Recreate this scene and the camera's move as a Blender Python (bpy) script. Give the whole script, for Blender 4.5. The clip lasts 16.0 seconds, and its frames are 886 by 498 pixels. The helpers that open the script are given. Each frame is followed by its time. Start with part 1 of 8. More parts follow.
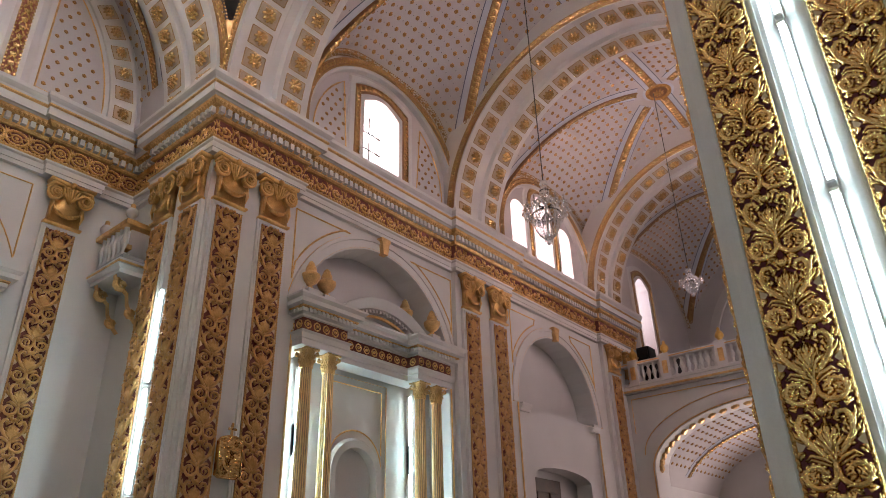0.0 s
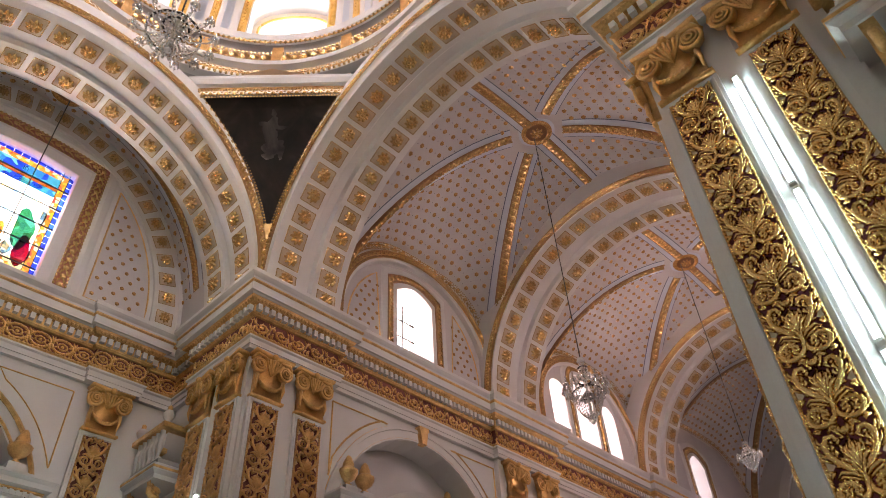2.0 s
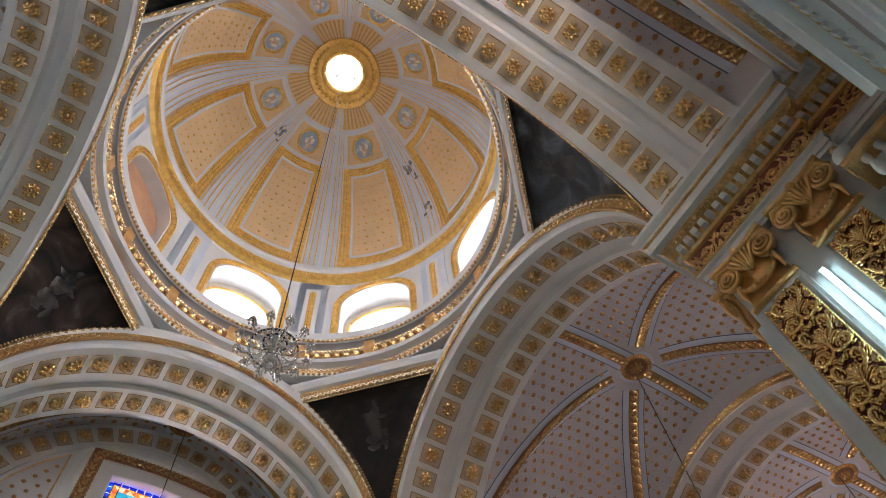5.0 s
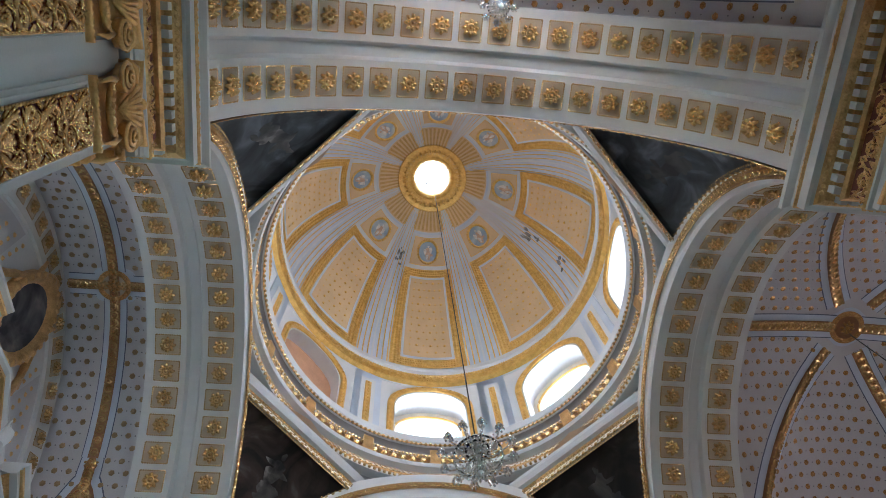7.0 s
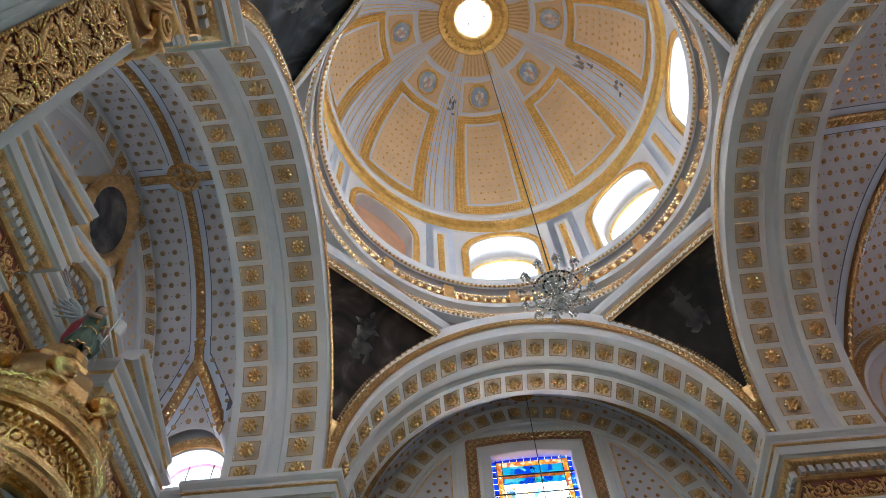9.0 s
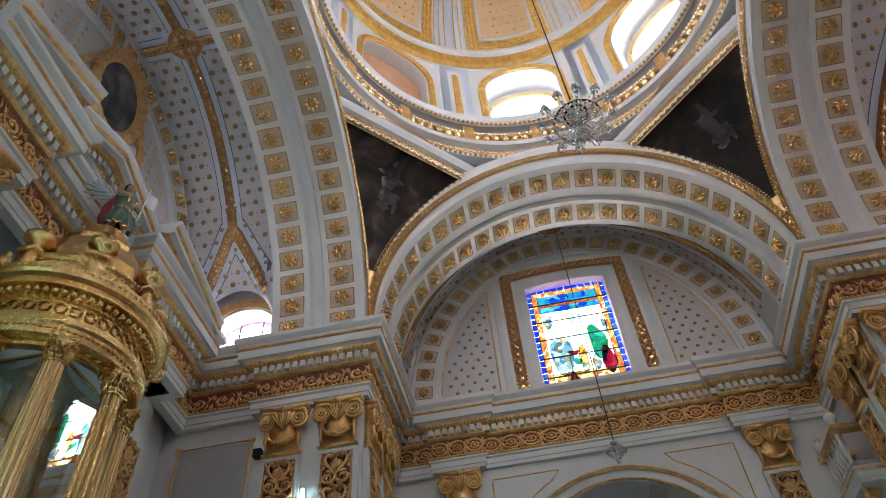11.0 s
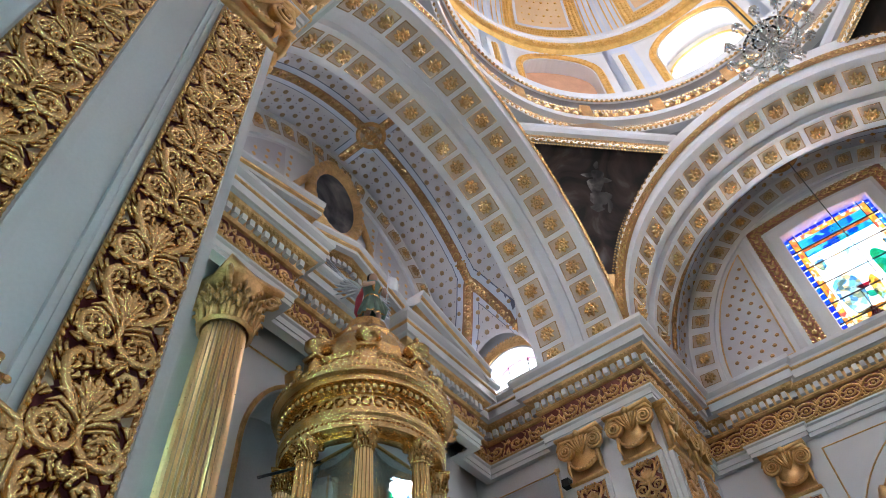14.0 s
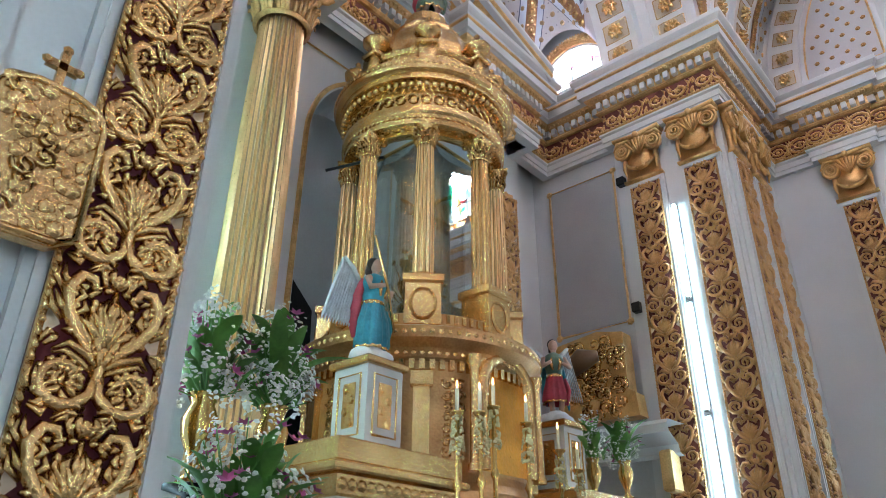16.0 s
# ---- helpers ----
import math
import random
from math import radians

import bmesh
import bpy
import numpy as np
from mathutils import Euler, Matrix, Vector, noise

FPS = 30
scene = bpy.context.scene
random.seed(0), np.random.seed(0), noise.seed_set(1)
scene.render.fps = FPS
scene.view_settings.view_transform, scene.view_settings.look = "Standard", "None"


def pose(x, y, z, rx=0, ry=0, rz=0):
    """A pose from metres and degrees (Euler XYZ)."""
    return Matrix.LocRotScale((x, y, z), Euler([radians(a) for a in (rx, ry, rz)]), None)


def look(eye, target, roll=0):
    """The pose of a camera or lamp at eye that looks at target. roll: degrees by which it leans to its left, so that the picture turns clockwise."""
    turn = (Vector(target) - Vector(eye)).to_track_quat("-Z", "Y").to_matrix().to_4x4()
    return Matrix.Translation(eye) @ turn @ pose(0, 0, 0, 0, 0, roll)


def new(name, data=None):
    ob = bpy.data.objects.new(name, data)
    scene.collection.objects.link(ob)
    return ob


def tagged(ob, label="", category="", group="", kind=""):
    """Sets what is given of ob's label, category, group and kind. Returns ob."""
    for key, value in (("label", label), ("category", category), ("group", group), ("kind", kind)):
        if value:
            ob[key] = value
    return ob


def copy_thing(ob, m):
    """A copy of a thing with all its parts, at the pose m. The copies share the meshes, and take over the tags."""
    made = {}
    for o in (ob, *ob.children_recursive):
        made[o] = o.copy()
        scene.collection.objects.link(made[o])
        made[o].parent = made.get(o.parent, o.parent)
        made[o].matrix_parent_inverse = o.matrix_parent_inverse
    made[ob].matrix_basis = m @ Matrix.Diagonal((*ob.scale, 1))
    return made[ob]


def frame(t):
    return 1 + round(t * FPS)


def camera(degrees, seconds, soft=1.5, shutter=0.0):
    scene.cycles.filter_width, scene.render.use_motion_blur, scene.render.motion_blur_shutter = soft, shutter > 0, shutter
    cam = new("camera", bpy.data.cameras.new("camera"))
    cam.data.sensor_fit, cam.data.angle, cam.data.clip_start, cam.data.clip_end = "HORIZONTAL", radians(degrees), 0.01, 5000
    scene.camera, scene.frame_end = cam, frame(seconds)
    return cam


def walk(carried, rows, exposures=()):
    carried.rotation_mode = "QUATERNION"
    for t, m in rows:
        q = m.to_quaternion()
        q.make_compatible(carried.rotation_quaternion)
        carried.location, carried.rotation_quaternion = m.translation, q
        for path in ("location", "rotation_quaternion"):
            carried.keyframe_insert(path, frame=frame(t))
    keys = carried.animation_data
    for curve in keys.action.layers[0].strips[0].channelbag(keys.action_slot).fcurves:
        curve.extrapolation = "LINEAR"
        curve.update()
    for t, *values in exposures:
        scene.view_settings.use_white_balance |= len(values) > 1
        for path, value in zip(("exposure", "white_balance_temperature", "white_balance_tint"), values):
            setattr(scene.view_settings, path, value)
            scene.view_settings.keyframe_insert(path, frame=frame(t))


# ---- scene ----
cam = camera(64.23, 16.0, soft=0.75)
PATH = [
    (0.0, pose(-1.024, -4.160, 1.600, 116.707, 1.390, -49.949)),
    (0.5, pose(-1.024, -4.160, 1.600, 120.534, 1.171, -49.799)),
    (1.0, pose(-1.024, -4.160, 1.600, 123.897, 1.555, -49.346)),
    (1.5, pose(-1.024, -4.160, 1.600, 127.518, 2.244, -47.716)),
    (2.0, pose(-1.024, -4.160, 1.600, 131.704, 2.744, -45.715)),
    (2.5, pose(-1.024, -4.160, 1.600, 135.445, 3.230, -44.223)),
    (3.0, pose(-1.024, -4.160, 1.600, 138.490, 2.930, -43.765)),
    (3.5, pose(-1.024, -4.160, 1.600, 141.893, 3.430, -42.045)),
    (4.0, pose(-1.024, -4.160, 1.600, 146.200, 4.073, -39.082)),
    (4.5, pose(-1.024, -4.160, 1.600, 150.053, 4.019, -35.794)),
    (5.0, pose(-1.024, -4.160, 1.600, 153.788, 3.949, -31.574)),
    (7.5, pose(-1.024, -4.160, 1.600, 162.026, 2.377, 0.366)),
    (8.0, pose(-1.024, -4.160, 1.600, 157.349, 1.969, 3.410)),
    (8.5, pose(-1.024, -4.160, 1.600, 153.262, 1.816, 4.459)),
    (9.0, pose(-1.024, -4.160, 1.600, 149.841, 1.745, 4.753)),
    (9.5, pose(-1.024, -4.160, 1.600, 144.604, 2.004, 4.515)),
    (12.0, pose(-1.024, -4.160, 1.600, 137.277, 5.026, 19.380)),
    (12.5, pose(-1.024, -4.160, 1.600, 139.648, 4.930, 24.400)),
    (13.0, pose(-1.024, -4.160, 1.600, 141.616, 4.642, 29.360)),
    (13.5, pose(-1.024, -4.160, 1.600, 142.457, 3.952, 34.345)),
    (14.0, pose(-1.024, -4.160, 1.600, 140.811, 3.151, 38.027)),
    (14.5, pose(-1.024, -4.160, 1.600, 135.610, 1.545, 39.509)),
    (15.0, pose(-1.024, -4.160, 1.600, 130.397, 0.097, 40.005)),
    (15.5, pose(-1.024, -4.160, 1.600, 123.904, 0.628, 41.322)),
    (16.0, pose(-1.024, -4.160, 1.600, 116.820, -0.338, 41.323)),
]
walk(cam, PATH, exposures=[(0.0, -0.54, 7250, 26), (1.0, -0.82, 7400, 27), (2.0, -0.60, 7650, 27), (2.5, -0.84, 7450, 24), (3.5, -0.92, 6950, 20), (5.0, -1.18, 6550, 15), (7.5, -1.20, 5700, 7), (8.5, -1.10, 5950, 10), (9.5, -1.16, 6050, 10), (12.5, -0.66, 6350, 16), (14.0, -0.52, 6050, 16), (14.5, -0.48, 5900, 15), (15.0, -0.16, 5800, 16), (16.0, -0.04, 5900, 19)])

# ---- world and light ----
SKY = 0.10
world = bpy.data.worlds.new("world")
scene.world = world
world.use_nodes = True
_n = world.node_tree.nodes
_sky = _n.new("ShaderNodeTexSky")
_sky.sky_type = "NISHITA"
_sky.sun_disc = False
_sky.sun_elevation, _sky.sun_rotation = radians(52), radians(150)
world.node_tree.links.new(_sky.outputs[0], _n["Background"].inputs[0])
_n["Background"].inputs[1].default_value = SKY
_sun = bpy.data.lights.new("sun", "SUN")
_sun.energy, _sun.angle, _sun.color = 3.0, radians(0.5), (1.0, 0.95, 0.88)
new("sun", _sun).matrix_world = look((12, 20, 40), (0, 0, 0))


def window_light(name, place, target, wide, high, watts, color=(1.0, 0.97, 0.95)):
    """Sky light that stands in the opening of a window."""
    lamp = bpy.data.lights.new(name, "AREA")
    lamp.shape, lamp.size, lamp.size_y, lamp.energy, lamp.color = "RECTANGLE", wide, high, watts, color
    ob = new(name, lamp)
    ob.matrix_world = look(place, target)
    return ob


# ---- materials ----
def mat(name, color, rough=0.6, metal=0.0, scale=3.0, vary=0.12, grain=40.0, bump=0.15, tint=None, spec=0.5, island=False):
    m = bpy.data.materials.new(name)
    m.use_nodes = True
    t = m.node_tree
    b = t.nodes["Principled BSDF"]
    co = t.nodes.new("ShaderNodeTexCoord")
    n1 = t.nodes.new("ShaderNodeTexNoise")
    n1.inputs["Scale"].default_value, n1.inputs["Detail"].default_value = scale, 6
    n2 = t.nodes.new("ShaderNodeTexNoise")
    n2.inputs["Scale"].default_value, n2.inputs["Detail"].default_value = grain, 4
    for n in (n1, n2):
        t.links.new(co.outputs["Object"], n.inputs["Vector"])
    mix = t.nodes.new("ShaderNodeMixRGB")
    dark = tint or tuple(c * (1 - 2.2 * vary) for c in color)
    mix.inputs[1].default_value, mix.inputs[2].default_value = (*dark, 1), (*color, 1)
    ramp = t.nodes.new("ShaderNodeMapRange")
    ramp.inputs[1].default_value, ramp.inputs[2].default_value = 0.3, 0.62
    add = t.nodes.new("ShaderNodeMath")
    add.operation = "MULTIPLY_ADD"
    add.inputs[1].default_value, add.inputs[2].default_value = 0.35, 0.0
    t.links.new(n2.outputs["Fac"], add.inputs[0])
    add2 = t.nodes.new("ShaderNodeMath")
    add2.operation = "MULTIPLY_ADD"
    add2.inputs[1].default_value = 0.65
    t.links.new(n1.outputs["Fac"], add2.inputs[0])
    t.links.new(add.outputs[0], add2.inputs[2])
    t.links.new(add2.outputs[0], ramp.inputs[0])
    t.links.new(ramp.outputs[0], mix.inputs[0])
    t.links.new(mix.outputs[0], b.inputs["Base Color"])
    rr = t.nodes.new("ShaderNodeMapRange")
    rr.inputs[3].default_value, rr.inputs[4].default_value = min(1, rough + 0.1), max(0.05, rough - 0.08)
    t.links.new(n2.outputs["Fac"], rr.inputs[0])
    t.links.new(rr.outputs[0], b.inputs["Roughness"])
    b.inputs["Metallic"].default_value = metal
    b.inputs["Specular IOR Level"].default_value = spec
    if bump:
        bp = t.nodes.new("ShaderNodeBump")
        bp.inputs["Strength"].default_value, bp.inputs["Distance"].default_value = bump, 0.01
        t.links.new(n2.outputs["Fac"], bp.inputs["Height"])
        t.links.new(bp.outputs[0], b.inputs["Normal"])
    return m


WHITE = mat("painted_plaster", (0.63, 0.62, 0.62), 0.5, 0, 1.6, 0.05, 60, 0.06)
WALL = mat("wall_plaster", (0.56, 0.55, 0.56), 0.7, 0, 0.9, 0.07, 45, 0.1)
GOLD = mat("gold_leaf", (0.86, 0.58, 0.26), 0.22, 1, 5, 0.10, 90, 0.4, tint=(0.54, 0.32, 0.12))
GILT = mat("gilded_rosettes", (1.0, 0.68, 0.31), 0.2, 0.72, 9, 0.15, 60, 0.3, tint=(0.78, 0.46, 0.16))
CAPGOLD = mat("burnished_gold_leaf", (0.84, 0.53, 0.22), 0.36, 0.78, 8, 0.12, 60, 0.3, tint=(0.56, 0.31, 0.11))
# far copy of GOLD, the nave's warm light put into its colour
GOLDFAR = mat("far_gold_leaf_warm_lit", (0.70, 0.39, 0.16), 0.36, 0.45, 7, 0.12, 60, 0.4, tint=(0.48, 0.24, 0.09))
FRIEZEGOLD = mat("bright_frieze_gold", (0.86, 0.53, 0.22), 0.28, 0.6, 7, 0.12, 60, 0.4, tint=(0.58, 0.30, 0.10))
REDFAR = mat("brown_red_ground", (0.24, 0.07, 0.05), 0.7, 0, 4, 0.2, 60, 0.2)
STUD = mat("bronze_gilt_studs", (0.56, 0.30, 0.10), 0.26, 0.4, 9, 0.2, 60, 0.2, tint=(0.38, 0.19, 0.06))
# STUD darkened for the chancel, its backlit look put into the colour
STUDDARK = mat("backlit_bronze_studs", (0.36, 0.24, 0.12), 0.35, 0.5, 9, 0.2, 60, 0.2)
GOLD2 = mat("pale_gold_leaf", (0.84, 0.55, 0.25), 0.38, 0.75, 8, 0.12, 50, 0.4, tint=(0.50, 0.28, 0.11))
OCHRE = mat("ochre_gilt_paint", (0.84, 0.53, 0.15), 0.3, 0.55, 9, 0.15, 60, 0.4, tint=(0.58, 0.31, 0.07))
RED = mat("dark_red_ground", (0.17, 0.022, 0.03), 0.7, 0, 4, 0.2, 60, 0.2)
COFFERTAN = mat("tan_coffer_paint", (0.47, 0.37, 0.27), 0.6, 0, 4, 0.1, 60, 0.1)
DOT = mat("dark_grey_dots", (0.16, 0.15, 0.17), 0.6)
LINE = mat("dark_blue_line_paint", (0.10, 0.11, 0.17), 0.6)
# taupe that stands for shade under the drum ring
SOFFIT_SHADE = mat("soffit_shade_tone", (0.30, 0.27, 0.26), 0.7, 0, 3, 0.08)
PEEL = mat("peeled_plaster", (0.30, 0.28, 0.26), 0.9, 0, 9, 0.35, 50, 0.6)
CREAM = mat("cream_coffer_paint", (0.74, 0.54, 0.38), 0.65, 0, 4, 0.08, 60, 0.1)
VAULT = mat("pale_vault_paint", (0.54, 0.51, 0.52), 0.75, 0, 1.2, 0.06, 60, 0.08)
BLUEGREY = mat("pale_blue_paint", (0.56, 0.60, 0.68), 0.7, 0, 2, 0.06, 60, 0.08)
BEIGE = mat("beige_dome_paint", (0.68, 0.46, 0.25), 0.75, 0, 1.5, 0.07, 60, 0.08)
STONE = mat("grey_stone", (0.42, 0.42, 0.43), 0.6, 0, 2, 0.1, 40, 0.2)
MARBLE = mat("marble_floor", (0.36, 0.32, 0.28), 0.25, 0, 2, 0.15, 20, 0.02)
WOOD = mat("dark_wood", (0.07, 0.035, 0.018), 0.45, 0, 6, 0.25, 50, 0.3)
BLACK = mat("dark_metal", (0.02, 0.02, 0.022), 0.4, 0.6, 6, 0.2, 50, 0.2)


RIBGROUND = mat("brown_gilt_ground", (0.24, 0.11, 0.045), 0.5, 0.3, 7, 0.15, 60, 0.3)


# near-black strip behind the carved frames of the pendentives
DARKGROUND = mat("near_black_ground", (0.035, 0.022, 0.016), 0.6, 0, 7, 0.2, 60, 0.3)


def emit_mat(name, color, strength):
    m = bpy.data.materials.new(name)
    m.use_nodes = True
    b = m.node_tree.nodes["Principled BSDF"]
    b.inputs["Base Color"].default_value = (*color, 1)
    b.inputs["Emission Color"].default_value = (*color, 1)
    b.inputs["Emission Strength"].default_value = strength
    return m


TUBE = emit_mat("fluorescent_tube", (0.60, 0.95, 1.0), 46.0)
SKYGLOW = emit_mat("sky_glow", (1.0, 1.0, 1.0), 7.0)


def glass_mat(name, tints, scale, clear=0.5):
    """Leaded glass: clear and coloured pieces that let light through, cut into small cells."""
    m = bpy.data.materials.new(name)
    m.use_nodes = True
    t = m.node_tree
    t.nodes.clear()
    out = t.nodes.new("ShaderNodeOutputMaterial")
    tr = t.nodes.new("ShaderNodeBsdfTransparent")
    gl = t.nodes.new("ShaderNodeBsdfGlossy")
    gl.inputs["Roughness"].default_value = 0.15
    mx = t.nodes.new("ShaderNodeMixShader")
    mx.inputs[0].default_value = 0.04
    co = t.nodes.new("ShaderNodeTexCoord")
    vo = t.nodes.new("ShaderNodeTexVoronoi")
    vo.inputs["Scale"].default_value = scale
    t.links.new(co.outputs["Object"], vo.inputs["Vector"])
    sep = t.nodes.new("ShaderNodeSeparateColor")
    t.links.new(vo.outputs["Color"], sep.inputs[0])
    rp = t.nodes.new("ShaderNodeValToRGB")
    rp.color_ramp.interpolation = "CONSTANT"
    for i, (p, c) in enumerate(tints):
        e = rp.color_ramp.elements[i] if i < 2 else rp.color_ramp.elements.new(p)
        e.position, e.color = p, (*c, 1)
    t.links.new(sep.outputs[0], rp.inputs[0])
    t.links.new(rp.outputs[0], tr.inputs[0])
    t.links.new(tr.outputs[0], mx.inputs[1])
    t.links.new(gl.outputs[0], mx.inputs[2])
    t.links.new(mx.outputs[0], out.inputs[0])
    return m


CLEAR = glass_mat("leaded_clear_glass", [(0.0, (0.95, 0.96, 1.0)), (0.6, (0.85, 0.92, 1.0)), (0.9, (0.55, 0.75, 1.0))], 9)


def paint_mat(name, a, b, c, seed):
    """An old dark oil painting: soft clouds of three colours, with cracks and varnish gloss."""
    m = bpy.data.materials.new(name)
    m.use_nodes = True
    t = m.node_tree
    bs = t.nodes["Principled BSDF"]
    co = t.nodes.new("ShaderNodeTexCoord")
    mp = t.nodes.new("ShaderNodeMapping")
    mp.inputs["Location"].default_value = (seed * 3.1, seed * 1.7, seed)
    t.links.new(co.outputs["Object"], mp.inputs[0])
    n = t.nodes.new("ShaderNodeTexNoise")
    n.inputs["Scale"].default_value, n.inputs["Detail"].default_value, n.inputs["Distortion"].default_value = 1.6, 7, 1.2
    t.links.new(mp.outputs[0], n.inputs["Vector"])
    rp = t.nodes.new("ShaderNodeValToRGB")
    rp.color_ramp.elements[0].position, rp.color_ramp.elements[0].color = 0.38, (*a, 1)
    rp.color_ramp.elements[1].position, rp.color_ramp.elements[1].color = 0.72, (*c, 1)
    rp.color_ramp.elements.new(0.55).color = (*b, 1)
    t.links.new(n.outputs["Fac"], rp.inputs[0])
    t.links.new(rp.outputs[0], bs.inputs["Base Color"])
    bs.inputs["Roughness"].default_value = 0.6
    bs.inputs["Specular IOR Level"].default_value = 0.2
    return m


# ---- mesh tools ----
class MB:
    """Collects vertices, faces and material slots of one mesh."""

    def __init__(self, m=None):
        self.v, self.f, self.s, self.m, self.slot = [], [], [], m or Matrix(), 0

    def add(self, verts, faces):
        k = len(self.v)
        self.v += [tuple(self.m @ Vector(p)) for p in verts]
        self.f += [tuple(i + k for i in f) for f in faces]
        self.s += [self.slot] * len(faces)
        return self

    def box(self, x0, y0, z0, x1, y1, z1):
        v = [(x, y, z) for z in (z0, z1) for y in (y0, y1) for x in (x0, x1)]
        return self.add(v, [(0, 2, 3, 1), (4, 5, 7, 6), (0, 1, 5, 4), (2, 6, 7, 3), (0, 4, 6, 2), (1, 3, 7, 5)])

    def bevel(self, x0, y0, z0, x1, y1, z1, b=0.01):
        """A box whose upright and top edges are chamfered."""
        rings = []
        for z, o in ((z0, b), (z0 + b, 0), (z1 - b, 0), (z1, b)):
            rings.append([(x0 + o + b * 0, y0 + o, z), (x1 - o, y0 + o, z), (x1 - o, y1 - o, z), (x0 + o, y1 - o, z)])
        return self.loft(rings, True, True)

    def loft(self, rings, closed=True, caps=False):
        n = len(rings[0])
        v = [p for r in rings for p in r]
        f = []
        for i in range(len(rings) - 1):
            for j in range(n if closed else n - 1):
                k = (j + 1) % n
                f.append((i * n + j, i * n + k, (i + 1) * n + k, (i + 1) * n + j))
        if caps:
            f += [tuple(range(n - 1, -1, -1)), tuple(range((len(rings) - 1) * n, len(rings) * n))]
        return self.add(v, f)

    def lathe(self, prof, n=16, c=(0, 0), a0=0.0, a1=360.0, wob=None):
        """prof: (radius, z) from bottom to top."""
        full = abs(a1 - a0 - 360) < 1e-6
        angs = [radians(a0 + (a1 - a0) * j / n) for j in range(n if full else n + 1)]
        rings = [[(c[0] + r * (1 if wob is None else wob(j)) * math.cos(a), c[1] + r * (1 if wob is None else wob(j)) * math.sin(a), z) for j, a in enumerate(angs)] for r, z in prof]
        return self.loft(rings, full, False)

    def tube(self, pts, rad, n=5, flat=1.0, up=None):
        """A tube along points; rad: number or list; flat squeezes it along up."""
        pts = [Vector(p) for p in pts]
        rs = rad if isinstance(rad, (list, tuple)) else [rad] * len(pts)
        u0 = Vector(up) if up is not None else None
        rings = []
        for i, p in enumerate(pts):
            d = (pts[min(i + 1, len(pts) - 1)] - pts[max(i - 1, 0)])
            d = d.normalized() if d.length > 1e-9 else Vector((0, 0, 1))
            u = u0 if u0 is not None else (Vector((0, 0, 1)) if abs(d.z) < 0.9 else Vector((1, 0, 0)))
            a = d.cross(u)
            a = a.normalized() if a.length > 1e-6 else Vector((1, 0, 0))
            b = a.cross(d).normalized()
            rings.append([tuple(p + a * (rs[i] * math.cos(6.2832 * j / n)) + b * (rs[i] * flat * math.sin(6.2832 * j / n))) for j in range(n)])
        return self.loft(rings, True, True)

    def ball(self, c, r, n=8, m=5, sz=1.0):
        prof = [(max(r * math.sin(math.pi * i / m), 1e-4), c[2] - r * sz * math.cos(math.pi * i / m)) for i in range(m + 1)]
        return self.lathe(prof, n, (c[0], c[1]))

    def grid(self, fn, nu, nv):
        v = [fn(i / nu, j / nv) for j in range(nv + 1) for i in range(nu + 1)]
        w = nu + 1
        return self.add(v, [(j * w + i, j * w + i + 1, (j + 1) * w + i + 1, (j + 1) * w + i) for j in range(nv) for i in range(nu)])

    def stud(self, p, nrm, r):
        """A low boss on a surface."""
        nrm = Vector(nrm).normalized()
        a = nrm.orthogonal().normalized()
        b = nrm.cross(a)
        p = Vector(p)
        ring = [tuple(p + (a * math.cos(k * 1.0472) + b * math.sin(k * 1.0472)) * r) for k in range(6)]
        mid = [tuple(p + nrm * r * 0.45 + (a * math.cos(k * 1.0472) + b * math.sin(k * 1.0472)) * r * 0.6) for k in range(6)]
        return self.add(ring + mid, [(k, (k + 1) % 6, 6 + (k + 1) % 6, 6 + k) for k in range(6)] + [(6, 7, 8, 9, 10, 11)])

    def mesh(self, name, mats, smooth=False):
        me = bpy.data.meshes.new(name)
        me.from_pydata(self.v, [], self.f)
        for m in mats if isinstance(mats, (list, tuple)) else [mats]:
            me.materials.append(m)
        me.polygons.foreach_set("material_index", self.s)
        me.polygons.foreach_set("use_smooth", [smooth] * len(self.f))
        me.update()
        return me

    def ob(self, name, mats, parent=None, smooth=False, label="", category="", group="", kind=""):
        o = new(name, self.mesh(name, mats, smooth))
        if parent is not None:
            o.parent = parent
        return tagged(o, label, category, group, kind)


def again(ob, parent, m, label=""):
    """Another part on the same mesh."""
    o = new(ob.name.split(".")[0], ob.data)
    o.parent = parent
    o.matrix_local = m
    return tagged(o, label)


def empty(name, m=None, label="", category="", group="", kind=""):
    o = new(name)
    if m is not None:
        o.matrix_world = m
    return tagged(o, label, category, group, kind)


def RZ(deg):
    return Matrix.Rotation(radians(deg), 4, "Z")


def T(x, y, z):
    return Matrix.Translation((x, y, z))


def sweep(mb, path, prof, closed=False, flip=1):
    """Sweep a profile of (out, z) along an axis-aligned plan path with mitred corners; out lies to the left of the way, times flip."""
    P = [Vector((x, y)) for x, y in path]
    n = len(P)
    nrm = []
    for i in range(n if closed else n - 1):
        d = (P[(i + 1) % n] - P[i]).normalized()
        nrm.append(Vector((-d.y, d.x)) * flip)
    rings = []
    for i in range(n):
        if closed:
            a, b = nrm[i - 1], nrm[i]
        else:
            a, b = nrm[max(i - 1, 0)], nrm[min(i, n - 2)]
        k = (a + b) / max(1e-6, 1 + a.dot(b))
        rings.append([(P[i].x + k.x * o, P[i].y + k.y * o, z) for o, z in prof])
    if closed:
        rings.append(rings[0])
    return mb.loft(rings, False)

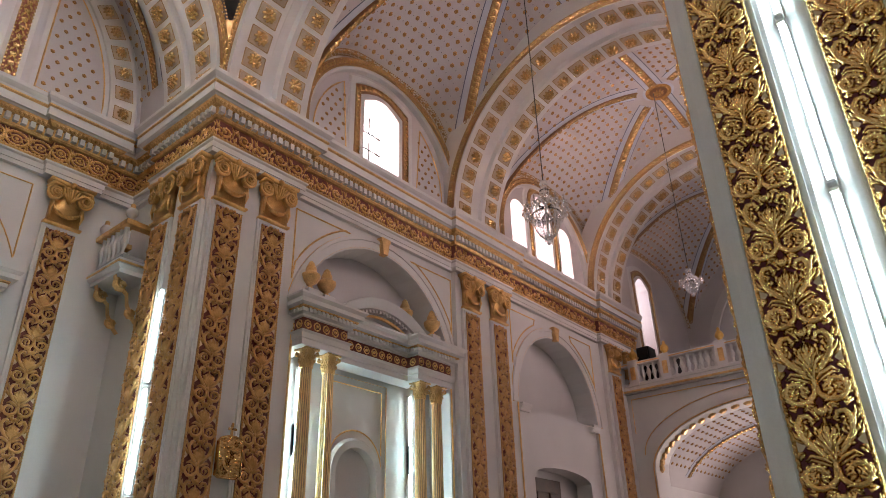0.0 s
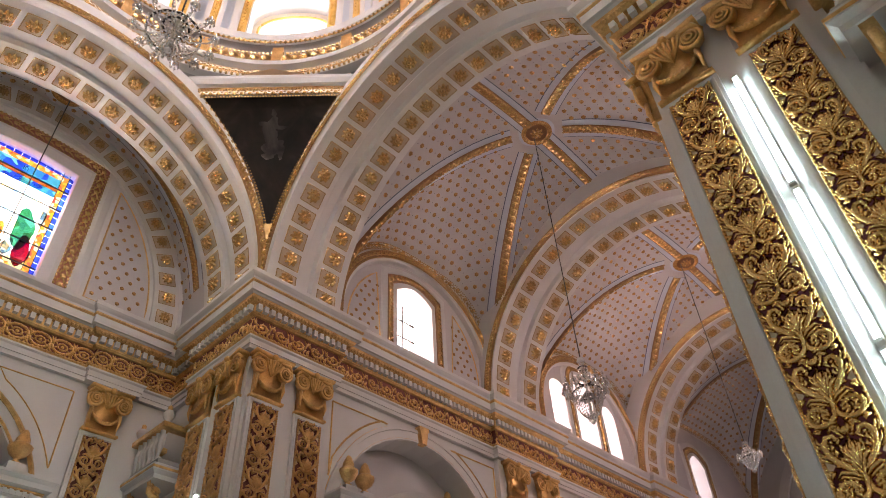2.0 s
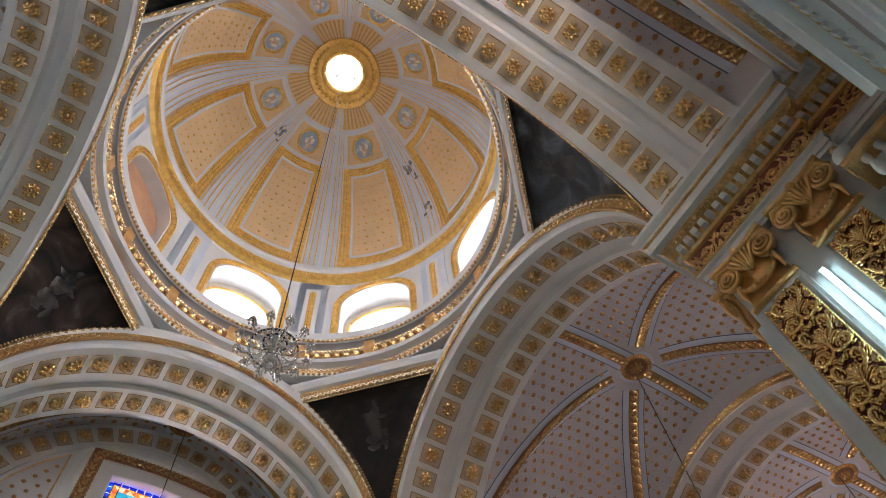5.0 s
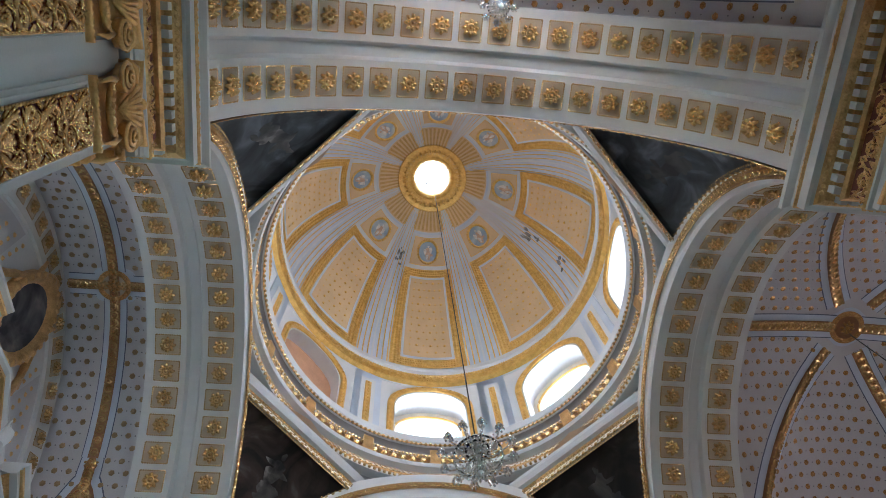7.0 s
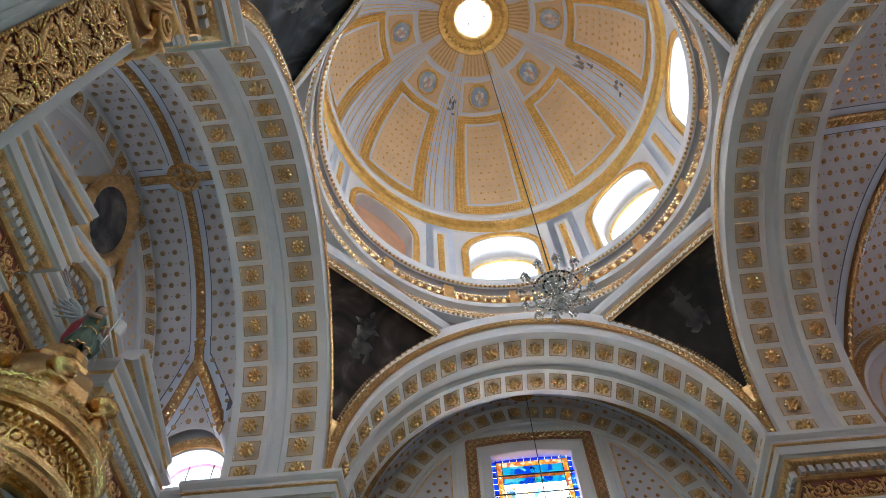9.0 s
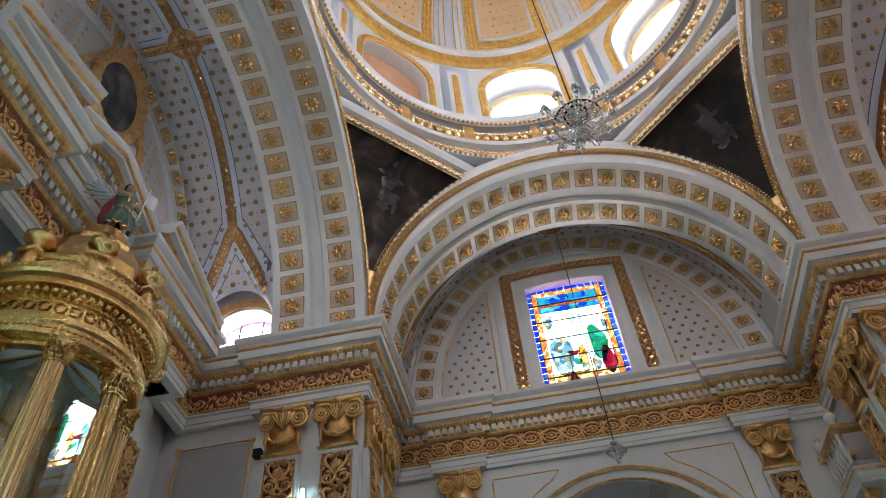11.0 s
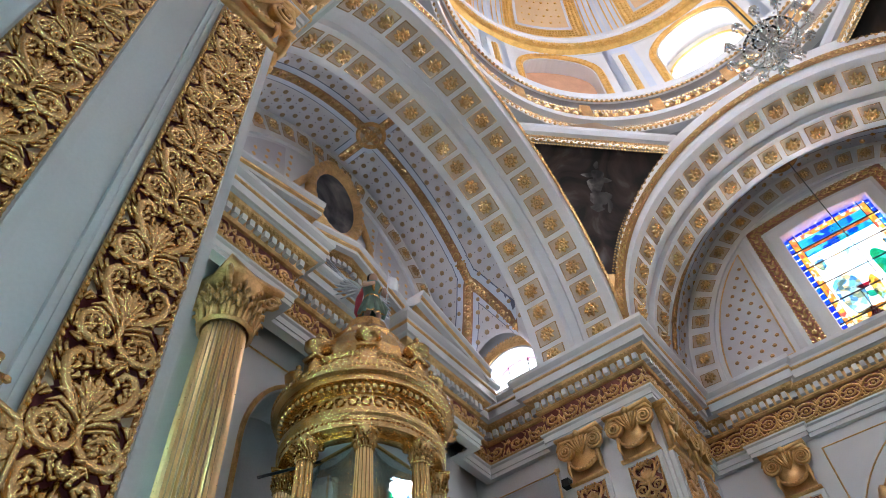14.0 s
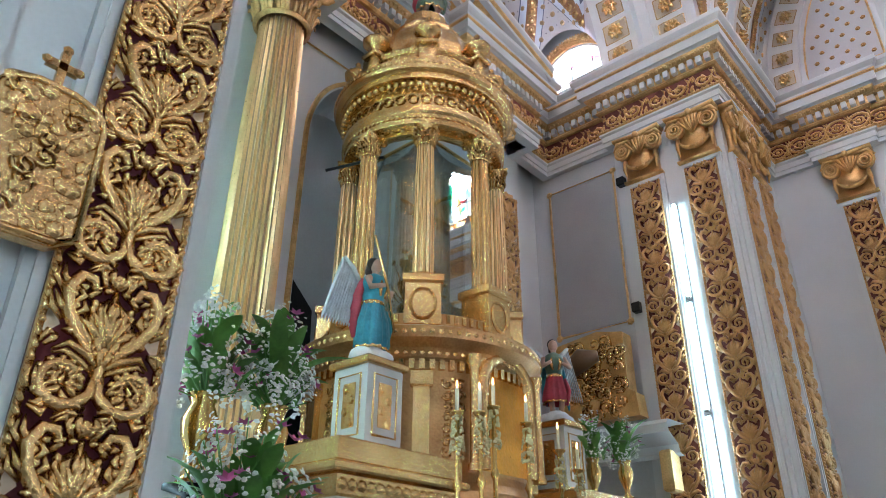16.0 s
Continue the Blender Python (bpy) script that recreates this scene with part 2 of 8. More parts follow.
# ---- the large structure ----
PIER, WALLY, SPRING, R = 3.0, 3.15, 8.06, 2.9
BAYS = (6.3, 11.5, 17.2)


def holed(mb, u0, u1, z0, z1, holes, depth, place, step=0.6):
    """A wall face with arched openings (centre, half width, sill, spring, rise) and their reveals."""
    us = {u0, u1}
    k = u0
    while k < u1:
        us.add(round(k, 4))
        k += step
    for c, h, zb, zs, ri in holes:
        us = {u for u in us if not (c - h - 1e-3 < u < c + h + 1e-3)}
        us |= {round(c - h * math.cos(math.pi * i / 20), 5) for i in range(21)}
    us = sorted(us)

    def top(hole, u):
        c, h, zb, zs, ri = hole
        return zs + ri * math.sqrt(max(0, 1 - ((u - c) / h) ** 2))

    for a, b in zip(us, us[1:]):
        hole = next((q for q in holes if abs((a + b) / 2 - q[0]) < q[1]), None)
        if hole is None:
            mb.add([place(a, 0, z0), place(b, 0, z0), place(b, 0, z1), place(a, 0, z1)], [(0, 1, 2, 3)])
            continue
        ta, tb = top(hole, a), top(hole, b)
        if hole[2] > z0 + 1e-4:
            mb.add([place(a, 0, z0), place(b, 0, z0), place(b, 0, hole[2]), place(a, 0, hole[2])], [(0, 1, 2, 3)])
            mb.add([place(a, 0, hole[2]), place(b, 0, hole[2]), place(b, depth, hole[2]), place(a, depth, hole[2])], [(0, 1, 2, 3)])
        mb.add([place(a, 0, ta), place(b, 0, tb), place(b, 0, z1), place(a, 0, z1)], [(0, 1, 2, 3)])
        mb.add([place(a, 0, ta), place(a, depth, ta), place(b, depth, tb), place(b, 0, tb)], [(0, 1, 2, 3)])
    for q in holes:
        for u in (q[0] - q[1], q[0] + q[1]):
            mb.add([place(u, 0, q[2]), place(u, depth, q[2]), place(u, depth, q[3]), place(u, 0, q[3])], [(0, 1, 2, 3)])
    return mb


def arch_line(c, h, zb, zs, ri, off=0.0, n=24, legs=True):
    """Points (u, z) along the edge of an arched opening."""
    pts = [(c - (h + off) * math.cos(math.pi * i / n), zs + (ri + off) * math.sin(math.pi * i / n)) for i in range(n + 1)]
    if legs:
        pts = [(c - h - off, zb)] + pts + [(c + h + off, zb)]
    return pts


def window_line(c, h, zb, zs, ri, off=0.0, n=10):
    """Points (u, z) round a window with a flat segmental head, set off by an even margin."""
    top = [(c - (h + off) * (1 - 2 * i / n), zs + off + ri * math.sin(math.pi * i / n)) for i in range(n + 1)]
    return [(c - h - off, zb)] + top + [(c + h + off, zb)]


floor = MB().box(-14, -12, -0.3, 24, 12, 0).ob("floor", MARBLE, label="polished stone church floor", kind="structure")

# entablature path round the whole church, the room on its left
half = [(15.3, PIER), (13.4, PIER), (13.4, 3.1), (9.75, 3.1), (9.75, PIER), (8.05, PIER), (8.05, 3.1), (4.5, 3.1), (4.5, PIER), (PIER, PIER),
        (PIER, 4.5), (3.1, 4.5), (3.1, 5.2), (2.55, 5.2), (2.55, 5.12), (1.8, 5.12), (1.8, 5.2)]
north = half + [(-x, y) for x, y in reversed(half) if x < 5]
west = [(-5.5, 3.1), (-5.5, 2.4), (-5.2, 2.4), (-5.2, 0.95), (-5.5, 0.95)]
ENT = north + west + [(x, -y) for x, y in reversed(west)] + [(x, -y) for x, y in reversed(north)]

ent = empty("entablature", label="white and gold church entablature with dentils", kind="structure")
for name, m, prof in (
    ("architrave", WHITE, [(-0.1, 6.98), (0.02, 6.98), (0.02, 7.04), (0.035, 7.04), (0.035, 7.12), (0.06, 7.14), (0.06, 7.165), (-0.1, 7.165)]),
    ("lower_gilt_moulding", GOLD2, [(-0.1, 7.165), (0.055, 7.165), (0.075, 7.185), (0.05, 7.21), (0.0, 7.212)]),
    ("frieze", REDFAR, [(0.01, 7.205), (0.01, 7.49)]),
    ("upper_gilt_moulding", GOLD2, [(0.0, 7.485), (0.05, 7.485), (0.075, 7.51), (0.06, 7.535), (0.0, 7.535)]),
    ("dentil_band", GOLD2, [(0.0, 7.535), (0.055, 7.535), (0.055, 7.655), (0.0, 7.655)]),
    ("gilt_ovolo", GOLD2, [(0.0, 7.655), (0.115, 7.655), (0.16, 7.685), (0.175, 7.718), (0.0, 7.72)]),
    ("corona", WHITE, [(0.0, 7.72), (0.176, 7.72), (0.2, 7.738), (0.235, 7.74), (0.235, 7.865), (0.0, 7.868)]),
    ("gilt_bead", GOLD2, [(0.0, 7.868), (0.238, 7.868), (0.256, 7.885), (0.25, 7.91), (0.0, 7.912)]),
    ("cymatium", WHITE, [(0.0, 7.912), (0.245, 7.912), (0.25, 7.945), (0.28, 7.975), (0.3, 8.0), (0.3, 8.06), (0.28, 8.075), (-0.5, 8.09)]),
):
    sweep(MB(), ENT, prof).ob(name, m, ent)


def along(path, step, inset=0.0):
    """Places (x, y, direction, left normal) every step or so along the straight runs of a path."""
    for (ax, ay), (bx, by) in zip(path, path[1:]):
        d = Vector((bx - ax, by - ay))
        ln = d.length - 2 * inset
        if ln < step * 0.6:
            continue
        d.normalize()
        k = max(1, round(ln / step))
        for i in range(k):
            s = inset + ln * (i + 0.5) / k
            yield ax + d.x * s, ay + d.y * s, d, Vector((-d.y, d.x)), ln / k


dent, fri = MB(), MB()
for x, y, d, n, w in along(ENT, 0.105, -0.05):
    a = math.degrees(math.atan2(d.y, d.x))
    dent.m = T(x + n.x * 0.085, y + n.y * 0.085, 7.595) @ RZ(a)
    dent.box(-0.032, -0.04, -0.045, 0.032, 0.035, 0.05)
leaves = MB()
for x, y, d, n, w in along(ENT, 0.062, -0.08):
    leaves.stud((x + n.x * 0.148, y + n.y * 0.148, 7.678), (n.x, n.y, -1), 0.026)
    leaves.stud((x + n.x * 0.074, y + n.y * 0.074, 7.187), (n.x, n.y, -0.2), 0.021)
    leaves.stud((x + n.x * 0.254, y + n.y * 0.254, 7.888), (n.x, n.y, 0), 0.016)
leaves.ob("carved_leaves", GOLD2, ent, label="carved gilt leaves along the mouldings")["kind"] = "stuff"
dent.ob("dentils", WHITE, ent, label="white dentil blocks")["kind"] = "stuff"


def spiral(cx, cy, r0, r1, a0, turns, n):
    return [(cx + (r0 + (r1 - r0) * i / n) * math.cos(a0 + turns * 6.2832 * i / n), cy + (r0 + (r1 - r0) * i / n) * math.sin(a0 + turns * 6.2832 * i / n)) for i in range(n + 1)]


def leaflet(mb, x0, y0, x1, y1, r, z=-0.004):
    """A short carved leaf with a swollen middle."""
    mx, my = (x0 + x1) / 2 - (y1 - y0) * 0.18, (y0 + y1) / 2 + (x1 - x0) * 0.18
    mb.tube([(x0, y0, z), (mx, my, z + r * 0.7), (x1, y1, z)], [r * 0.55, r, r * 0.3], 4)


for i, (x, y, d, n, w) in enumerate(along(ENT, 0.30, -0.02)):
    a = math.degrees(math.atan2(d.y, d.x))
    fri.m = T(x + n.x * 0.018, y + n.y * 0.018, 7.348) @ RZ(a) @ Matrix.Rotation(radians(90), 4, "X")
    e = 1 if i % 2 else -1
    if abs(y) > 5.0:
        fri.tube([(0.47 * w * math.cos(t / 12 * 6.2832), 0.105 * math.sin(t / 12 * 6.2832), -0.004) for t in range(13)], 0.022, 4)
        fri.tube([(0.22 * w * math.cos(t / 8 * 6.2832), 0.05 * math.sin(t / 8 * 6.2832), 0.0) for t in range(9)], 0.016, 4)
        for q in (-1, 1):
            for g in (-1, 1):
                leaflet(fri, g * w * 0.5, q * 0.03, g * w * 0.42, q * 0.125, 0.02)
                leaflet(fri, g * w * 0.24, q * 0.02, g * w * 0.40, q * 0.05, 0.016)
        fri.ball((0, 0, 0), 0.03, 6, 4, 0.5)
        continue
    # a running scroll with a curled end, leaves along it and a flower in its eye
    sp = spiral(0.0, 0.0, w * 0.36, 0.02, 3.14 if e > 0 else 0.0, 1.25 * e, 12)
    fri.tube([(px, py * 0.095 / (w * 0.36), -0.004) for px, py in sp], [0.024] * 7 + [0.019] * 6, 4)
    fri.ball((0, 0, 0), 0.032, 6, 4, 0.5)
    fri.tube([(-w * 0.62, -e * 0.10, -0.006), (-w * 0.45, -e * 0.05, 0.0), (-w * 0.36, e * 0.03, -0.004)], [0.012, 0.018, 0.012], 4)
    for k in range(5):
        t = 6.2832 * (k + 0.3) / 5
        leaflet(fri, 0.055 * math.cos(t), 0.045 * math.sin(t), w * 0.36 * math.cos(t), 0.085 * math.sin(t), 0.019)
    for q in (-1, 1):
        leaflet(fri, w * 0.40, q * 0.02, w * 0.52, q * 0.115, 0.018)
        leaflet(fri, w * 0.40, q * 0.02, w * 0.36, q * 0.12, 0.016)
        leaflet(fri, -w * 0.42, q * 0.03, -w * 0.30, q * 0.12, 0.016)
fri.ob("frieze_scrolls", FRIEZEGOLD, ent, True, label="gilded scrollwork on a red frieze")["kind"] = "stuff"


def across(d, nrm):
    return Vector(nrm).cross(d).normalized()


def garland(mb, pts, nrm, w, step=0.085, ground=False):
    """A carved band: flowers and paired leaves along a line, between two rows of beads."""
    P = [Vector(p) for p in pts]
    k = 0
    left = 0.0
    for a, b in zip(P, P[1:]):
        ln = (b - a).length
        d = (b - a).normalized()
        n = Vector(nrm((a + b) / 2) if callable(nrm) else nrm).normalized()
        c = across(d, n)
        if ground:
            mb.slot = 1
            mb.add([a - c * w * 0.64, a + c * w * 0.64, b + c * w * 0.64, b - c * w * 0.64], [(0, 1, 2, 3)])
            mb.slot = 0
        s = left
        while s < ln:
            X = a + d * s
            if k % 2:
                mb.stud(X + n * w * 0.08, n, w * 0.30)
                mb.stud(X + n * w * 0.2, n, w * 0.13)
            else:
                for e in (-1, 1):
                    mb.tube([X - d * step * 0.45 + c * (e * w * 0.05), X + n * w * 0.12 + c * (e * w * 0.24), X + d * step * 0.35 + c * (e * w * 0.34)], [w * 0.06, w * 0.12, w * 0.04], 4, 0.8, n)
            k += 1
            s += step * 0.62
        left = s - ln
        for e in (-1, 1):
            kk = max(1, round(ln / (w * 0.42)))
            for j in range(kk):
                mb.stud(a.lerp(b, (j + 0.5) / kk) + c * (e * w * 0.54), n, w * 0.15)
    return mb


def ringlet(mb, p, nrm, r, fat=0.3):
    n = Vector(nrm).normalized()
    a = n.orthogonal().normalized()
    b = n.cross(a)
    p = Vector(p)
    mb.tube([p + n * r * 0.15 + (a * math.cos(t) + b * math.sin(t)) * r for t in [6.2832 * j / 7 for j in range(8)]], r * fat, 3, 1, n)
    mb.stud(p, n, r * 0.5)
    return mb


# carved gilt panel of a pilaster: scrolls that repeat upwards
def carved(h, w, seg, sides, name, mats):
    mb = MB()
    mb.slot = 1
    mb.box(-w / 2, 0, 0, w / 2, 0.008, h)
    mb.slot = 2
    n = round(h / 0.43)
    th = h / n
    for i in range(n):
        z0 = th * i
        for s in (-1, 1):
            # pale corner leaf grounds beside the heart
            mb.add([(s * w * 0.49, -0.003, z0 + th * 0.42), (s * w * 0.49, -0.003, z0 + th * 0.78), (s * w * 0.33, -0.003, z0 + th * 0.56)], [(0, 1, 2)])
    mb.slot = 0
    up = (0, -1, 0)
    for s in (-1, 1):
        x = s * w / 2
        k = int(h / 0.035) if seg > 8 else 0
        mb.box(min(x, x - s * 0.02), -0.012, 0, max(x, x - s * 0.02), 0.004, h)
        for j in range(k):
            mb.m = T(x - s * 0.01, -0.014, (j + 0.5) * h / k) @ Matrix.Rotation(s * 0.5, 4, "Y")
            mb.ball((0, 0, 0), 0.013, 5, 3, 1.4)
        mb.m = Matrix()
    for i in range(n):
        z0 = th * i

        def q(pts, rad, y=-0.016, flat=1.0):
            rad = [v * (1.15 if seg > 10 else 1.28) for v in rad]
            if seg > 10 and len(pts) < 7:
                # two ridges with a groove between them
                rows = [(px * w, pz * th) for px, pz in pts]
                for e in (-1, 1):
                    line = []
                    for t, (px, pz) in enumerate(rows):
                        (ax, az), (bx, bz) = rows[max(t - 1, 0)], rows[min(t + 1, len(rows) - 1)]
                        d = math.hypot(bx - ax, bz - az) or 1
                        line.append((px - e * (bz - az) / d * rad[t] * 0.62, pz + e * (bx - ax) / d * rad[t] * 0.62))
                    for s in (-1, 1):
                        mb.tube([(s * px, y - 0.004 * (e + 1) - 0.012 * math.sin(3.14 * t / max(1, len(pts) - 1)), z0 + pz) for t, (px, pz) in enumerate(line)], [v * 0.66 for v in rad], 5, flat, up)
                return
            for s in (-1, 1):
                mb.tube([(s * px * w, y - 0.012 * math.sin(3.14 * t / max(1, len(pts) - 1)), z0 + pz * th) for t, (px, pz) in enumerate(pts)], rad, sides, flat, up)

        def frill(pts, k0, ln):
            """Small leaf lobes that stand out from a scroll."""
            if seg < 10:
                return
            for s in (-1, 1):
                for t in range(k0, len(pts) - 1):
                    (ax, az), (bx, bz) = pts[t], pts[t + 1]
                    dx, dz = (bx - ax) * w, (bz - az) * th
                    d = math.hypot(dx, dz) or 1
                    for e in (1, -1):
                        nx, nz = dz / d * ln * e + dx / d * ln * 0.7, -dx / d * ln * e + dz / d * ln * 0.7
                        mb.tube([(s * ax * w, -0.02, z0 + az * th), (s * (ax * w + nx * 0.6), -0.026, z0 + az * th + nz * 0.6), (s * (ax * w + nx), -0.012, z0 + az * th + nz)], [0.013, 0.015, 0.004], 4, 1, up)

        # lower pair of volutes
        sp = spiral(0.245, 0.20, 0.205, 0.085, -2.6, 1.05, seg)
        sp = [(px, 0.20 + (pz - 0.20) * 0.82) for px, pz in sp]
        q([(0.02, 0.30), (0.03, 0.15)] + sp, [0.012, 0.016] + [0.018 - 0.009 * t / seg for t in range(seg + 1)])
        # heart outline that opens upwards, with curled heads
        q([(0.02, 0.33), (0.10, 0.40), (0.22, 0.52), (0.33, 0.66), (0.36, 0.80), (0.29, 0.90), (0.19, 0.90), (0.15, 0.82), (0.20, 0.77)], [0.010, 0.014, 0.017, 0.018, 0.018, 0.017, 0.015, 0.012, 0.009])
        frill(sp, 3, 0.022)
        frill([(0.02, 0.33), (0.10, 0.40), (0.22, 0.52), (0.33, 0.66), (0.36, 0.80), (0.29, 0.90)], 1, 0.03)
        frill([(0.02, 0.40), (0.09, 0.55), (0.13, 0.70), (0.07, 0.76)], 0, 0.026)
        # leaf lobes on stem and volutes
        q([(0.03, 0.30), (0.14, 0.36), (0.27, 0.41), (0.36, 0.37)], [0.010, 0.016, 0.014, 0.005])
        q([(0.02, 0.40), (0.09, 0.55), (0.13, 0.70), (0.07, 0.76)], [0.010, 0.014, 0.013, 0.006])
        q([(0.33, 0.60), (0.42, 0.66), (0.45, 0.76)], [0.010, 0.013, 0.004])
        q([(0.36, 0.78), (0.44, 0.86), (0.42, 0.96)], [0.011, 0.013, 0.004])
        q([(0.22, 0.28), (0.29, 0.20), (0.24, 0.12)], [0.006, 0.015, 0.006])
        q([(0.06, 0.02), (0.13, 0.035), (0.24, 0.0)], [0.014, 0.014, 0.005])
        q([(0.04, 0.86), (0.10, 0.95), (0.06, 1.02)], [0.013, 0.016, 0.008])
        q([(0.24, 0.95), (0.16, 1.0), (0.12, 0.93)], [0.006, 0.013, 0.006])
        q([(0.42, 0.10), (0.46, 0.18), (0.44, 0.28)], [0.005, 0.012, 0.004])
        if seg > 10:
            # leaf tips curled into the volutes, sprays beside the stem, small curls under the crown
            for b0, b1, b2 in (((0.40, 0.22), (0.33, 0.25), (0.25, 0.22)), ((0.38, 0.12), (0.30, 0.15), (0.24, 0.19)), ((0.10, 0.16), (0.16, 0.22), (0.22, 0.21)), ((0.12, 0.08), (0.20, 0.12), (0.24, 0.17)),
                               ((0.01, 0.30), (0.06, 0.38), (0.055, 0.48)), ((0.01, 0.36), (0.10, 0.46), (0.11, 0.58)), ((0.01, 0.44), (0.16, 0.54), (0.19, 0.66)), ((0.30, 0.62), (0.24, 0.68), (0.25, 0.76)),
                               ((0.32, 0.70), (0.27, 0.76), (0.30, 0.83)), ((0.02, 0.60), (0.05, 0.70), (0.03, 0.80)), ((0.42, 0.03), (0.34, 0.0), (0.30, 0.04)), ((0.44, 0.40), (0.40, 0.46), (0.34, 0.47))):
                q([b0, b1, b2], [0.008, 0.016, 0.006])
        for fx, fz in ((0.05, 0.78), (0.12, 0.74), (0.20, 0.70), (0.27, 0.62)):
            q([(0.012, 0.42), (fx * 0.55, 0.42 + (fz - 0.42) * 0.6), (fx, fz)], [0.010, 0.017, 0.007])
        for fx, fz in ((0.10, 0.84), (0.20, 0.83), (0.05, 0.93)):
            q([(fx, fz - 0.02), (fx + 0.01, fz), (fx, fz + 0.025)], [0.008, 0.020, 0.008])
        mb.tube([(0, -0.02, z0 + th * a) for a in (0.12, 0.3, 0.5, 0.7, 0.86)], [0.01, 0.017, 0.013, 0.014, 0.009], sides)
        mb.m = T(0, -0.02, z0 + th * 0.93)
        mb.ball((0, 0, 0), 0.026, 6, 4)
        mb.m = T(0, -0.02, z0 + th * 0.36)
        mb.ball((0, 0, 0), 0.022, 6, 4)
        mb.m = Matrix()
    return mb.mesh(name, mats, True)


CARVED_NEAR = carved(5.45, 0.365, 14, 6, "carved_panel_near", [GOLD, RED, CREAM])
# same carving as the near panel, in the duller warm-lit far colours
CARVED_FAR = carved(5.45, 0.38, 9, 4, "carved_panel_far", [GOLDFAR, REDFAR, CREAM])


def capital_mesh():
    """A gilt composite capital against the wall: bell, swag, volutes, abacus. Faces -y, 0.5 wide."""
    mb = MB()
    mb.loft([[(-w, 0.02, z), (-w, -d, z), (w, -d, z), (w, 0.02, z)] for w, d, z in ((0.235, 0.05, 0), (0.25, 0.075, 0.012), (0.25, 0.075, 0.04), (0.215, 0.05, 0.055), (0.21, 0.05, 0.36), (0.25, 0.08, 0.56), (0.27, 0.1, 0.6))], True, True)
    mb.loft([[(-w, 0.02, z), (-w, -d, z), (0, -d + 0.03, z), (w, -d, z), (w, 0.02, z)] for w, d, z in ((0.30, 0.15, 0.60), (0.31, 0.16, 0.62), (0.31, 0.16, 0.65), (0.28, 0.12, 0.67))], True, True)
    for s in (-1, 1):
        sp = spiral(s * 0.2, 0.45, 0.115, 0.012, 1.57, -2.9 * s, 40)
        mb.tube([(px, -0.10 - 0.045 * i / 40, pz) for i, (px, pz) in enumerate(sp)], [0.019] * 16 + [0.015] * 12 + [0.012] * 13, 5, 1, (0, -1, 0))
        mb.lathe([(0.001, 0), (0.105, 0.0), (0.105, 0.06)], 12)
        n0 = len(mb.v) - 36
        for k in range(n0, len(mb.v)):
            x, y, z = mb.v[k]
            mb.v[k] = (s * 0.2 + x, -0.05 - z, 0.45 + y)
        mb.tube([(s * 0.06, -0.06, 0.56), (s * 0.14, -0.1, 0.6), (s * 0.26, -0.12, 0.585), (s * 0.32, -0.09, 0.5)], [0.02, 0.03, 0.03, 0.02], 5)
        mb.tube([(s * 0.20, -0.07, 0.33), (s * 0.215, -0.085, 0.2), (s * 0.2, -0.07, 0.1)], [0.028, 0.022, 0.008], 5)
    # swag of overlapping leaves
    mb.tube([(0.19 * math.cos(t), -0.07 - 0.022 * math.sin(t), 0.31 - 0.16 * math.sin(t)) for t in [3.1416 * i / 12 for i in range(13)]], [0.012 + 0.018 * math.sin(3.1416 * i / 12) for i in range(13)], 6)
    for i in range(13):
        t = 3.1416 * (i + 0.5) / 13
        fat = 0.012 + 0.018 * math.sin(t)
        mb.stud((0.19 * math.cos(t), -0.078 - 0.04 * math.sin(t), 0.31 - 0.16 * math.sin(t)), (0, -1, 0), fat * 0.8)
    # leaf fan and shell between the volutes
    for k in range(-3, 4):
        mb.tube([(0, -0.07, 0.36), (k * 0.026, -0.12, 0.44), (k * 0.045, -0.155, 0.56 - 0.012 * abs(k)), (k * 0.05, -0.135, 0.58 - 0.012 * abs(k))], [0.008, 0.016, 0.018, 0.006], 5)
    for k in range(12):
        mb.stud((-0.22 + 0.04 * k, -0.076, 0.026), (0, -1, 0), 0.014)
    mb.m = T(0, -0.13, 0.62)
    mb.ball((0, 0, 0), 0.05, 7, 5)
    return mb.mesh("capital", CAPGOLD, True)


CAPITAL = capital_mesh()


def moulded(mb, x0, x1, z0, z1, y=0.0, w=0.02):
    """A raised rectangular line on a wall that faces -y."""
    for a in ((x0, z0, x1, z0 + w), (x0, z1 - w, x1, z1), (x0, z0 + w, x0 + w, z1 - w), (x1 - w, z0 + w, x1, z1 - w)):
        mb.box(a[0], y - 0.012, a[1], a[2], y + 0.004, a[3])
    return mb


SHAFT = MB()
SHAFT.loft([[(-0.25, 0.06, z), (-0.25, 0.0, z), (0.25, 0.0, z), (0.25, 0.06, z)] for z in (0.62, 6.3)], True, True)
moulded(SHAFT, -0.22, 0.22, 0.72, 6.27, 0.0, 0.022)
SHAFT.loft([[(-w, 0.06, z), (-w, -d, z), (w, -d, z), (w, 0.06, z)] for w, d, z in ((0.3, 0.05, 0), (0.3, 0.05, 0.5), (0.27, 0.02, 0.52), (0.28, 0.03, 0.57), (0.255, 0.005, 0.62))], True, True)
SHAFT = SHAFT.mesh("pilaster_shaft", WHITE)


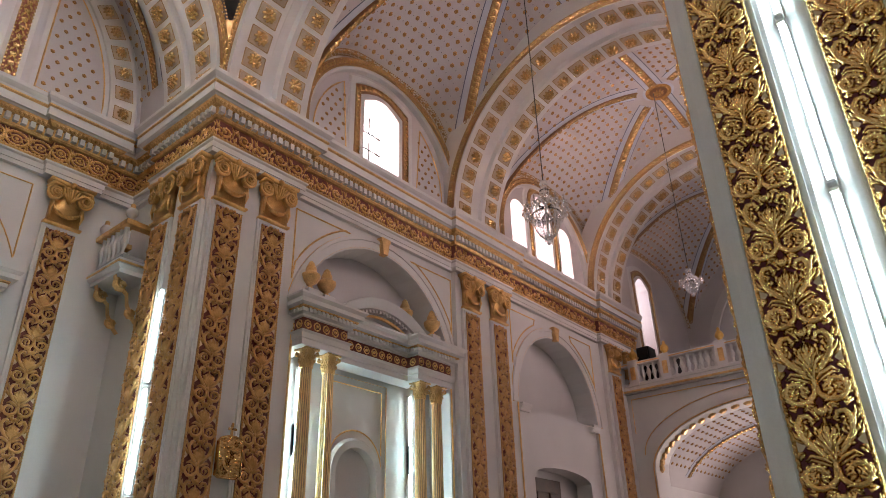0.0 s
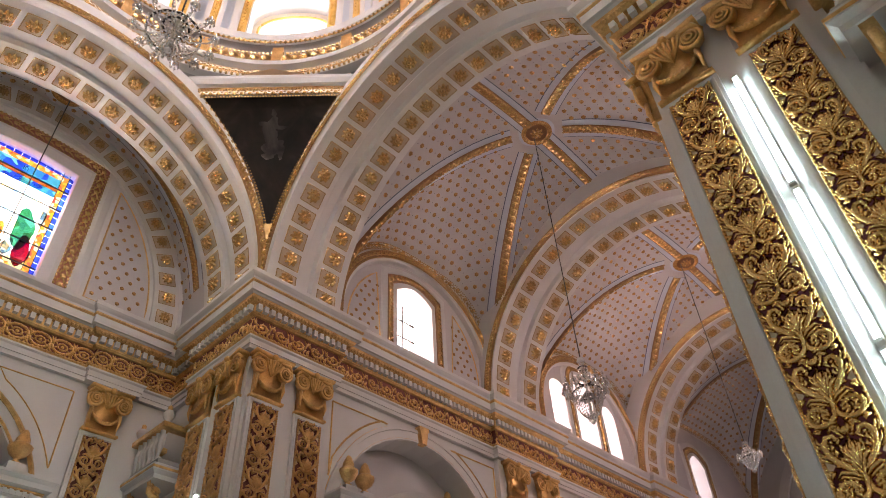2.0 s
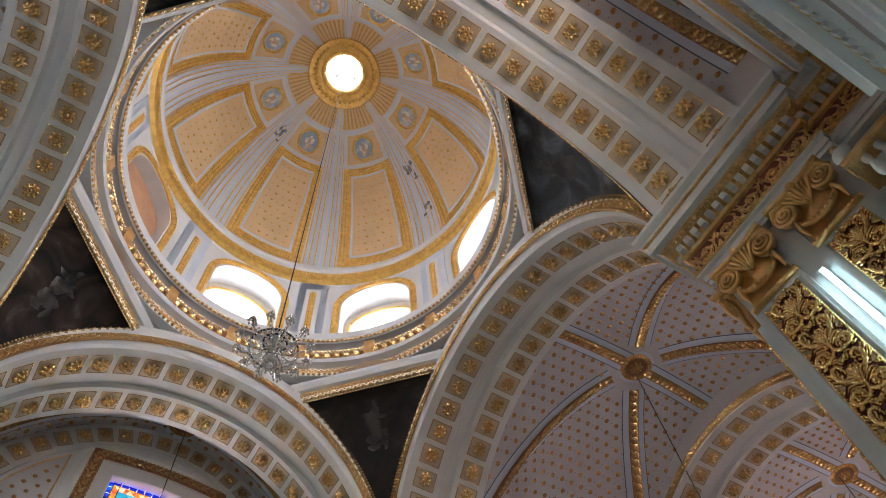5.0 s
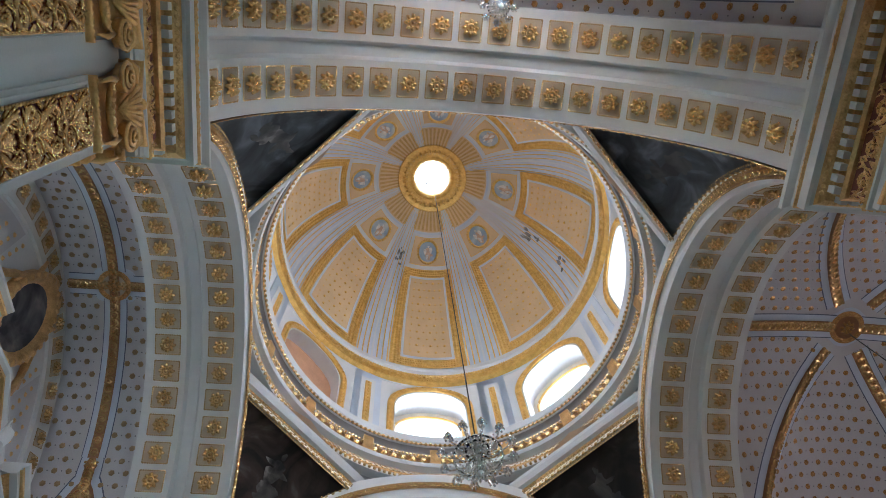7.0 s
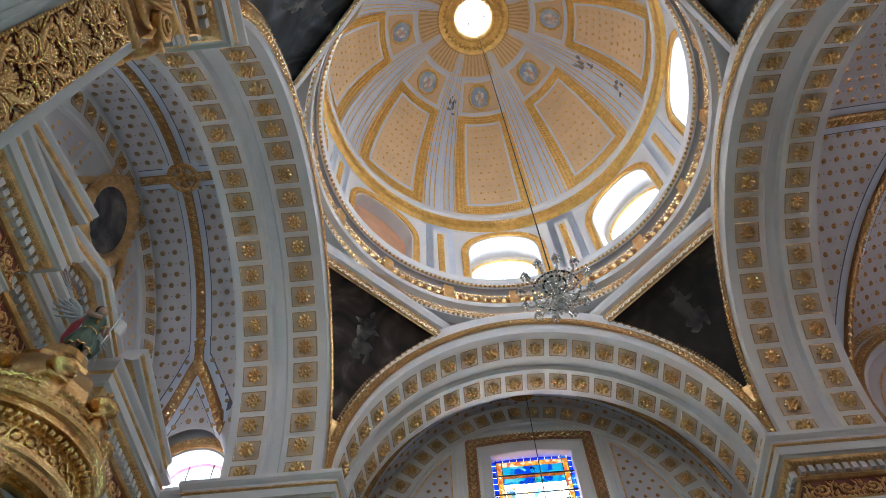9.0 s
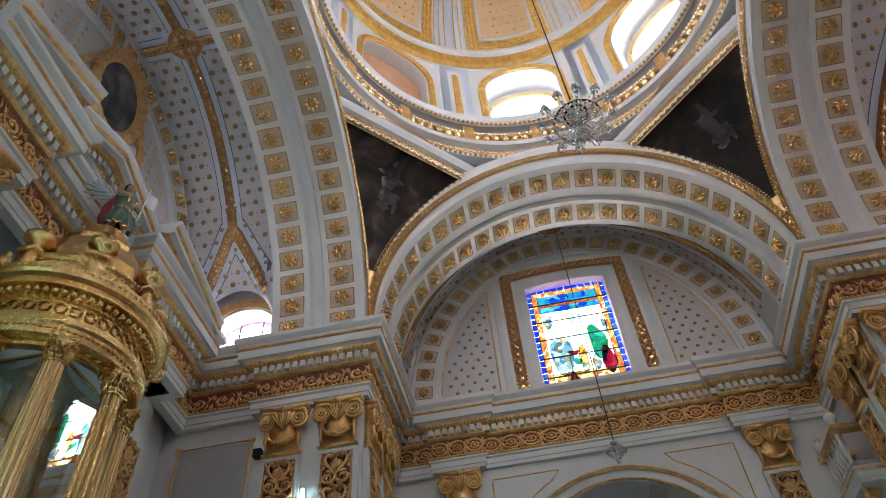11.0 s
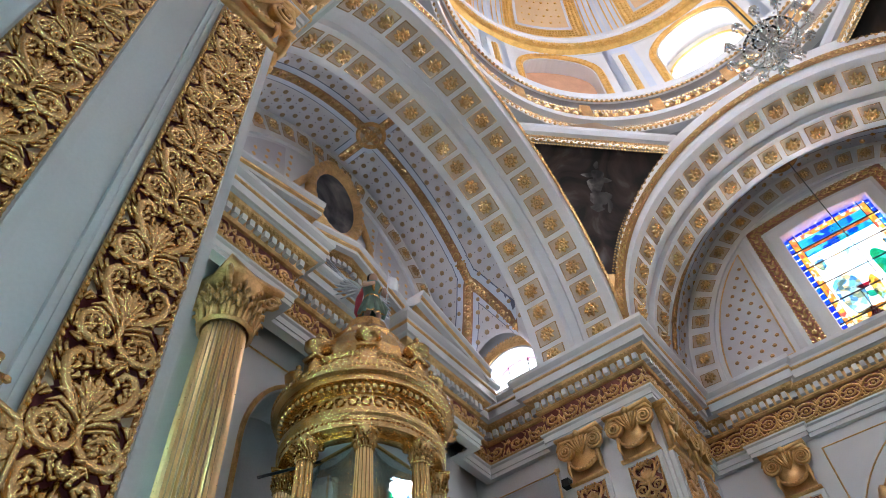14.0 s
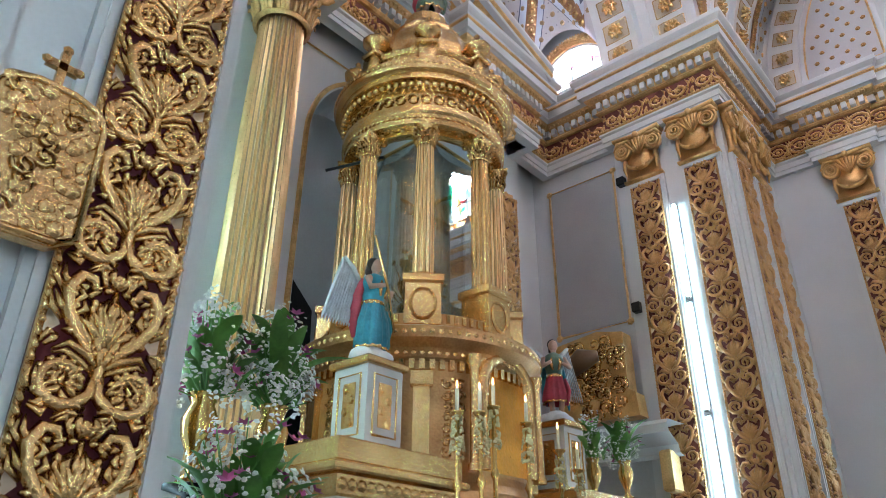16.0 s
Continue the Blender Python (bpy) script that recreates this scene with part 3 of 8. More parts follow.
def pilaster(parent, m, near=False):
    """m: origin on the floor at the wall, -y towards the room."""
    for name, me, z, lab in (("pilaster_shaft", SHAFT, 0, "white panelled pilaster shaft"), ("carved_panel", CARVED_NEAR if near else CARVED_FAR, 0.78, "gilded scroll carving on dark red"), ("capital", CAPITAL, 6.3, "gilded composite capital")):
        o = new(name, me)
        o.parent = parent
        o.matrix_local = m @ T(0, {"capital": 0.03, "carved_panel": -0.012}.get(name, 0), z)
        tagged(o, lab)


def tube_row(x, y, rz, zs, label, glow=None):
    """Fluorescent battens one above another."""
    for z in zs:
        t = empty("fluorescent_tube", T(x, y, z) @ RZ(rz), label, "lamp", "fluorescent tubes on the piers")
        MB().tube([(0, -0.04, 0), (0, -0.04, 1.2)], 0.017, 10).ob("tube", glow or TUBE, t, True, label="glowing white tube")
        MB().box(-0.025, -0.02, -0.01, 0.025, 0.03, 1.21).ob("batten", WHITE, t)
        for e in (-0.012, 1.185):
            MB().bevel(-0.025, -0.065, e, 0.025, 0.0, e + 0.025, 0.004).ob("socket", WHITE, t)


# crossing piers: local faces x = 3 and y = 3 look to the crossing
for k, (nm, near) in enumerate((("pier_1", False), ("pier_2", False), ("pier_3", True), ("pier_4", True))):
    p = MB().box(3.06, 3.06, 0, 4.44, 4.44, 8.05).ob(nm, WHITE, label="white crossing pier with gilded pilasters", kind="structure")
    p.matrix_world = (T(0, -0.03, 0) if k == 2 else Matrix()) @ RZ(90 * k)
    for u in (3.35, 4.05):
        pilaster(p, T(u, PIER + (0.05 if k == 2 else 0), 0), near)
        pilaster(p, T(PIER, u, 0) @ RZ(-90), near)
    for e in (T(3.70, 3.055, 0), T(3.055, 3.70, 0) @ RZ(-90)):
        MB(e).box(-0.099, -0.02, 0.6, 0.099, 0.02, 6.9).ob("fillet", WHITE, p)
# unseen tubes, added on the south chancel wall to light the retable greenish
tube_row(-5.0, -3.12, 180, [2.95, 4.2, 5.45], "greenish fluorescent tube upright on the chancel wall", emit_mat("added_green_tube", (0.50, 1.0, 0.72), 50.0))
TZ = [0.35 + 1.26 * i for i in range(5)]
for x, y, rz in ((3.70, 0, 0),):
    tube_row(3.03, 3.70, -90, [z - 0.12 for z in TZ[1:4]], "white fluorescent tube upright on the pier")
    tube_row(-3.74, 3.03, 0, [0.9 + 1.245 * i for i in range(4)], "white fluorescent tube upright on the pier")
    tube_row(-3.74, -3.03, 180, [0.9 + 1.245 * i for i in range(4)], "white fluorescent tube upright on the pier")
    tube_row(3.03, -3.70, -90, [z - 0.02 for z in (1.18, 2.43, 3.68, 4.93)], "white fluorescent tube upright on the pier")

# nave walls with arched recesses, clerestory, end walls
RECESS = [(BAYS[0], 1.66, 0.0, 4.95, 1.75), (BAYS[1], 1.5, 0.0, 4.95, 1.6)]
for sg, nm in ((1, "wall_north"), (-1, "wall_south")):
    lo = MB()
    holed(lo, 4.4, 19.6, 0, 7.0, RECESS, 0.55, lambda u, d, z: (u, sg * (WALLY + d), z))
    w = lo.ob(nm, WHITE, label="white nave wall with arched recesses", kind="structure")
    for c, hw, zb, zs, rs in RECESS:
        MB().box(c - 1.78, sg * 3.7 - 0.1, 0, c + 1.78, sg * 3.7 + 0.1, 7.0).ob("recess_back", WALL, w)
        g = MB()
        pts = arch_line(c, hw, 0.9, 4.95, rs, 0.03)
        g.tube([(u, sg * (WALLY - 0.012), z) for u, z in arch_line(c, hw, 4.95, 4.95, rs, 0.19, legs=False)], 0.03, 5)
        g.tube([(u, sg * (WALLY - 0.012), z) for u, z in pts], 0.02, 4)
        # spandrel lines
        for s in (-1, 1):
            cr = [(c + s * ((hw + 0.32) * math.cos(a)), 4.95 + (rs + 0.31) * math.sin(a)) for a in [radians(v) for v in range(30, 67, 4)]]
            g.tube([(u, sg * (WALLY - 0.006), z) for u, z in [(c + s * (hw + 0.1), 6.82)] + [(c + s * (hw + 0.1), 5.7)] + cr + [(c + s * 0.7, 6.82), (c + s * (hw + 0.1), 6.82)]], 0.015, 4)
        g.ob("gilt_moulding", GOLD2, w)
        a = MB()
        ring = [[(u, sg * (WALLY - dd), z) for u, z in arch_line(c, hw, 4.95, 4.95, rs, off, legs=False)] for off, dd in ((0.0, 0.0), (0.005, 0.03), (0.15, 0.03), (0.155, 0.05), (0.21, 0.05), (0.215, 0.0))]
        a.loft(ring, False)
        a.ob("archivolt", WHITE, w)
        ky = MB(T(c, sg * (WALLY - 0.06), 4.92 + rs))
        ky.loft([[(-x, -0.05, z), (x, -0.05, z), (x, 0.06, z), (-x, 0.06, z)] for x, z in ((0.05, 0), (0.08, 0.2), (0.11, 0.24), (0.1, 0.29))], True, True)
        ky.ob("keystone", GOLD2, w)
        for s in (-1, 1):
            sweep(MB(), [(c + s * hw - 0.16 * s - 0.16, sg * (WALLY)), (c + s * hw - 0.16 * s + 0.16, sg * WALLY)], [(0, 4.8), (0.05, 4.8), (0.06, 4.85), (0.1, 4.9), (0.1, 4.95), (0, 4.96)], flip=-sg).ob("impost", WHITE, w)
    up = MB()
    wins = [(BAYS[0] - 0.05, 0.44, 8.3, 9.55, 0.2), (BAYS[1], 0.36, 8.3, 9.75, 0.3), (BAYS[1] - 0.95, 0.3, 8.3, 9.3, 0.3), (BAYS[1] + 0.95, 0.3, 8.3, 9.3, 0.3), (BAYS[2] - 0.6, 0.4, 7.0, 9.4, 0.25)]
    holed(up, 4.3, 19.6, 7.0, 12.2, wins, 0.6, lambda u, d, z: (u, sg * (WALLY + d), z))
    cw = up.ob("clerestory_" + nm[5:], VAULT, label="pale clerestory wall with tall windows", kind="structure")
    for i, (c, h, zb, zs, ri) in enumerate(wins):
        gl = MB()
        gl.grid(lambda a, b: (c - h + 2 * h * a, sg * (WALLY + 0.5), zb + (zs + ri - zb) * b), 1, 1)
        o = gl.ob("window_%d" % (i + 1 + (5 if sg < 0 else 0)), CLEAR, label="tall leaded glass window, bright with daylight", kind="structure")
        fr = MB()
        for a in range(1, 4):
            z = zb + (zs + ri - zb) * a / 4
            fr.box(c - h, sg * (WALLY + 0.47) - 0.01, z - 0.012, c + h, sg * (WALLY + 0.47) + 0.01, z + 0.012)
        for a in (-0.34, 0.34):
            fr.box(c + a * h - 0.01, sg * (WALLY + 0.47) - 0.01, zb, c + a * h + 0.01, sg * (WALLY + 0.47) + 0.01, zs + ri)
        fr.ob("lead_bars", BLACK, o)
        gf = MB()
        line = arch_line if i in (1, 2, 3) else window_line
        ring = [[(u, sg * (WALLY - dd), z) for u, z in line(c, h, zb - 0.2, zs, ri, off)] for off, dd in ((0.09, 0.0), (0.09, 0.02), (0.10, 0.03), (0.23, 0.03), (0.24, 0.02), (0.24, 0.0))]
        gf.slot = 1
        gf.loft(ring, False)
        gf.slot = 0
        if i != 2 and i != 3:
            al = line(c, h, zb - 0.2, zs, ri, 0.165)
            for (ua, za), (ub, zb2) in zip(al, al[1:]):
                kk = max(1, round(math.hypot(ub - ua, zb2 - za) / 0.1))
                for j in range(kk):
                    tt = (j + 0.5) / kk
                    ringlet(gf, (ua + (ub - ua) * tt, sg * (WALLY - 0.036), za + (zb2 - za) * tt), (0, -sg, 0), 0.05)
            gf.ob("gilt_frame", [GILT, RIBGROUND], o)
            of = MB()
            of.loft([[(u, sg * (WALLY - dd), z) for u, z in line(c, h, zb - 0.2, zs, ri, off)] for off, dd in ((0.24, 0.0), (0.24, 0.035), (0.34, 0.03), (0.37, 0.0))], False)
            of.loft([[(u, sg * (WALLY - dd), z) for u, z in line(c, h, zb - 0.2, zs, ri, off)] for off, dd in ((0.0, 0.0), (0.0, 0.02), (0.088, 0.02), (0.088, 0.0))], False)
            of.ob("outer_frame", WHITE, o)
        window_light("window_light", (c, sg * (WALLY + 0.75), (zb + zs) / 2 + 0.2), (c, 0, 9.4), 2 * h + 0.3, zs - zb + 0.4, 142 if i < 4 else 30, (1.0, 0.76, 0.68))
    MB().box(4.5, min(sg * 4.3, sg * 4.32), 7.0, 19.6, max(sg * 4.3, sg * 4.32), 12.2).ob("sky_backdrop", SKYGLOW, label="bright sky outside the nave windows", kind="structure")
    for c in BAYS[:2]:
        rim = MB()
        ln = arch_line(c, 1.78, 8.1, 8.5, 1.72, 0, 28)
        rim.loft([[(c + (u - c) * (1 + o), sg * (WALLY - dd), z + o * 1.5) for u, z in ln] for o, dd in ((-0.02, 0), (-0.02, 0.1), (0.0, 0.13), (0.09, 0.13), (0.1, 0))], False)
        rim.ob("lunette_rim", WHITE, cw)
        gr = MB()
        gr.loft([[(c + (u - c) * (1 + o), sg * (WALLY - dd), z + o * 1.5) for u, z in ln] for o, dd in ((0.012, 0.125), (0.02, 0.15), (0.075, 0.15), (0.08, 0.12))], False)
        gr.ob("gilt_rim", GOLD2, cw)
        rl = [(c + (u - c) * 1.045, sg * (WALLY - 0.155), z + 0.045 * 1.5) for u, z in ln]
        garland(MB(), rl, (0, -sg, 0), 0.12, 0.09, True).ob("gilt_garland", [GILT, RIBGROUND], cw)
        if c == BAYS[0]:
            sp, pnl = MB(), MB()
            for e in (-1, 1):
                row = 0
                for z in np.arange(8.35, 10.2, 0.15):
                    row += 1
                    for u in np.arange(0.95 + 0.09 * (row % 2), 1.6, 0.18):
                        if (u / 1.5) ** 2 + ((z - 8.4) / 1.55) ** 2 < 1:
                            sp.stud((c + e * u, sg * (WALLY - 0.003), z), (0, -sg, 0), 0.036)
                edge = [(0.86, 8.2), (1.58, 8.2)] + [(1.58 * math.cos(t), 8.4 + 1.63 * math.sin(t)) for t in [radians(v) for v in range(4, 58, 6)]] + [(0.86, 8.2)]
                pnl.tube([(c + e * u, sg * (WALLY - 0.008), z) for u, z in edge], 0.016, 4)
            sp.ob("gilt_studs", STUD, cw)["kind"] = "stuff"
            pnl.ob("gilt_panel_line", GOLD2, cw)

for sg in (1, -1):
    for c, n0 in ((8.9, 1), (14.35, 2)):
        p = MB().box(c - 0.8, sg * 3.06 if sg > 0 else -3.3, 0, c + 0.8, 3.3 if sg > 0 else -3.06, 8.05).ob("nave_pier", WHITE, label="white nave pier with paired gilded pilasters", kind="structure")
        for u in (-0.42, 0.42):
            pilaster(p, T(c + u, sg * PIER, 0) @ RZ(0 if sg > 0 else 180))
holed(MB(), -3.8, 3.8, 0, 12.4, [(0, 1.1, 0, 3.0, 0.9)], 0.4, lambda u, d, z: (19.6 + d, u, z)).ob("wall_east", WALL, label="plain end wall of the nave", kind="structure")


# unseen main door, added with its lamp to light the loft's underside
window_light("window_light", (20.2, 0, 2.0), (14, 0, 3.0), 2.2, 3.6, 160, (1.0, 0.86, 0.8))
MB().box(20.9, -4, -0.2, 20.95, 4, 6).ob("sky_backdrop", SKYGLOW, label="bright backdrop outside the added, unseen main door", kind="structure")


# arches with two bands of coffers
def coffer_mesh():
    mb = MB()
    mb.slot = 1
    a, b = 0.142, 0.172
    mb.add([(-a, -b, 0.006), (a, -b, 0.006), (a, b, 0.006), (-a, b, 0.006)], [(0, 1, 2, 3)])
    mb.slot = 0
    for x0, y0, x1, y1 in ((-a, -b, a, -b), (a, -b, a, b), (a, b, -a, b), (-a, b, -a, -b)):
        mb.tube([(x0, y0, 0.006), (x1, y1, 0.006)], 0.005, 4)
        for k in range(11):
            t = (k + 0.5) / 11
            mb.stud((x0 + (x1 - x0) * t, y0 + (y1 - y0) * t, 0.008), (0, 0, 1), 0.0115)
    mb.tube([(0.048 * math.cos(t), 0.048 * math.sin(t), 0.034) for t in [6.2832 * j / 12 for j in range(13)]], 0.015, 5)
    for k in range(8):
        t = k * 0.7854
        c, q = math.cos(t), math.sin(t)
        mb.tube([(0.052 * c, 0.052 * q, 0.012), (0.084 * c, 0.084 * q, 0.052), (0.106 * c, 0.106 * q, 0.012)], [0.020, 0.031, 0.016], 6)
    mb.ball((0, 0, 0.040), 0.028, 8, 4, 1.0)
    return mb.mesh("coffer", [GILT, COFFERTAN], True)


COFFER = coffer_mesh()


def arch(m, name, deep, n=24, bands=(0.30, 1.10), back=True):
    """An arch across local x, its face at local y = 0, running to y = deep."""
    prof = [(R + 0.6, 0), (R, 0), (R, 0.56), (R + 0.07, 0.60), (R + 0.07, deep - 0.6), (R, deep - 0.56), (R, deep), (R + 0.6, deep)]
    mb = MB()
    mb.loft([[(r * math.cos(t), y, SPRING + r * math.sin(t)) for r, y in prof] for t in [math.pi * i / 64 for i in range(65)]], False)
    ob = mb.ob(name, WHITE, label="white arch with two bands of gilded coffers", kind="structure")
    ob.matrix_world = m
    for y in (bands[0], deep - bands[0]):
        for i in range(n):
            t = math.pi * (i + 0.5) / n
            o = new("coffer", COFFER)
            o.parent = ob
            o.matrix_local = T(R * math.cos(t), y, SPRING + R * math.sin(t)) @ Matrix.Rotation(-t - math.pi / 2, 4, "Y") @ T(0, 0, 0.003)
    return ob


for k in range(4):
    arch(RZ(90 * k) @ T(0, 3.04, 0), "crossing_arch_%d" % (k + 1), 1.34)
for c in (8.66, 13.95):
    na = arch(RZ(-90) @ T(0, c - 0.7, 0), "nave_arch_%d" % (1 + (c > 10)), 1.4)
    for yy, ny in ((-0.012, -1), (1.412, 1)):
        garland(MB(), [((R + 0.1) * math.cos(t), yy, SPRING + (R + 0.1) * math.sin(t)) for t in [math.pi * i / 40 for i in range(41)]], (0, ny, 0), 0.13, 0.09, True).ob("gilt_garland", [GILT, RIBGROUND], na)

# pendentives, octagon ledge, ring, drum and dome
AX, AZ, OC, OD = 3.06, 3.42, 1.38, 3.14
TMAX = math.acos(OC / AX)
PT0 = 0.33


def arch_edge(t, d=3.03):
    return AX * math.cos(t), d, SPRING + AZ * math.sin(t)


for k in range(4):
    q = RZ(90 * k)
    fc = MB()
    fc.loft([[(R * math.cos(t), 3.045, SPRING + R * math.sin(t)), (R * math.cos(t), 3.02, SPRING + R * math.sin(t)), ((R + 0.05) * math.cos(t), 3.0, SPRING + (R + 0.06) * math.sin(t)), (AX * math.cos(t), 3.0, SPRING + AZ * math.sin(t)), (AX * math.cos(t), 3.2, SPRING + (AZ + 0.1) * math.sin(t))] for t in [math.pi * i / 56 for i in range(57)]], False)
    o = fc.ob("arch_face", WHITE, label="white archivolt of the crossing arch", kind="structure")
    o.matrix_world = q
    bd = MB()
    garland(bd, [((R + 0.1) * math.cos(t), 2.985, SPRING + (R + 0.26) * math.sin(t)) for t in [math.pi * i / 48 for i in range(49)]], (0, -1, 0), 0.12, 0.085, True)
    bd.ob("gilt_rope", [GILT, RIBGROUND], o)
    pe = MB()

    def pend(a, b, inset=0.0):
        t = PT0 + (TMAX - PT0) * b
        p1 = Vector(arch_edge(t))
        p2 = Vector((p1.y, p1.x, p1.z))
        c = p1.lerp(p2, a)
        bulge = math.sin(math.pi * a) * (p2 - p1).length * 0.06 * (1 - b)
        return tuple(c + Vector((1, 1, 0)).normalized() * (bulge + inset))

    pe.grid(lambda a, b: pend(a, b), 10, 16)
    o = pe.ob("pendentive_painting", paint_mat("old_oil_painting_%d" % k, *(((0.010, 0.008, 0.008), (0.022, 0.016, 0.014), (0.05, 0.04, 0.035)), ((0.014, 0.010, 0.010), (0.050, 0.032, 0.026), (0.12, 0.11, 0.11)), ((0.012, 0.012, 0.014), (0.045, 0.048, 0.055), (0.13, 0.14, 0.16)), ((0.012, 0.012, 0.014), (0.045, 0.048, 0.055), (0.13, 0.14, 0.16)))[k], k + 1), label="dark old oil painting on a triangular pendentive", category="painting", group="pendentive paintings")
    o.matrix_world = q
    ft = MB()
    ft.loft([[arch_edge(a, 3.02), (arch_edge(a)[1] - 0.01, arch_edge(a)[0], arch_edge(a)[2])] for a in [0.0, 0.1, 0.2, 0.28, PT0 + 0.01]], False)
    ft.ob("pendentive_foot", GILT, o)
    rope = MB()
    garland(rope, [pend(0.0, i / 24, -0.02) for i in range(25)], (-0.5, -1, 0), 0.12, 0.10, True)
    garland(rope, [pend(1.0, i / 24, -0.02) for i in range(25)], (-1, -0.5, 0), 0.12, 0.10, True)
    garland(rope, [pend(i / 8, 0.98, -0.02) for i in range(9)], (-1, -1, -0.3), 0.12, 0.10, True)
    rope.ob("gilt_frame", [GILT, DARKGROUND], o)
    # a dim plain figure within each painting
    fg = MB()
    rf = random.Random(70 + k)
    lean = (0.10, -0.12, 0.15, -0.1)[k]
    for a0, b0, ra, rb in ((0.52, 0.58, 0.13, 0.06), (0.47, 0.66, 0.08, 0.09), (0.50, 0.75, 0.06, 0.05), (0.50, 0.83, 0.022, 0.028), (0.42, 0.75, 0.07, 0.018), (0.58, 0.72, 0.06, 0.018), (0.60, 0.60, 0.05, 0.03), (0.42, 0.57, 0.06, 0.035), (0.46, 0.51, 0.10, 0.03), (0.64, 0.52, 0.04, 0.05)):
        a0 += lean * (b0 - 0.65)
        w1, w2, ph = rf.uniform(0.15, 0.35), rf.uniform(0.1, 0.3), rf.uniform(0, 6)
        fg.add([pend(a0, b0, -0.012)] + [pend(a0 + ra * math.cos(t) * (1 + w1 * math.sin(3 * t + ph)), b0 + rb * math.sin(t) * (1 + w2 * math.cos(2 * t + ph)), -0.010) for t in [6.2832 * j / 16 for j in range(16)]], [(0, 1 + j, 1 + (j + 1) % 16) for j in range(16)])
    fg.ob("painted_figure", paint_mat("dim_figure_paint_%d" % k, (0.02, 0.018, 0.018), (0.08, 0.07, 0.065), (0.28, 0.25, 0.23), k + 20), o, True)
    # ledge bar across the corner
    zt = SPRING + AZ * math.sin(TMAX)
    A, B = Vector((OC - 0.02, OD - 0.06, 0)), Vector((OD - 0.06, OC - 0.02, 0))
    e = (B - A).normalized()
    nn = Vector((-1, -1, 0)).normalized()
    bar = MB()
    bar.loft([[tuple(P + nn * o + Vector((0, 0, z))) for o, z in ((-0.3, zt - 0.03), (0.02, zt - 0.03), (0.03, zt + 0.02), (0.0, zt + 0.05), (0.0, zt + 0.15), (0.06, zt + 0.18), (0.1, zt + 0.27), (0.11, zt + 0.33), (-0.4, zt + 0.36))] for P in (A - e * 0.12, B + e * 0.12)], False)
    o = bar.ob("ledge", WHITE, label="white ledge with gilt band above a pendentive", kind="structure")
    o.matrix_world = q
    gb = MB()
    garland(gb, [A + nn * 0.004 + Vector((0, 0, zt + 0.10)), B + nn * 0.004 + Vector((0, 0, zt + 0.10))], (-1, -1, 0), 0.08, 0.09, True)
    gb.ob("gilt_band", [GILT, RIBGROUND], o)
    # beige corner between ledge and ring
    tri = MB()
    tri.add([(OC, OD, zt + 0.34), (OD, OC, zt + 0.34), (2.1, 2.1, zt + 0.42), (OC, OD, 12.0), (OD, OC, 12.0)], [(0, 1, 2), (0, 1, 4, 3)])
    tri.ob("corner_panel", CREAM, o).matrix_world = q

ring = MB()
ring.lathe([(3.3, 11.5), (3.14, 11.5), (3.12, 11.56), (3.2, 11.62), (3.2, 11.78), (3.08, 11.82), (3.06, 11.9), (3.15, 11.95), (3.15, 12.3), (3.05, 12.35), (2.99, 12.42), (2.97, 12.55), (3.0, 12.6), (3.5, 12.62)], 96)
ringo = ring.ob("drum_ring", WHITE, smooth=False, label="white circular cornice below the drum with gilt bands", kind="structure")
gr = MB()
for r, z, w in ((3.19, 11.7, 0.02), (3.02, 12.38, 0.012)):
    gr.lathe([(r + 0.01, z - w), (r - 0.012, z - w * 0.5), (r - 0.012, z + w * 0.5), (r + 0.01, z + w)], 96)
gr.ob("gilt_band", GOLD2, ringo, True)
inward = lambda p: (-p.x, -p.y, -1.2)
cir = lambda r, z: [(r * math.cos(6.2832 * i / 96), r * math.sin(6.2832 * i / 96), z) for i in range(97)]
garland(MB(), cir(3.125, 12.05), inward, 0.19, 0.14).ob("gilt_garland", GILT, ringo)
MB().lathe([(3.152, 11.94), (3.142, 11.95), (3.142, 12.16)], 96).ob("brown_band", RIBGROUND, ringo, True)
garland(MB(), cir(3.17, 11.70), inward, 0.07, 0.08).ob("gilt_garland", GILT, ringo)
# strip along the ring's soffit with its shade put into the colour
MB().lathe([(3.146, 12.17), (3.142, 12.2), (3.142, 12.298), (3.055, 12.34)], 96).ob("taupe_band", SOFFIT_SHADE, ringo, True)
for r0, z0, k0 in ((3.0, 12.36, 220), (3.11, 11.52, 220)):
    bdm = MB()
    for i in range(k0):
        a = 6.2832 * i / k0
        bdm.stud((r0 * math.cos(a), r0 * math.sin(a), z0), (-math.cos(a), -math.sin(a), -1), 0.03)
    bdm.ob("bead_row", GILT, ringo)["kind"] = "stuff"
BLK = MB().bevel(-0.09, -0.08, -0.19, 0.09, 0.03, 0.2, 0.015).mesh("ring_block", GOLD2)
for i in range(16):
    o = new("ring_block", BLK)
    o.parent = ringo
    o.matrix_local = RZ(22.5 * i) @ T(0, 3.15, 12.12)

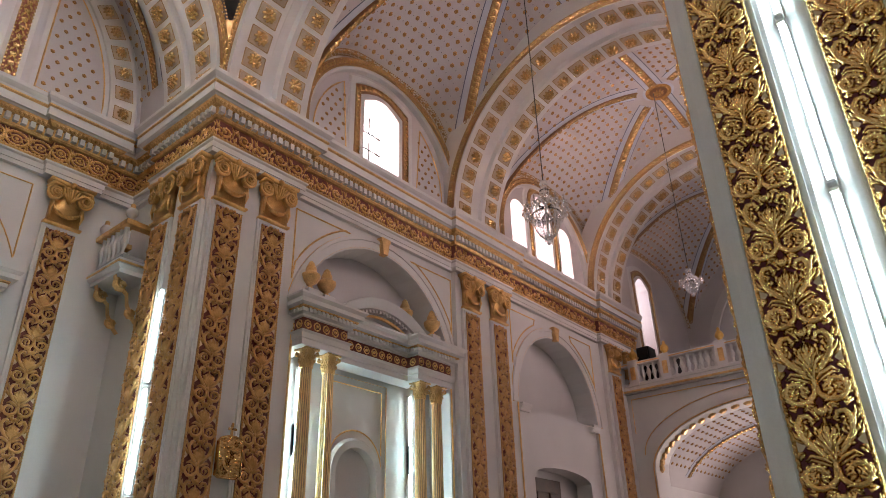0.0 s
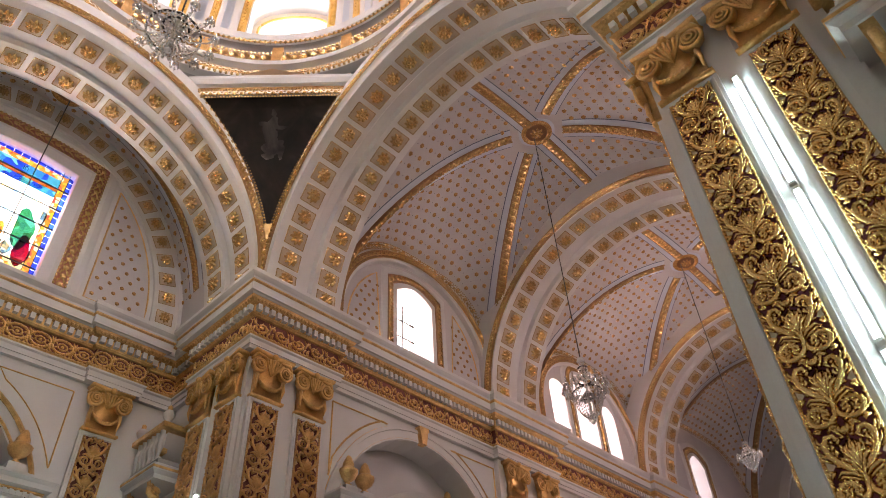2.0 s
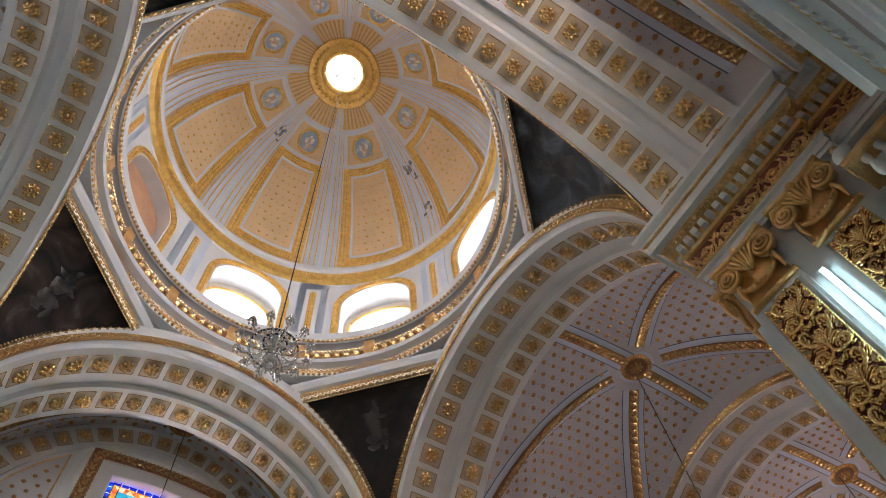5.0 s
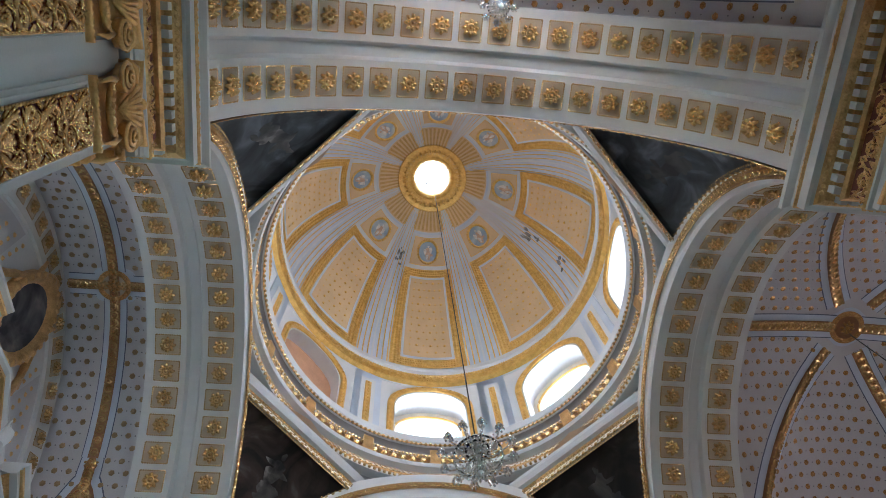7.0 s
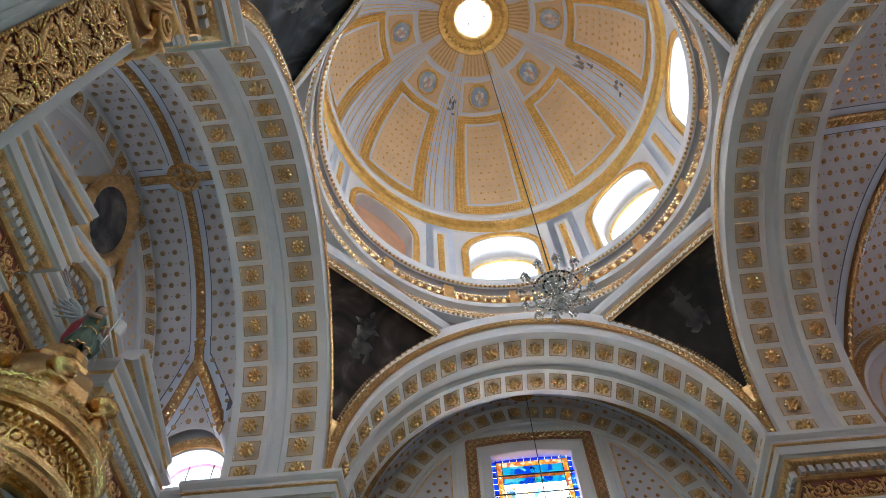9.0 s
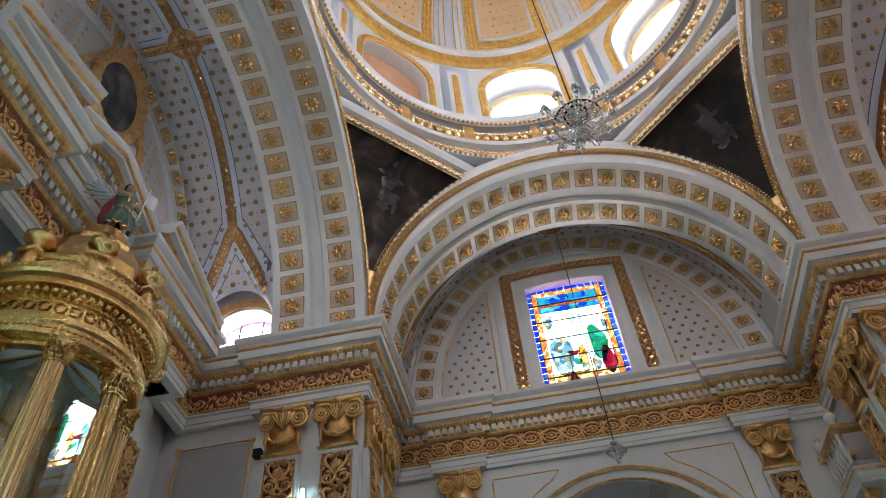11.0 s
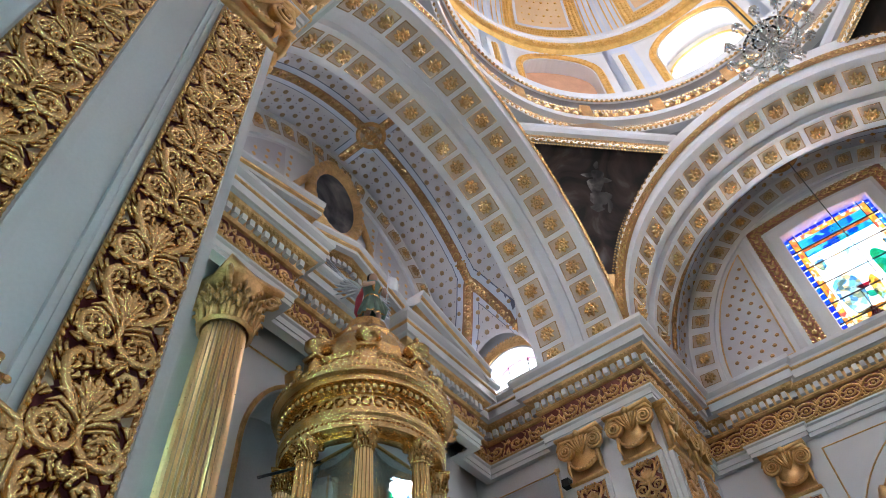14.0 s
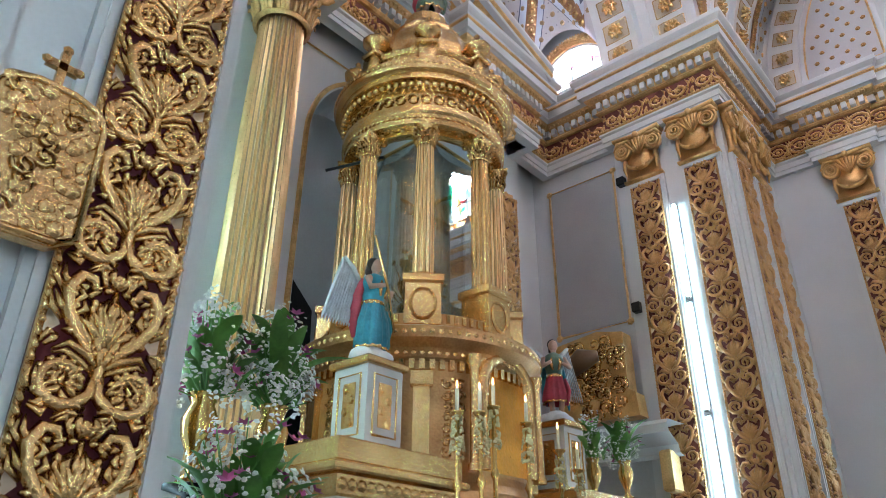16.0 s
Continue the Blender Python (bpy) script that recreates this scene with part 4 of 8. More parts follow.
DR, Z0, Z1 = 3.42, 12.5, 15.5
drum = MB()
WIN = (0.0, 0.72, 12.62, 14.2, 0.72)
for k in range(8):
    holed(drum, -DR * math.pi / 8, DR * math.pi / 8, Z0, Z1, [WIN], 0.55, lambda u, d, z: ((DR + d) * math.sin(u / DR + k * math.pi / 4), (DR + d) * math.cos(u / DR + k * math.pi / 4), z), 0.25)
drumo = drum.ob("drum", WHITE, label="white drum with arched windows", kind="structure")
for k in range(8):
    q = RZ(-45 * k)
    cyl = lambda u, d, z: ((DR + d) * math.sin(u / DR), (DR + d) * math.cos(u / DR), z)
    fr = MB()
    fr.loft([[cyl(u, -dd, z) for u, z in arch_line(*WIN, off)] for off, dd in ((0.03, -0.01), (0.03, 0.03), (0.06, 0.045), (0.15, 0.045), (0.17, 0.03), (0.17, -0.01))], False)
    al = arch_line(*WIN, 0.105)
    for (ua, za), (ub, zb) in zip(al, al[1:]):
        kk = max(1, round(math.hypot(ub - ua, zb - za) / 0.1))
        for j in range(kk):
            tt = (j + 0.5) / kk
            ringlet(fr, cyl(ua + (ub - ua) * tt, -0.045, za + (zb - za) * tt), [-v for v in cyl(ua, 0, 0)], 0.036)
    o = fr.ob("window_gilt_frame", OCHRE, drumo)
    o.matrix_world = q
    wi = MB()
    for s in (-1, 1):
        u0 = s * DR * math.pi / 8
        wi.loft([[cyl(u0 - w, -dd, z) for w, dd in ((-0.3, 0), (-0.3, 0.03), (0.3, 0.03), (0.3, 0))] for z in (12.6, 15.1)], False, False)
    o = wi.ob("drum_pilaster", BLUEGREY, drumo)
    o.matrix_world = q
    pl = MB()
    u0 = DR * math.pi / 8
    pl.loft([[cyl(u0 + w, -dd, z) for w, dd in ((-0.16, 0.03), (-0.16, 0.05), (0.16, 0.05), (0.16, 0.03))] for z in (12.8, 14.85)], False)
    pl.ob("drum_panel", WHITE, drumo).matrix_world = q
    pl = MB()
    pl.loft([[cyl(u0 + w, -dd, z) for w, dd in ((-0.07, 0.05), (-0.05, 0.075), (0.05, 0.075), (0.07, 0.05))] for z in (12.95, 14.7)], False)
    garland(pl, [cyl(u0, -0.078, 12.97), cyl(u0, -0.078, 14.68)], [-v for v in cyl(u0, 0, 0)], 0.10, 0.1)
    pl.ob("gilt_strip", OCHRE, drumo).matrix_world = q
    # outer end of the splayed window
    if k == 7:
        MB().grid(lambda a, b: cyl(-0.8 + 1.6 * a, 0.3, 12.5 + 2.6 * b), 6, 1).ob("blind_window", mat("peach_plaster", (0.62, 0.33, 0.19), 0.8), drumo).matrix_world = q
    else:
        ow = MB()
        holed(ow, -0.8, 0.8, 12.5, 15.1, [(0, 0.6, 12.62, 14.12, 0.58)], 0.2, lambda u, d, z: cyl(u, 0.5 + d, z), 0.2)
        ow.ob("outer_window_wall", mat("warm_reveal_plaster_%d" % k, (0.72, 0.62, 0.50), 0.8), drumo).matrix_world = q
        bead = MB()
        bead.tube([cyl(u, 0.49, z) for u, z in arch_line(0, 0.6, 12.62, 14.12, 0.58, 0.03)], 0.03, 5)
        bead.ob("gilt_bead", OCHRE, drumo).matrix_world = q
        gw = MB().grid(lambda a, b: cyl(-0.62 + 1.24 * a, 0.66, 12.6 + 2.15 * b), 4, 1).ob("drum_window_%d" % (k + 1), CLEAR, label="arched drum window bright with daylight", kind="structure")
        gw.matrix_world = q
        lt = q @ Vector((0, DR + 0.85, 13.8))
        window_light("window_light", lt, q @ Vector((0, 0.0, 14.6)), 1.3, 2.6, 145, (0.94, 0.98, 1.0))
        MB().box(-1.6, DR + 1.5, 12.4, 1.6, DR + 1.52, 18.0).ob("sky_backdrop", SKYGLOW, label="bright sky outside a window", kind="structure").matrix_world = q

sp = MB()
sp.lathe([(3.45, 15.05), (3.4, 15.1), (3.38, 15.2), (3.3, 15.45), (3.24, 15.5), (3.24, 15.62), (3.4, 15.7)], 96)
spo = sp.ob("dome_cornice", WHITE, label="white and gilt cornice at the foot of the dome", kind="structure")
gs = MB()
gs.lathe([(3.395, 15.12), (3.31, 15.18), (3.28, 15.3), (3.28, 15.42), (3.33, 15.44)], 96)
garland(gs, cir(3.275, 15.30), lambda p: (-p.x, -p.y, -0.8), 0.14, 0.13)
gs.ob("gilt_band", OCHRE, spo)

DB, DRISE, DRR = 15.62, 5.05, 3.36


def dome_pt(a, s, off=0.0):
    """a: radians from north, s: 0 at the foot, 1 at the top."""
    e = s * math.pi / 2
    r = (DRR - off) * math.cos(e)
    return r * math.sin(a), r * math.cos(a), DB + (DRISE - off) * math.sin(e)


PEELS = [(1.214, 0.406, 9), (-0.365, 0.572, 11), (1.22, 0.172, 4)]
STOP = 1 - math.asin(0.5 / DRR) / (math.pi / 2)
dm = MB()
dm.grid(lambda a, b: dome_pt(a * 2 * math.pi, b * STOP), 128, 28)
dome = dm.ob("dome", WHITE, smooth=True, label="white and beige ribbed dome", kind="structure")


def dome_patch(mb, a0, a1, s0, s1, off, nu=8, nv=10):
    mb.grid(lambda a, b: dome_pt(a0 + (a1 - a0) * a, s0 + (s1 - s0) * b, off), nu, nv)


def dome_nrm(a, s):
    return -math.sin(a) * math.cos(s * 1.5), -math.cos(a) * math.cos(s * 1.5), -math.sin(s * 1.5) - 0.15


FIGURE = mat("faded_figure_paint", (0.62, 0.42, 0.28), 0.7, 0, 9, 0.3, 30, 0.1, tint=(0.34, 0.20, 0.16))
FIGPALE = mat("pale_figure_paint", (0.72, 0.66, 0.60), 0.7, 0, 9, 0.2, 30, 0.1)
RAY = mat("brown_gold_ray", (0.60, 0.36, 0.12), 0.4, 0.4, 9, 0.15, 60, 0.3)
for k in range(8):
    c = k * math.pi / 4
    rg_ = random.Random(40 + k)
    pb, pg, pr, pw = MB(), MB(), MB(), MB()
    h = radians(15.5)
    dome_patch(pg, c - h, c + h, 0.03, 0.53, 0.02, 16, 24)
    dome_patch(pw, c - radians(11), c + radians(11), 0.075, 0.492, 0.03, 16, 24)
    dome_patch(pr, c - radians(10.5), c + radians(10.5), 0.080, 0.487, 0.035, 16, 24)
    dome_patch(pb, c - radians(9.9), c + radians(9.9), 0.086, 0.481, 0.04, 16, 24)
    # panel of the medallion, framed in white with a thin gilt line
    dome_patch(pg, c - radians(13.0), c + radians(13.0), 0.549, 0.688, 0.022, 10, 8)
    dome_patch(pb, c - radians(12.5), c + radians(12.5), 0.552, 0.685, 0.028, 10, 8)
    dome_patch(pr, c - radians(17.5), c + radians(17.5), 0.703, 0.712, 0.02, 10, 2)
    for s in (-1, 1):
        for aa, wd in ((17.3, 0.75), (19.4, 0.65), (21.5, 0.6)):
            dome_patch(pr, c + s * radians(aa - wd), c + s * radians(aa + wd), 0.03, 0.80, 0.015, 1, 20)
    pg.ob("gilt_border", OCHRE, dome, True)
    bo = MB()
    for s in (-1, 1):
        for j in range(36):
            for e in (11.9, 13.3, 14.7):
                aa = c + s * radians(e)
                ss = 0.036 + 0.487 * (j + (0.5 if e != 13.3 else 0.0)) / 36
                bo.stud(dome_pt(aa, ss, 0.03), dome_nrm(aa, ss), 0.032 if e == 13.3 else 0.026)
    for ss, kk in ((0.501, 16), (0.512, 15), (0.523, 16), (0.04, 22), (0.052, 21), (0.064, 22)):
        for j in range(kk):
            aa = c + radians(11.2) * (2 * (j + 0.5) / kk - 1)
            bo.stud(dome_pt(aa, ss, 0.03), dome_nrm(aa, ss), 0.03)
    bo.ob("gilt_chain", OCHRE, dome)
    # pearls on the white line round the panel
    pe = MB()
    for j in range(44):
        ss = 0.078 + 0.41 * (j + 0.5) / 44
        for s in (-1, 1):
            aa = c + s * radians(10.75)
            pe.stud(dome_pt(aa, ss, 0.034), dome_nrm(aa, ss), 0.014)
    pe.ob("pearl_row", WHITE, dome)["kind"] = "stuff"
    pb.ob("beige_panel", BEIGE, dome, True)
    pw.ob("white_line", WHITE, dome, True)
    pr.ob("blue_rib_line", BLUEGREY, dome, True)
    gl = MB()
    for s in (-1, 1):
        for e in (16.3, 18.35, 20.5):
            dome_patch(gl, c + s * radians(e - 0.26), c + s * radians(e + 0.26), 0.03, 0.815, 0.024, 1, 20)
    for j in range(11):
        s = 0.095 + 0.385 * (j + 0.5) / 11
        for i in range(6 if j % 2 else 5):
            aa = c + radians(8.9) * ((i + 0.5) / (3 if j % 2 else 2.5) - 1)
            gl.stud(dome_pt(aa, s, 0.046), dome_nrm(aa, s), 0.036 if i % 2 else 0.024)
    gl.ob("gilt_studs", OCHRE, dome)
    # oval medallion
    ov, og = MB(), MB()
    P = Vector(dome_pt(c, 0.617, 0.05))
    ta = Vector((math.cos(c), -math.sin(c), 0))
    tb = (Vector(dome_pt(c, 0.66, 0.05)) - P).normalized()
    nr = ta.cross(tb).normalized()
    if nr.z > 0:
        nr = -nr
    at = lambda u, v, hh: tuple(P + ta * (u * 0.25) + tb * (v * 0.33) + nr * hh)
    rg = lambda rr, hh: [at(rr * math.cos(t), rr * math.sin(t), hh) for t in [6.2832 * j / 24 for j in range(24)]]
    og.loft([rg(1.14, -0.02), rg(1.12, 0.03), rg(1.0, 0.035), rg(0.95, 0.0)])
    ov.add(rg(0.97, 0.0), [tuple(range(24))])
    for j in range(26):
        t = 6.2832 * j / 26
        og.stud(at(1.09 * math.cos(t), 1.09 * math.sin(t), 0.034), nr, 0.036)
    og.ob("medallion_frame", OCHRE, dome, True)
    ov.ob("medallion", paint_mat("medallion_paint_%d" % k, (0.26, 0.32, 0.40), (0.40, 0.44, 0.48), (0.60, 0.56, 0.50), k + 9), dome, label="small oval painting with pale figures")
    fgd, fgp = MB(), MB()
    tilt = rg_.uniform(-0.35, 0.35)
    for mbx, u, v, ru, rv in ((fgd, 0.0, -0.30, 0.30, 0.48), (fgd, 0.05, 0.12, 0.20, 0.28), (fgp, 0.05, 0.50, 0.10, 0.12), (fgp, 0.34, 0.12, 0.16, 0.34), (fgp, -0.30, 0.05, 0.15, 0.30), (fgp, -0.1, -0.42, 0.12, 0.28), (fgd, 0.42, -0.3, 0.12, 0.12)):
        u, v = u + tilt * v * 0.5 + rg_.uniform(-0.06, 0.06), v + rg_.uniform(-0.05, 0.05)
        hh = 0.004 if mbx is fgd else 0.007
        mbx.add([at(u + ru * math.cos(t) * (1 + 0.25 * math.sin(3 * t + k)), v + rv * math.sin(t) * (1 + 0.2 * math.cos(2 * t + k)), hh) for t in [6.2832 * j / 12 for j in range(12)]], [tuple(range(12))])
    fgd.ob("painted_figure", FIGURE, dome)
    fgp.ob("painted_drapery", FIGPALE, dome)
    # sunburst round the lantern
    gb = MB()
    dome_patch(gb, c - radians(18.5), c + radians(18.5), 0.716, 0.90, 0.012, 12, 8)
    gb.ob("beige_panel", BEIGE, dome, True)
    for j in range(8):
        sm = MB()
        aa = c + radians(-16.1 + 4.6 * j)
        sm.grid(lambda a, b: dome_pt(aa + radians(1.25 - 0.35 * b) * (2 * a - 1), 0.722 + 0.165 * b, 0.022), 2, 6)
        sm.ob("sunray", RAY, dome, True)
# patches where the plaster has come away from the ribs
rng = random.Random(5)
for ang, ss, n in PEELS:
    for j in range(n):
        a0, s0 = ang + rng.uniform(-0.045, 0.045), ss + rng.uniform(-0.045, 0.045)
        ra, rs = rng.uniform(0.008, 0.026), rng.uniform(0.006, 0.022)
        k0 = rng.random() * 6
        MB().add([dome_pt(a0 + ra * rng.uniform(0.6, 1.2) * math.cos(t + k0), s0 + rs * rng.uniform(0.5, 1.2) * math.sin(t + k0), 0.03) for t in [6.2832 * i / 11 for i in range(11)]], [tuple(range(11))]).ob("peeled_patch", PEEL, dome)
lan = MB()
lan.lathe([(0.93, 20.43), (0.91, 20.40), (0.86, 20.42), (0.80, 20.44), (0.76, 20.47), (0.72, 20.46), (0.66, 20.50), (0.60, 20.52), (0.56, 20.50), (0.50, 20.53), (0.47, 20.60)], 64)
for i in range(36):
    a = 6.2832 * i / 36
    c, q = math.cos(a), math.sin(a)
    lan.tube([(0.80 * c, 0.80 * q, 20.44), (0.74 * c, 0.74 * q, 20.41), (0.67 * c, 0.67 * q, 20.48)], [0.018, 0.042, 0.014], 5)
    lan.stud((0.53 * c, 0.53 * q, 20.505), (-c, -q, -1), 0.032)
for i in range(64):
    a = 6.2832 * i / 64
    lan.stud((0.905 * math.cos(a), 0.905 * math.sin(a), 20.405), (-math.cos(a), -math.sin(a), -2), 0.024)
    lan.stud((0.615 * math.cos(a), 0.615 * math.sin(a), 20.51), (-math.cos(a), -math.sin(a), -2), 0.02)
lan.ob("lantern_ring", OCHRE, dome)
lw = MB().lathe([(0.47, 20.58), (0.47, 22.2)], 32)
lw.ob("lantern_wall", WHITE, dome, True)
for q in (RZ(20), RZ(110)):
    MB(q).tube([(-0.47, 0, 21.2), (0.47, 0, 21.2)], 0.012, 6).ob("lantern_bar", BLACK, dome)
window_light("window_light", (0, 0, 21.6), (0, 0.001, 10), 0.9, 0.9, 160, (0.94, 0.98, 1.0))
MB().lathe([(0.001, 22.15), (0.6, 22.15)], 24).ob("sky_backdrop", SKYGLOW, label="bright sky above the lantern", kind="structure")


# vaults
def vault(name, fn, u0, u1, v0, v1, nu=36, nv=48, lab="pale vault with gilded studs and ribs"):
    mb = MB()
    mb.grid(lambda a, b: fn(u0 + (u1 - u0) * a, v0 + (v1 - v0) * b), nu, nv)
    return mb.ob(name, VAULT, smooth=True, label=lab, kind="structure")


def strip(fn, line, w, off):
    """A band that follows a line in the plan of a vault."""
    rows = []
    for i, (u, v) in enumerate(line):
        a, b = Vector(line[max(i - 1, 0)]), Vector(line[min(i + 1, len(line) - 1)])
        d = (b - a).normalized()
        n = Vector((-d.y, d.x))
        rows.append([Vector(fn(u + n.x * w * k, v + n.y * w * k)) - Vector((0, 0, off)) for k in (-1, 0, 1)])
    return [[tuple(p) for p in r] for r in rows]


def ribs(fn, lines, parent, w=0.09):
    for ln in lines:
        MB().loft(strip(fn, ln, w * 2.1, 0.014), False).ob("rib_edge", BLUEGREY, parent, True)
        MB().loft(strip(fn, ln, w, 0.032), False).ob("gilt_rib", RIBGROUND, parent, True)
        MB().loft(strip(fn, ln, w * 2.28, 0.009), False).ob("rib_line", LINE, parent, True)
        b = MB()
        for (p, q) in zip(ln, ln[1:]):
            P, Q = Vector(fn(*p)), Vector(fn(*q))
            k = max(1, round((Q - P).length / 0.13))
            mid = Vector(((p[0] + q[0]) / 2, (p[1] + q[1]) / 2))
            e = 0.02
            nn = (Vector(fn(mid.x + e, mid.y)) - Vector(fn(mid.x - e, mid.y))).cross(Vector(fn(mid.x, mid.y + e)) - Vector(fn(mid.x, mid.y - e)))
            if nn.z > 0:
                nn = -nn
            for i in range(k):
                X = P.lerp(Q, (i + 0.5) / k) - Vector((0, 0, 0.04))
                ringlet(b, X, nn, w * 0.62, 0.30)
                Y = P.lerp(Q, i / k) - Vector((0, 0, 0.04))
                cc = across((Q - P).normalized(), nn)
                for g in (-1, 1):
                    b.stud(Y + cc * (g * w * 0.7), nn, w * 0.26)
        b.ob("rib_carving", GILT, parent)


def studs(fn, u0, u1, v0, v1, step, parent, keep=lambda u, v: True, r=0.047, material=None):
    mb, md = MB(), MB()
    # rows follow the curve across v
    v, row, last = v0, 0, None
    while v < v1:
        P = Vector(fn((u0 + u1) / 2, v))
        if last is None or (P - last).length >= step * 0.8:
            last = P
            row += 1
            k = int((u1 - u0) / step)
            for i in range(k + 1):
                u = u0 + (u1 - u0) * (i + (0.5 if row % 2 else 0.0)) / (k + 0.5)
                if u > u1 or not keep(u, v):
                    continue
                p = Vector(fn(u, v))
                e = 0.01
                nn = (Vector(fn(u + e, v)) - p).cross(Vector(fn(u, v + e)) - p)
                if nn.z > 0:
                    nn = -nn
                mb.stud(p, nn, r)
                if keep(u + step / 2, v):
                    u2 = min(u + step / 2, u1)
                    md.stud(Vector(fn(u2, v)) + nn.normalized() * 0.002, nn, 0.011)
        v += 0.02
    o = mb.ob("gilt_studs", material or STUD, parent, label="gilded studs on the vault")
    o["kind"] = "stuff"
    md.ob("small_studs", DOT, parent)["kind"] = "stuff"


def rosette(p, parent, r=0.28, up=-1):
    """A flat painted disc with a carved gilt ring and a small boss."""
    m = T(*p) @ (Matrix.Rotation(math.pi, 4, "X") if up < 0 else Matrix())
    mb = MB(m)
    mb.lathe([(r, -0.03), (r, 0.04), (r * 0.93, 0.055), (r * 0.74, 0.05), (r * 0.7, 0.035)], 28)
    for k in range(18):
        t = 6.2832 * k / 18
        mb.stud((r * 0.84 * math.cos(t), r * 0.84 * math.sin(t), 0.052), (0, 0, 1), r * 0.11)
    for k in range(8):
        t = k * 0.7854
        mb.tube([(r * 0.16 * math.cos(t), r * 0.16 * math.sin(t), 0.04), (r * 0.30 * math.cos(t), r * 0.30 * math.sin(t), 0.065), (r * 0.42 * math.cos(t), r * 0.42 * math.sin(t), 0.038)], [0.012, 0.026, 0.010], 5)
    mb.ball((0, 0, 0.05), 0.04)
    mb.ob("rosette", STUD, parent, True, label="gilded round ceiling rosette")
    MB(m).lathe([(0.001, 0.034), (r * 0.72, 0.034)], 24).ob("rosette_ground", RIBGROUND if r > 0.25 else COFFERTAN, parent)
    MB(m).lathe([(r * 1.42, -0.03), (r * 1.42, 0.012), (r * 1.0, 0.022)], 28).ob("rosette_rim", BLUEGREY, parent)


def nave_fn(c, hx, hy=3.18, zs=8.1, hc=3.54, ht=3.3, hl=2.2):
    def fn(x, y):
        a, b = min(1, abs(x - c) / hx), min(1, abs(y) / hy)
        t = max(a, b)
        he = (ht * a * a + hl * b * b) / max(1e-9, a * a + b * b)
        k = math.sqrt(max(0, 1 - min(a, b) ** 2))
        return x, y, zs + k * (hc + (he - hc) * t * t) + 0.04
    return fn


for i, (c, hx) in enumerate(((6.38, 2.05), (11.75, 2.3), (17.1, 2.6))):
    fn = nave_fn(c, hx)
    o = vault("vault_%d" % (i + 1), fn, c - hx, c + hx, -3.18, 3.18)
    lines = [[(c - hx * s * (k / 16), 3.18 * (k / 16) * q) for k in range(2, 16)] for s in (1, -1) for q in (1, -1)]
    lines += [[(c + s * hx * k / 10, 0) for k in range(1, 11)] for s in (1, -1)]
    ribs(fn, lines, o)
    for q in (1, -1):
        garland(MB(), [Vector(fn(c + (hx - 0.12) * math.sin(math.pi / 2 * k / 16), q * 3.06)) - Vector((0, 0, 0.03)) for k in range(-16, 17)], (0, -q * 0.5, -1), 0.11).ob("gilt_garland", GILT, o)
    rosette(fn(c, 0), o)

    def clear(u, v):
        a, b = (u - c) / hx, v / 3.18
        if abs(abs(a) - abs(b)) < 0.10 or abs(v) < 0.22 or (a * a * 4 + b * b * 9) < 0.35:
            return False
        return True

    studs(fn, c - hx + 0.08, c + hx - 0.08, -3.1, 3.1, 0.215, o, clear)


def barrel(axis, zs=8.1, rise=3.52, half=3.0):
    def fn(u, v):
        z = zs + rise * math.sqrt(max(0, 1 - (v / half) ** 2))
        return (u, v, z) if axis == "x" else (v, u, z)
    return fn


def lunette_top(v):
    """Height of the side lunette's crown at a distance v from the axis."""
    return 9.32 + (10.50 - 9.32) * min(1.0, max(0.0, (3.0 - abs(v)) / 0.8))


def chn(u, v):
    z = 8.1 + 3.52 * math.sqrt(max(0, 1 - (v / 3.0) ** 2))
    if abs(v) > 2.15:
        z = max(z, 8.1 + (lunette_top(v) - 8.1) * math.sqrt(max(0, 1 - ((u + 5.05) / 0.70) ** 2)))
    return u, v, z


def groin(v):
    """Half width of the lunette at v, where it meets the barrel."""
    k = 3.52 * math.sqrt(max(0, 1 - (v / 3.0) ** 2)) / (lunette_top(v) - 8.1)
    return 0.70 * math.sqrt(max(0, 1 - min(1.0, k) ** 2))


o = vault("vault_chancel", chn, -5.8, -4.4, -3.0, 3.0, 42, 160)
GV = [2.22 + 0.66 * k / 14 for k in range(15)]
ribs(chn, [[(-5.05, v) for v in np.linspace(-2.2, 2.2, 40)], [(-5.05 + k * 0.065, 0) for k in range(-10, 11)]] + [[(-5.05 + s * groin(v), q * v) for v in GV] for s in (1, -1) for q in (1, -1)], o, 0.075)
rosette(chn(-5.05, 0), o, 0.245)
studs(chn, -5.72, -4.45, -2.97, 2.97, 0.2, o, lambda u, v: abs(v) > 0.18 and (abs(u + 5.05) > 0.2 if abs(v) < 2.25 else abs(abs(u + 5.05) - groin(v)) > 0.14), 0.046, STUDDARK)
for sg, nm in ((1, "vault_transept_north"), (-1, "vault_transept_south")):
    tr = barrel("y")
    u0, u1 = sorted((sg * 4.4, sg * 5.3))
    o = vault(nm, tr, u0, u1, -3.0, 3.0, 10, 72)
    ribs(tr, [[(sg * 4.82, v) for v in np.linspace(-2.9, 2.9, 40)]], o, 0.09)
    rosette(tr(sg * 4.82, 0), o)
    studs(tr, u0 + 0.05, u1 - 0.05, -2.95, 2.95, 0.2, o, lambda u, v: abs(u - sg * 4.82) > 0.19)

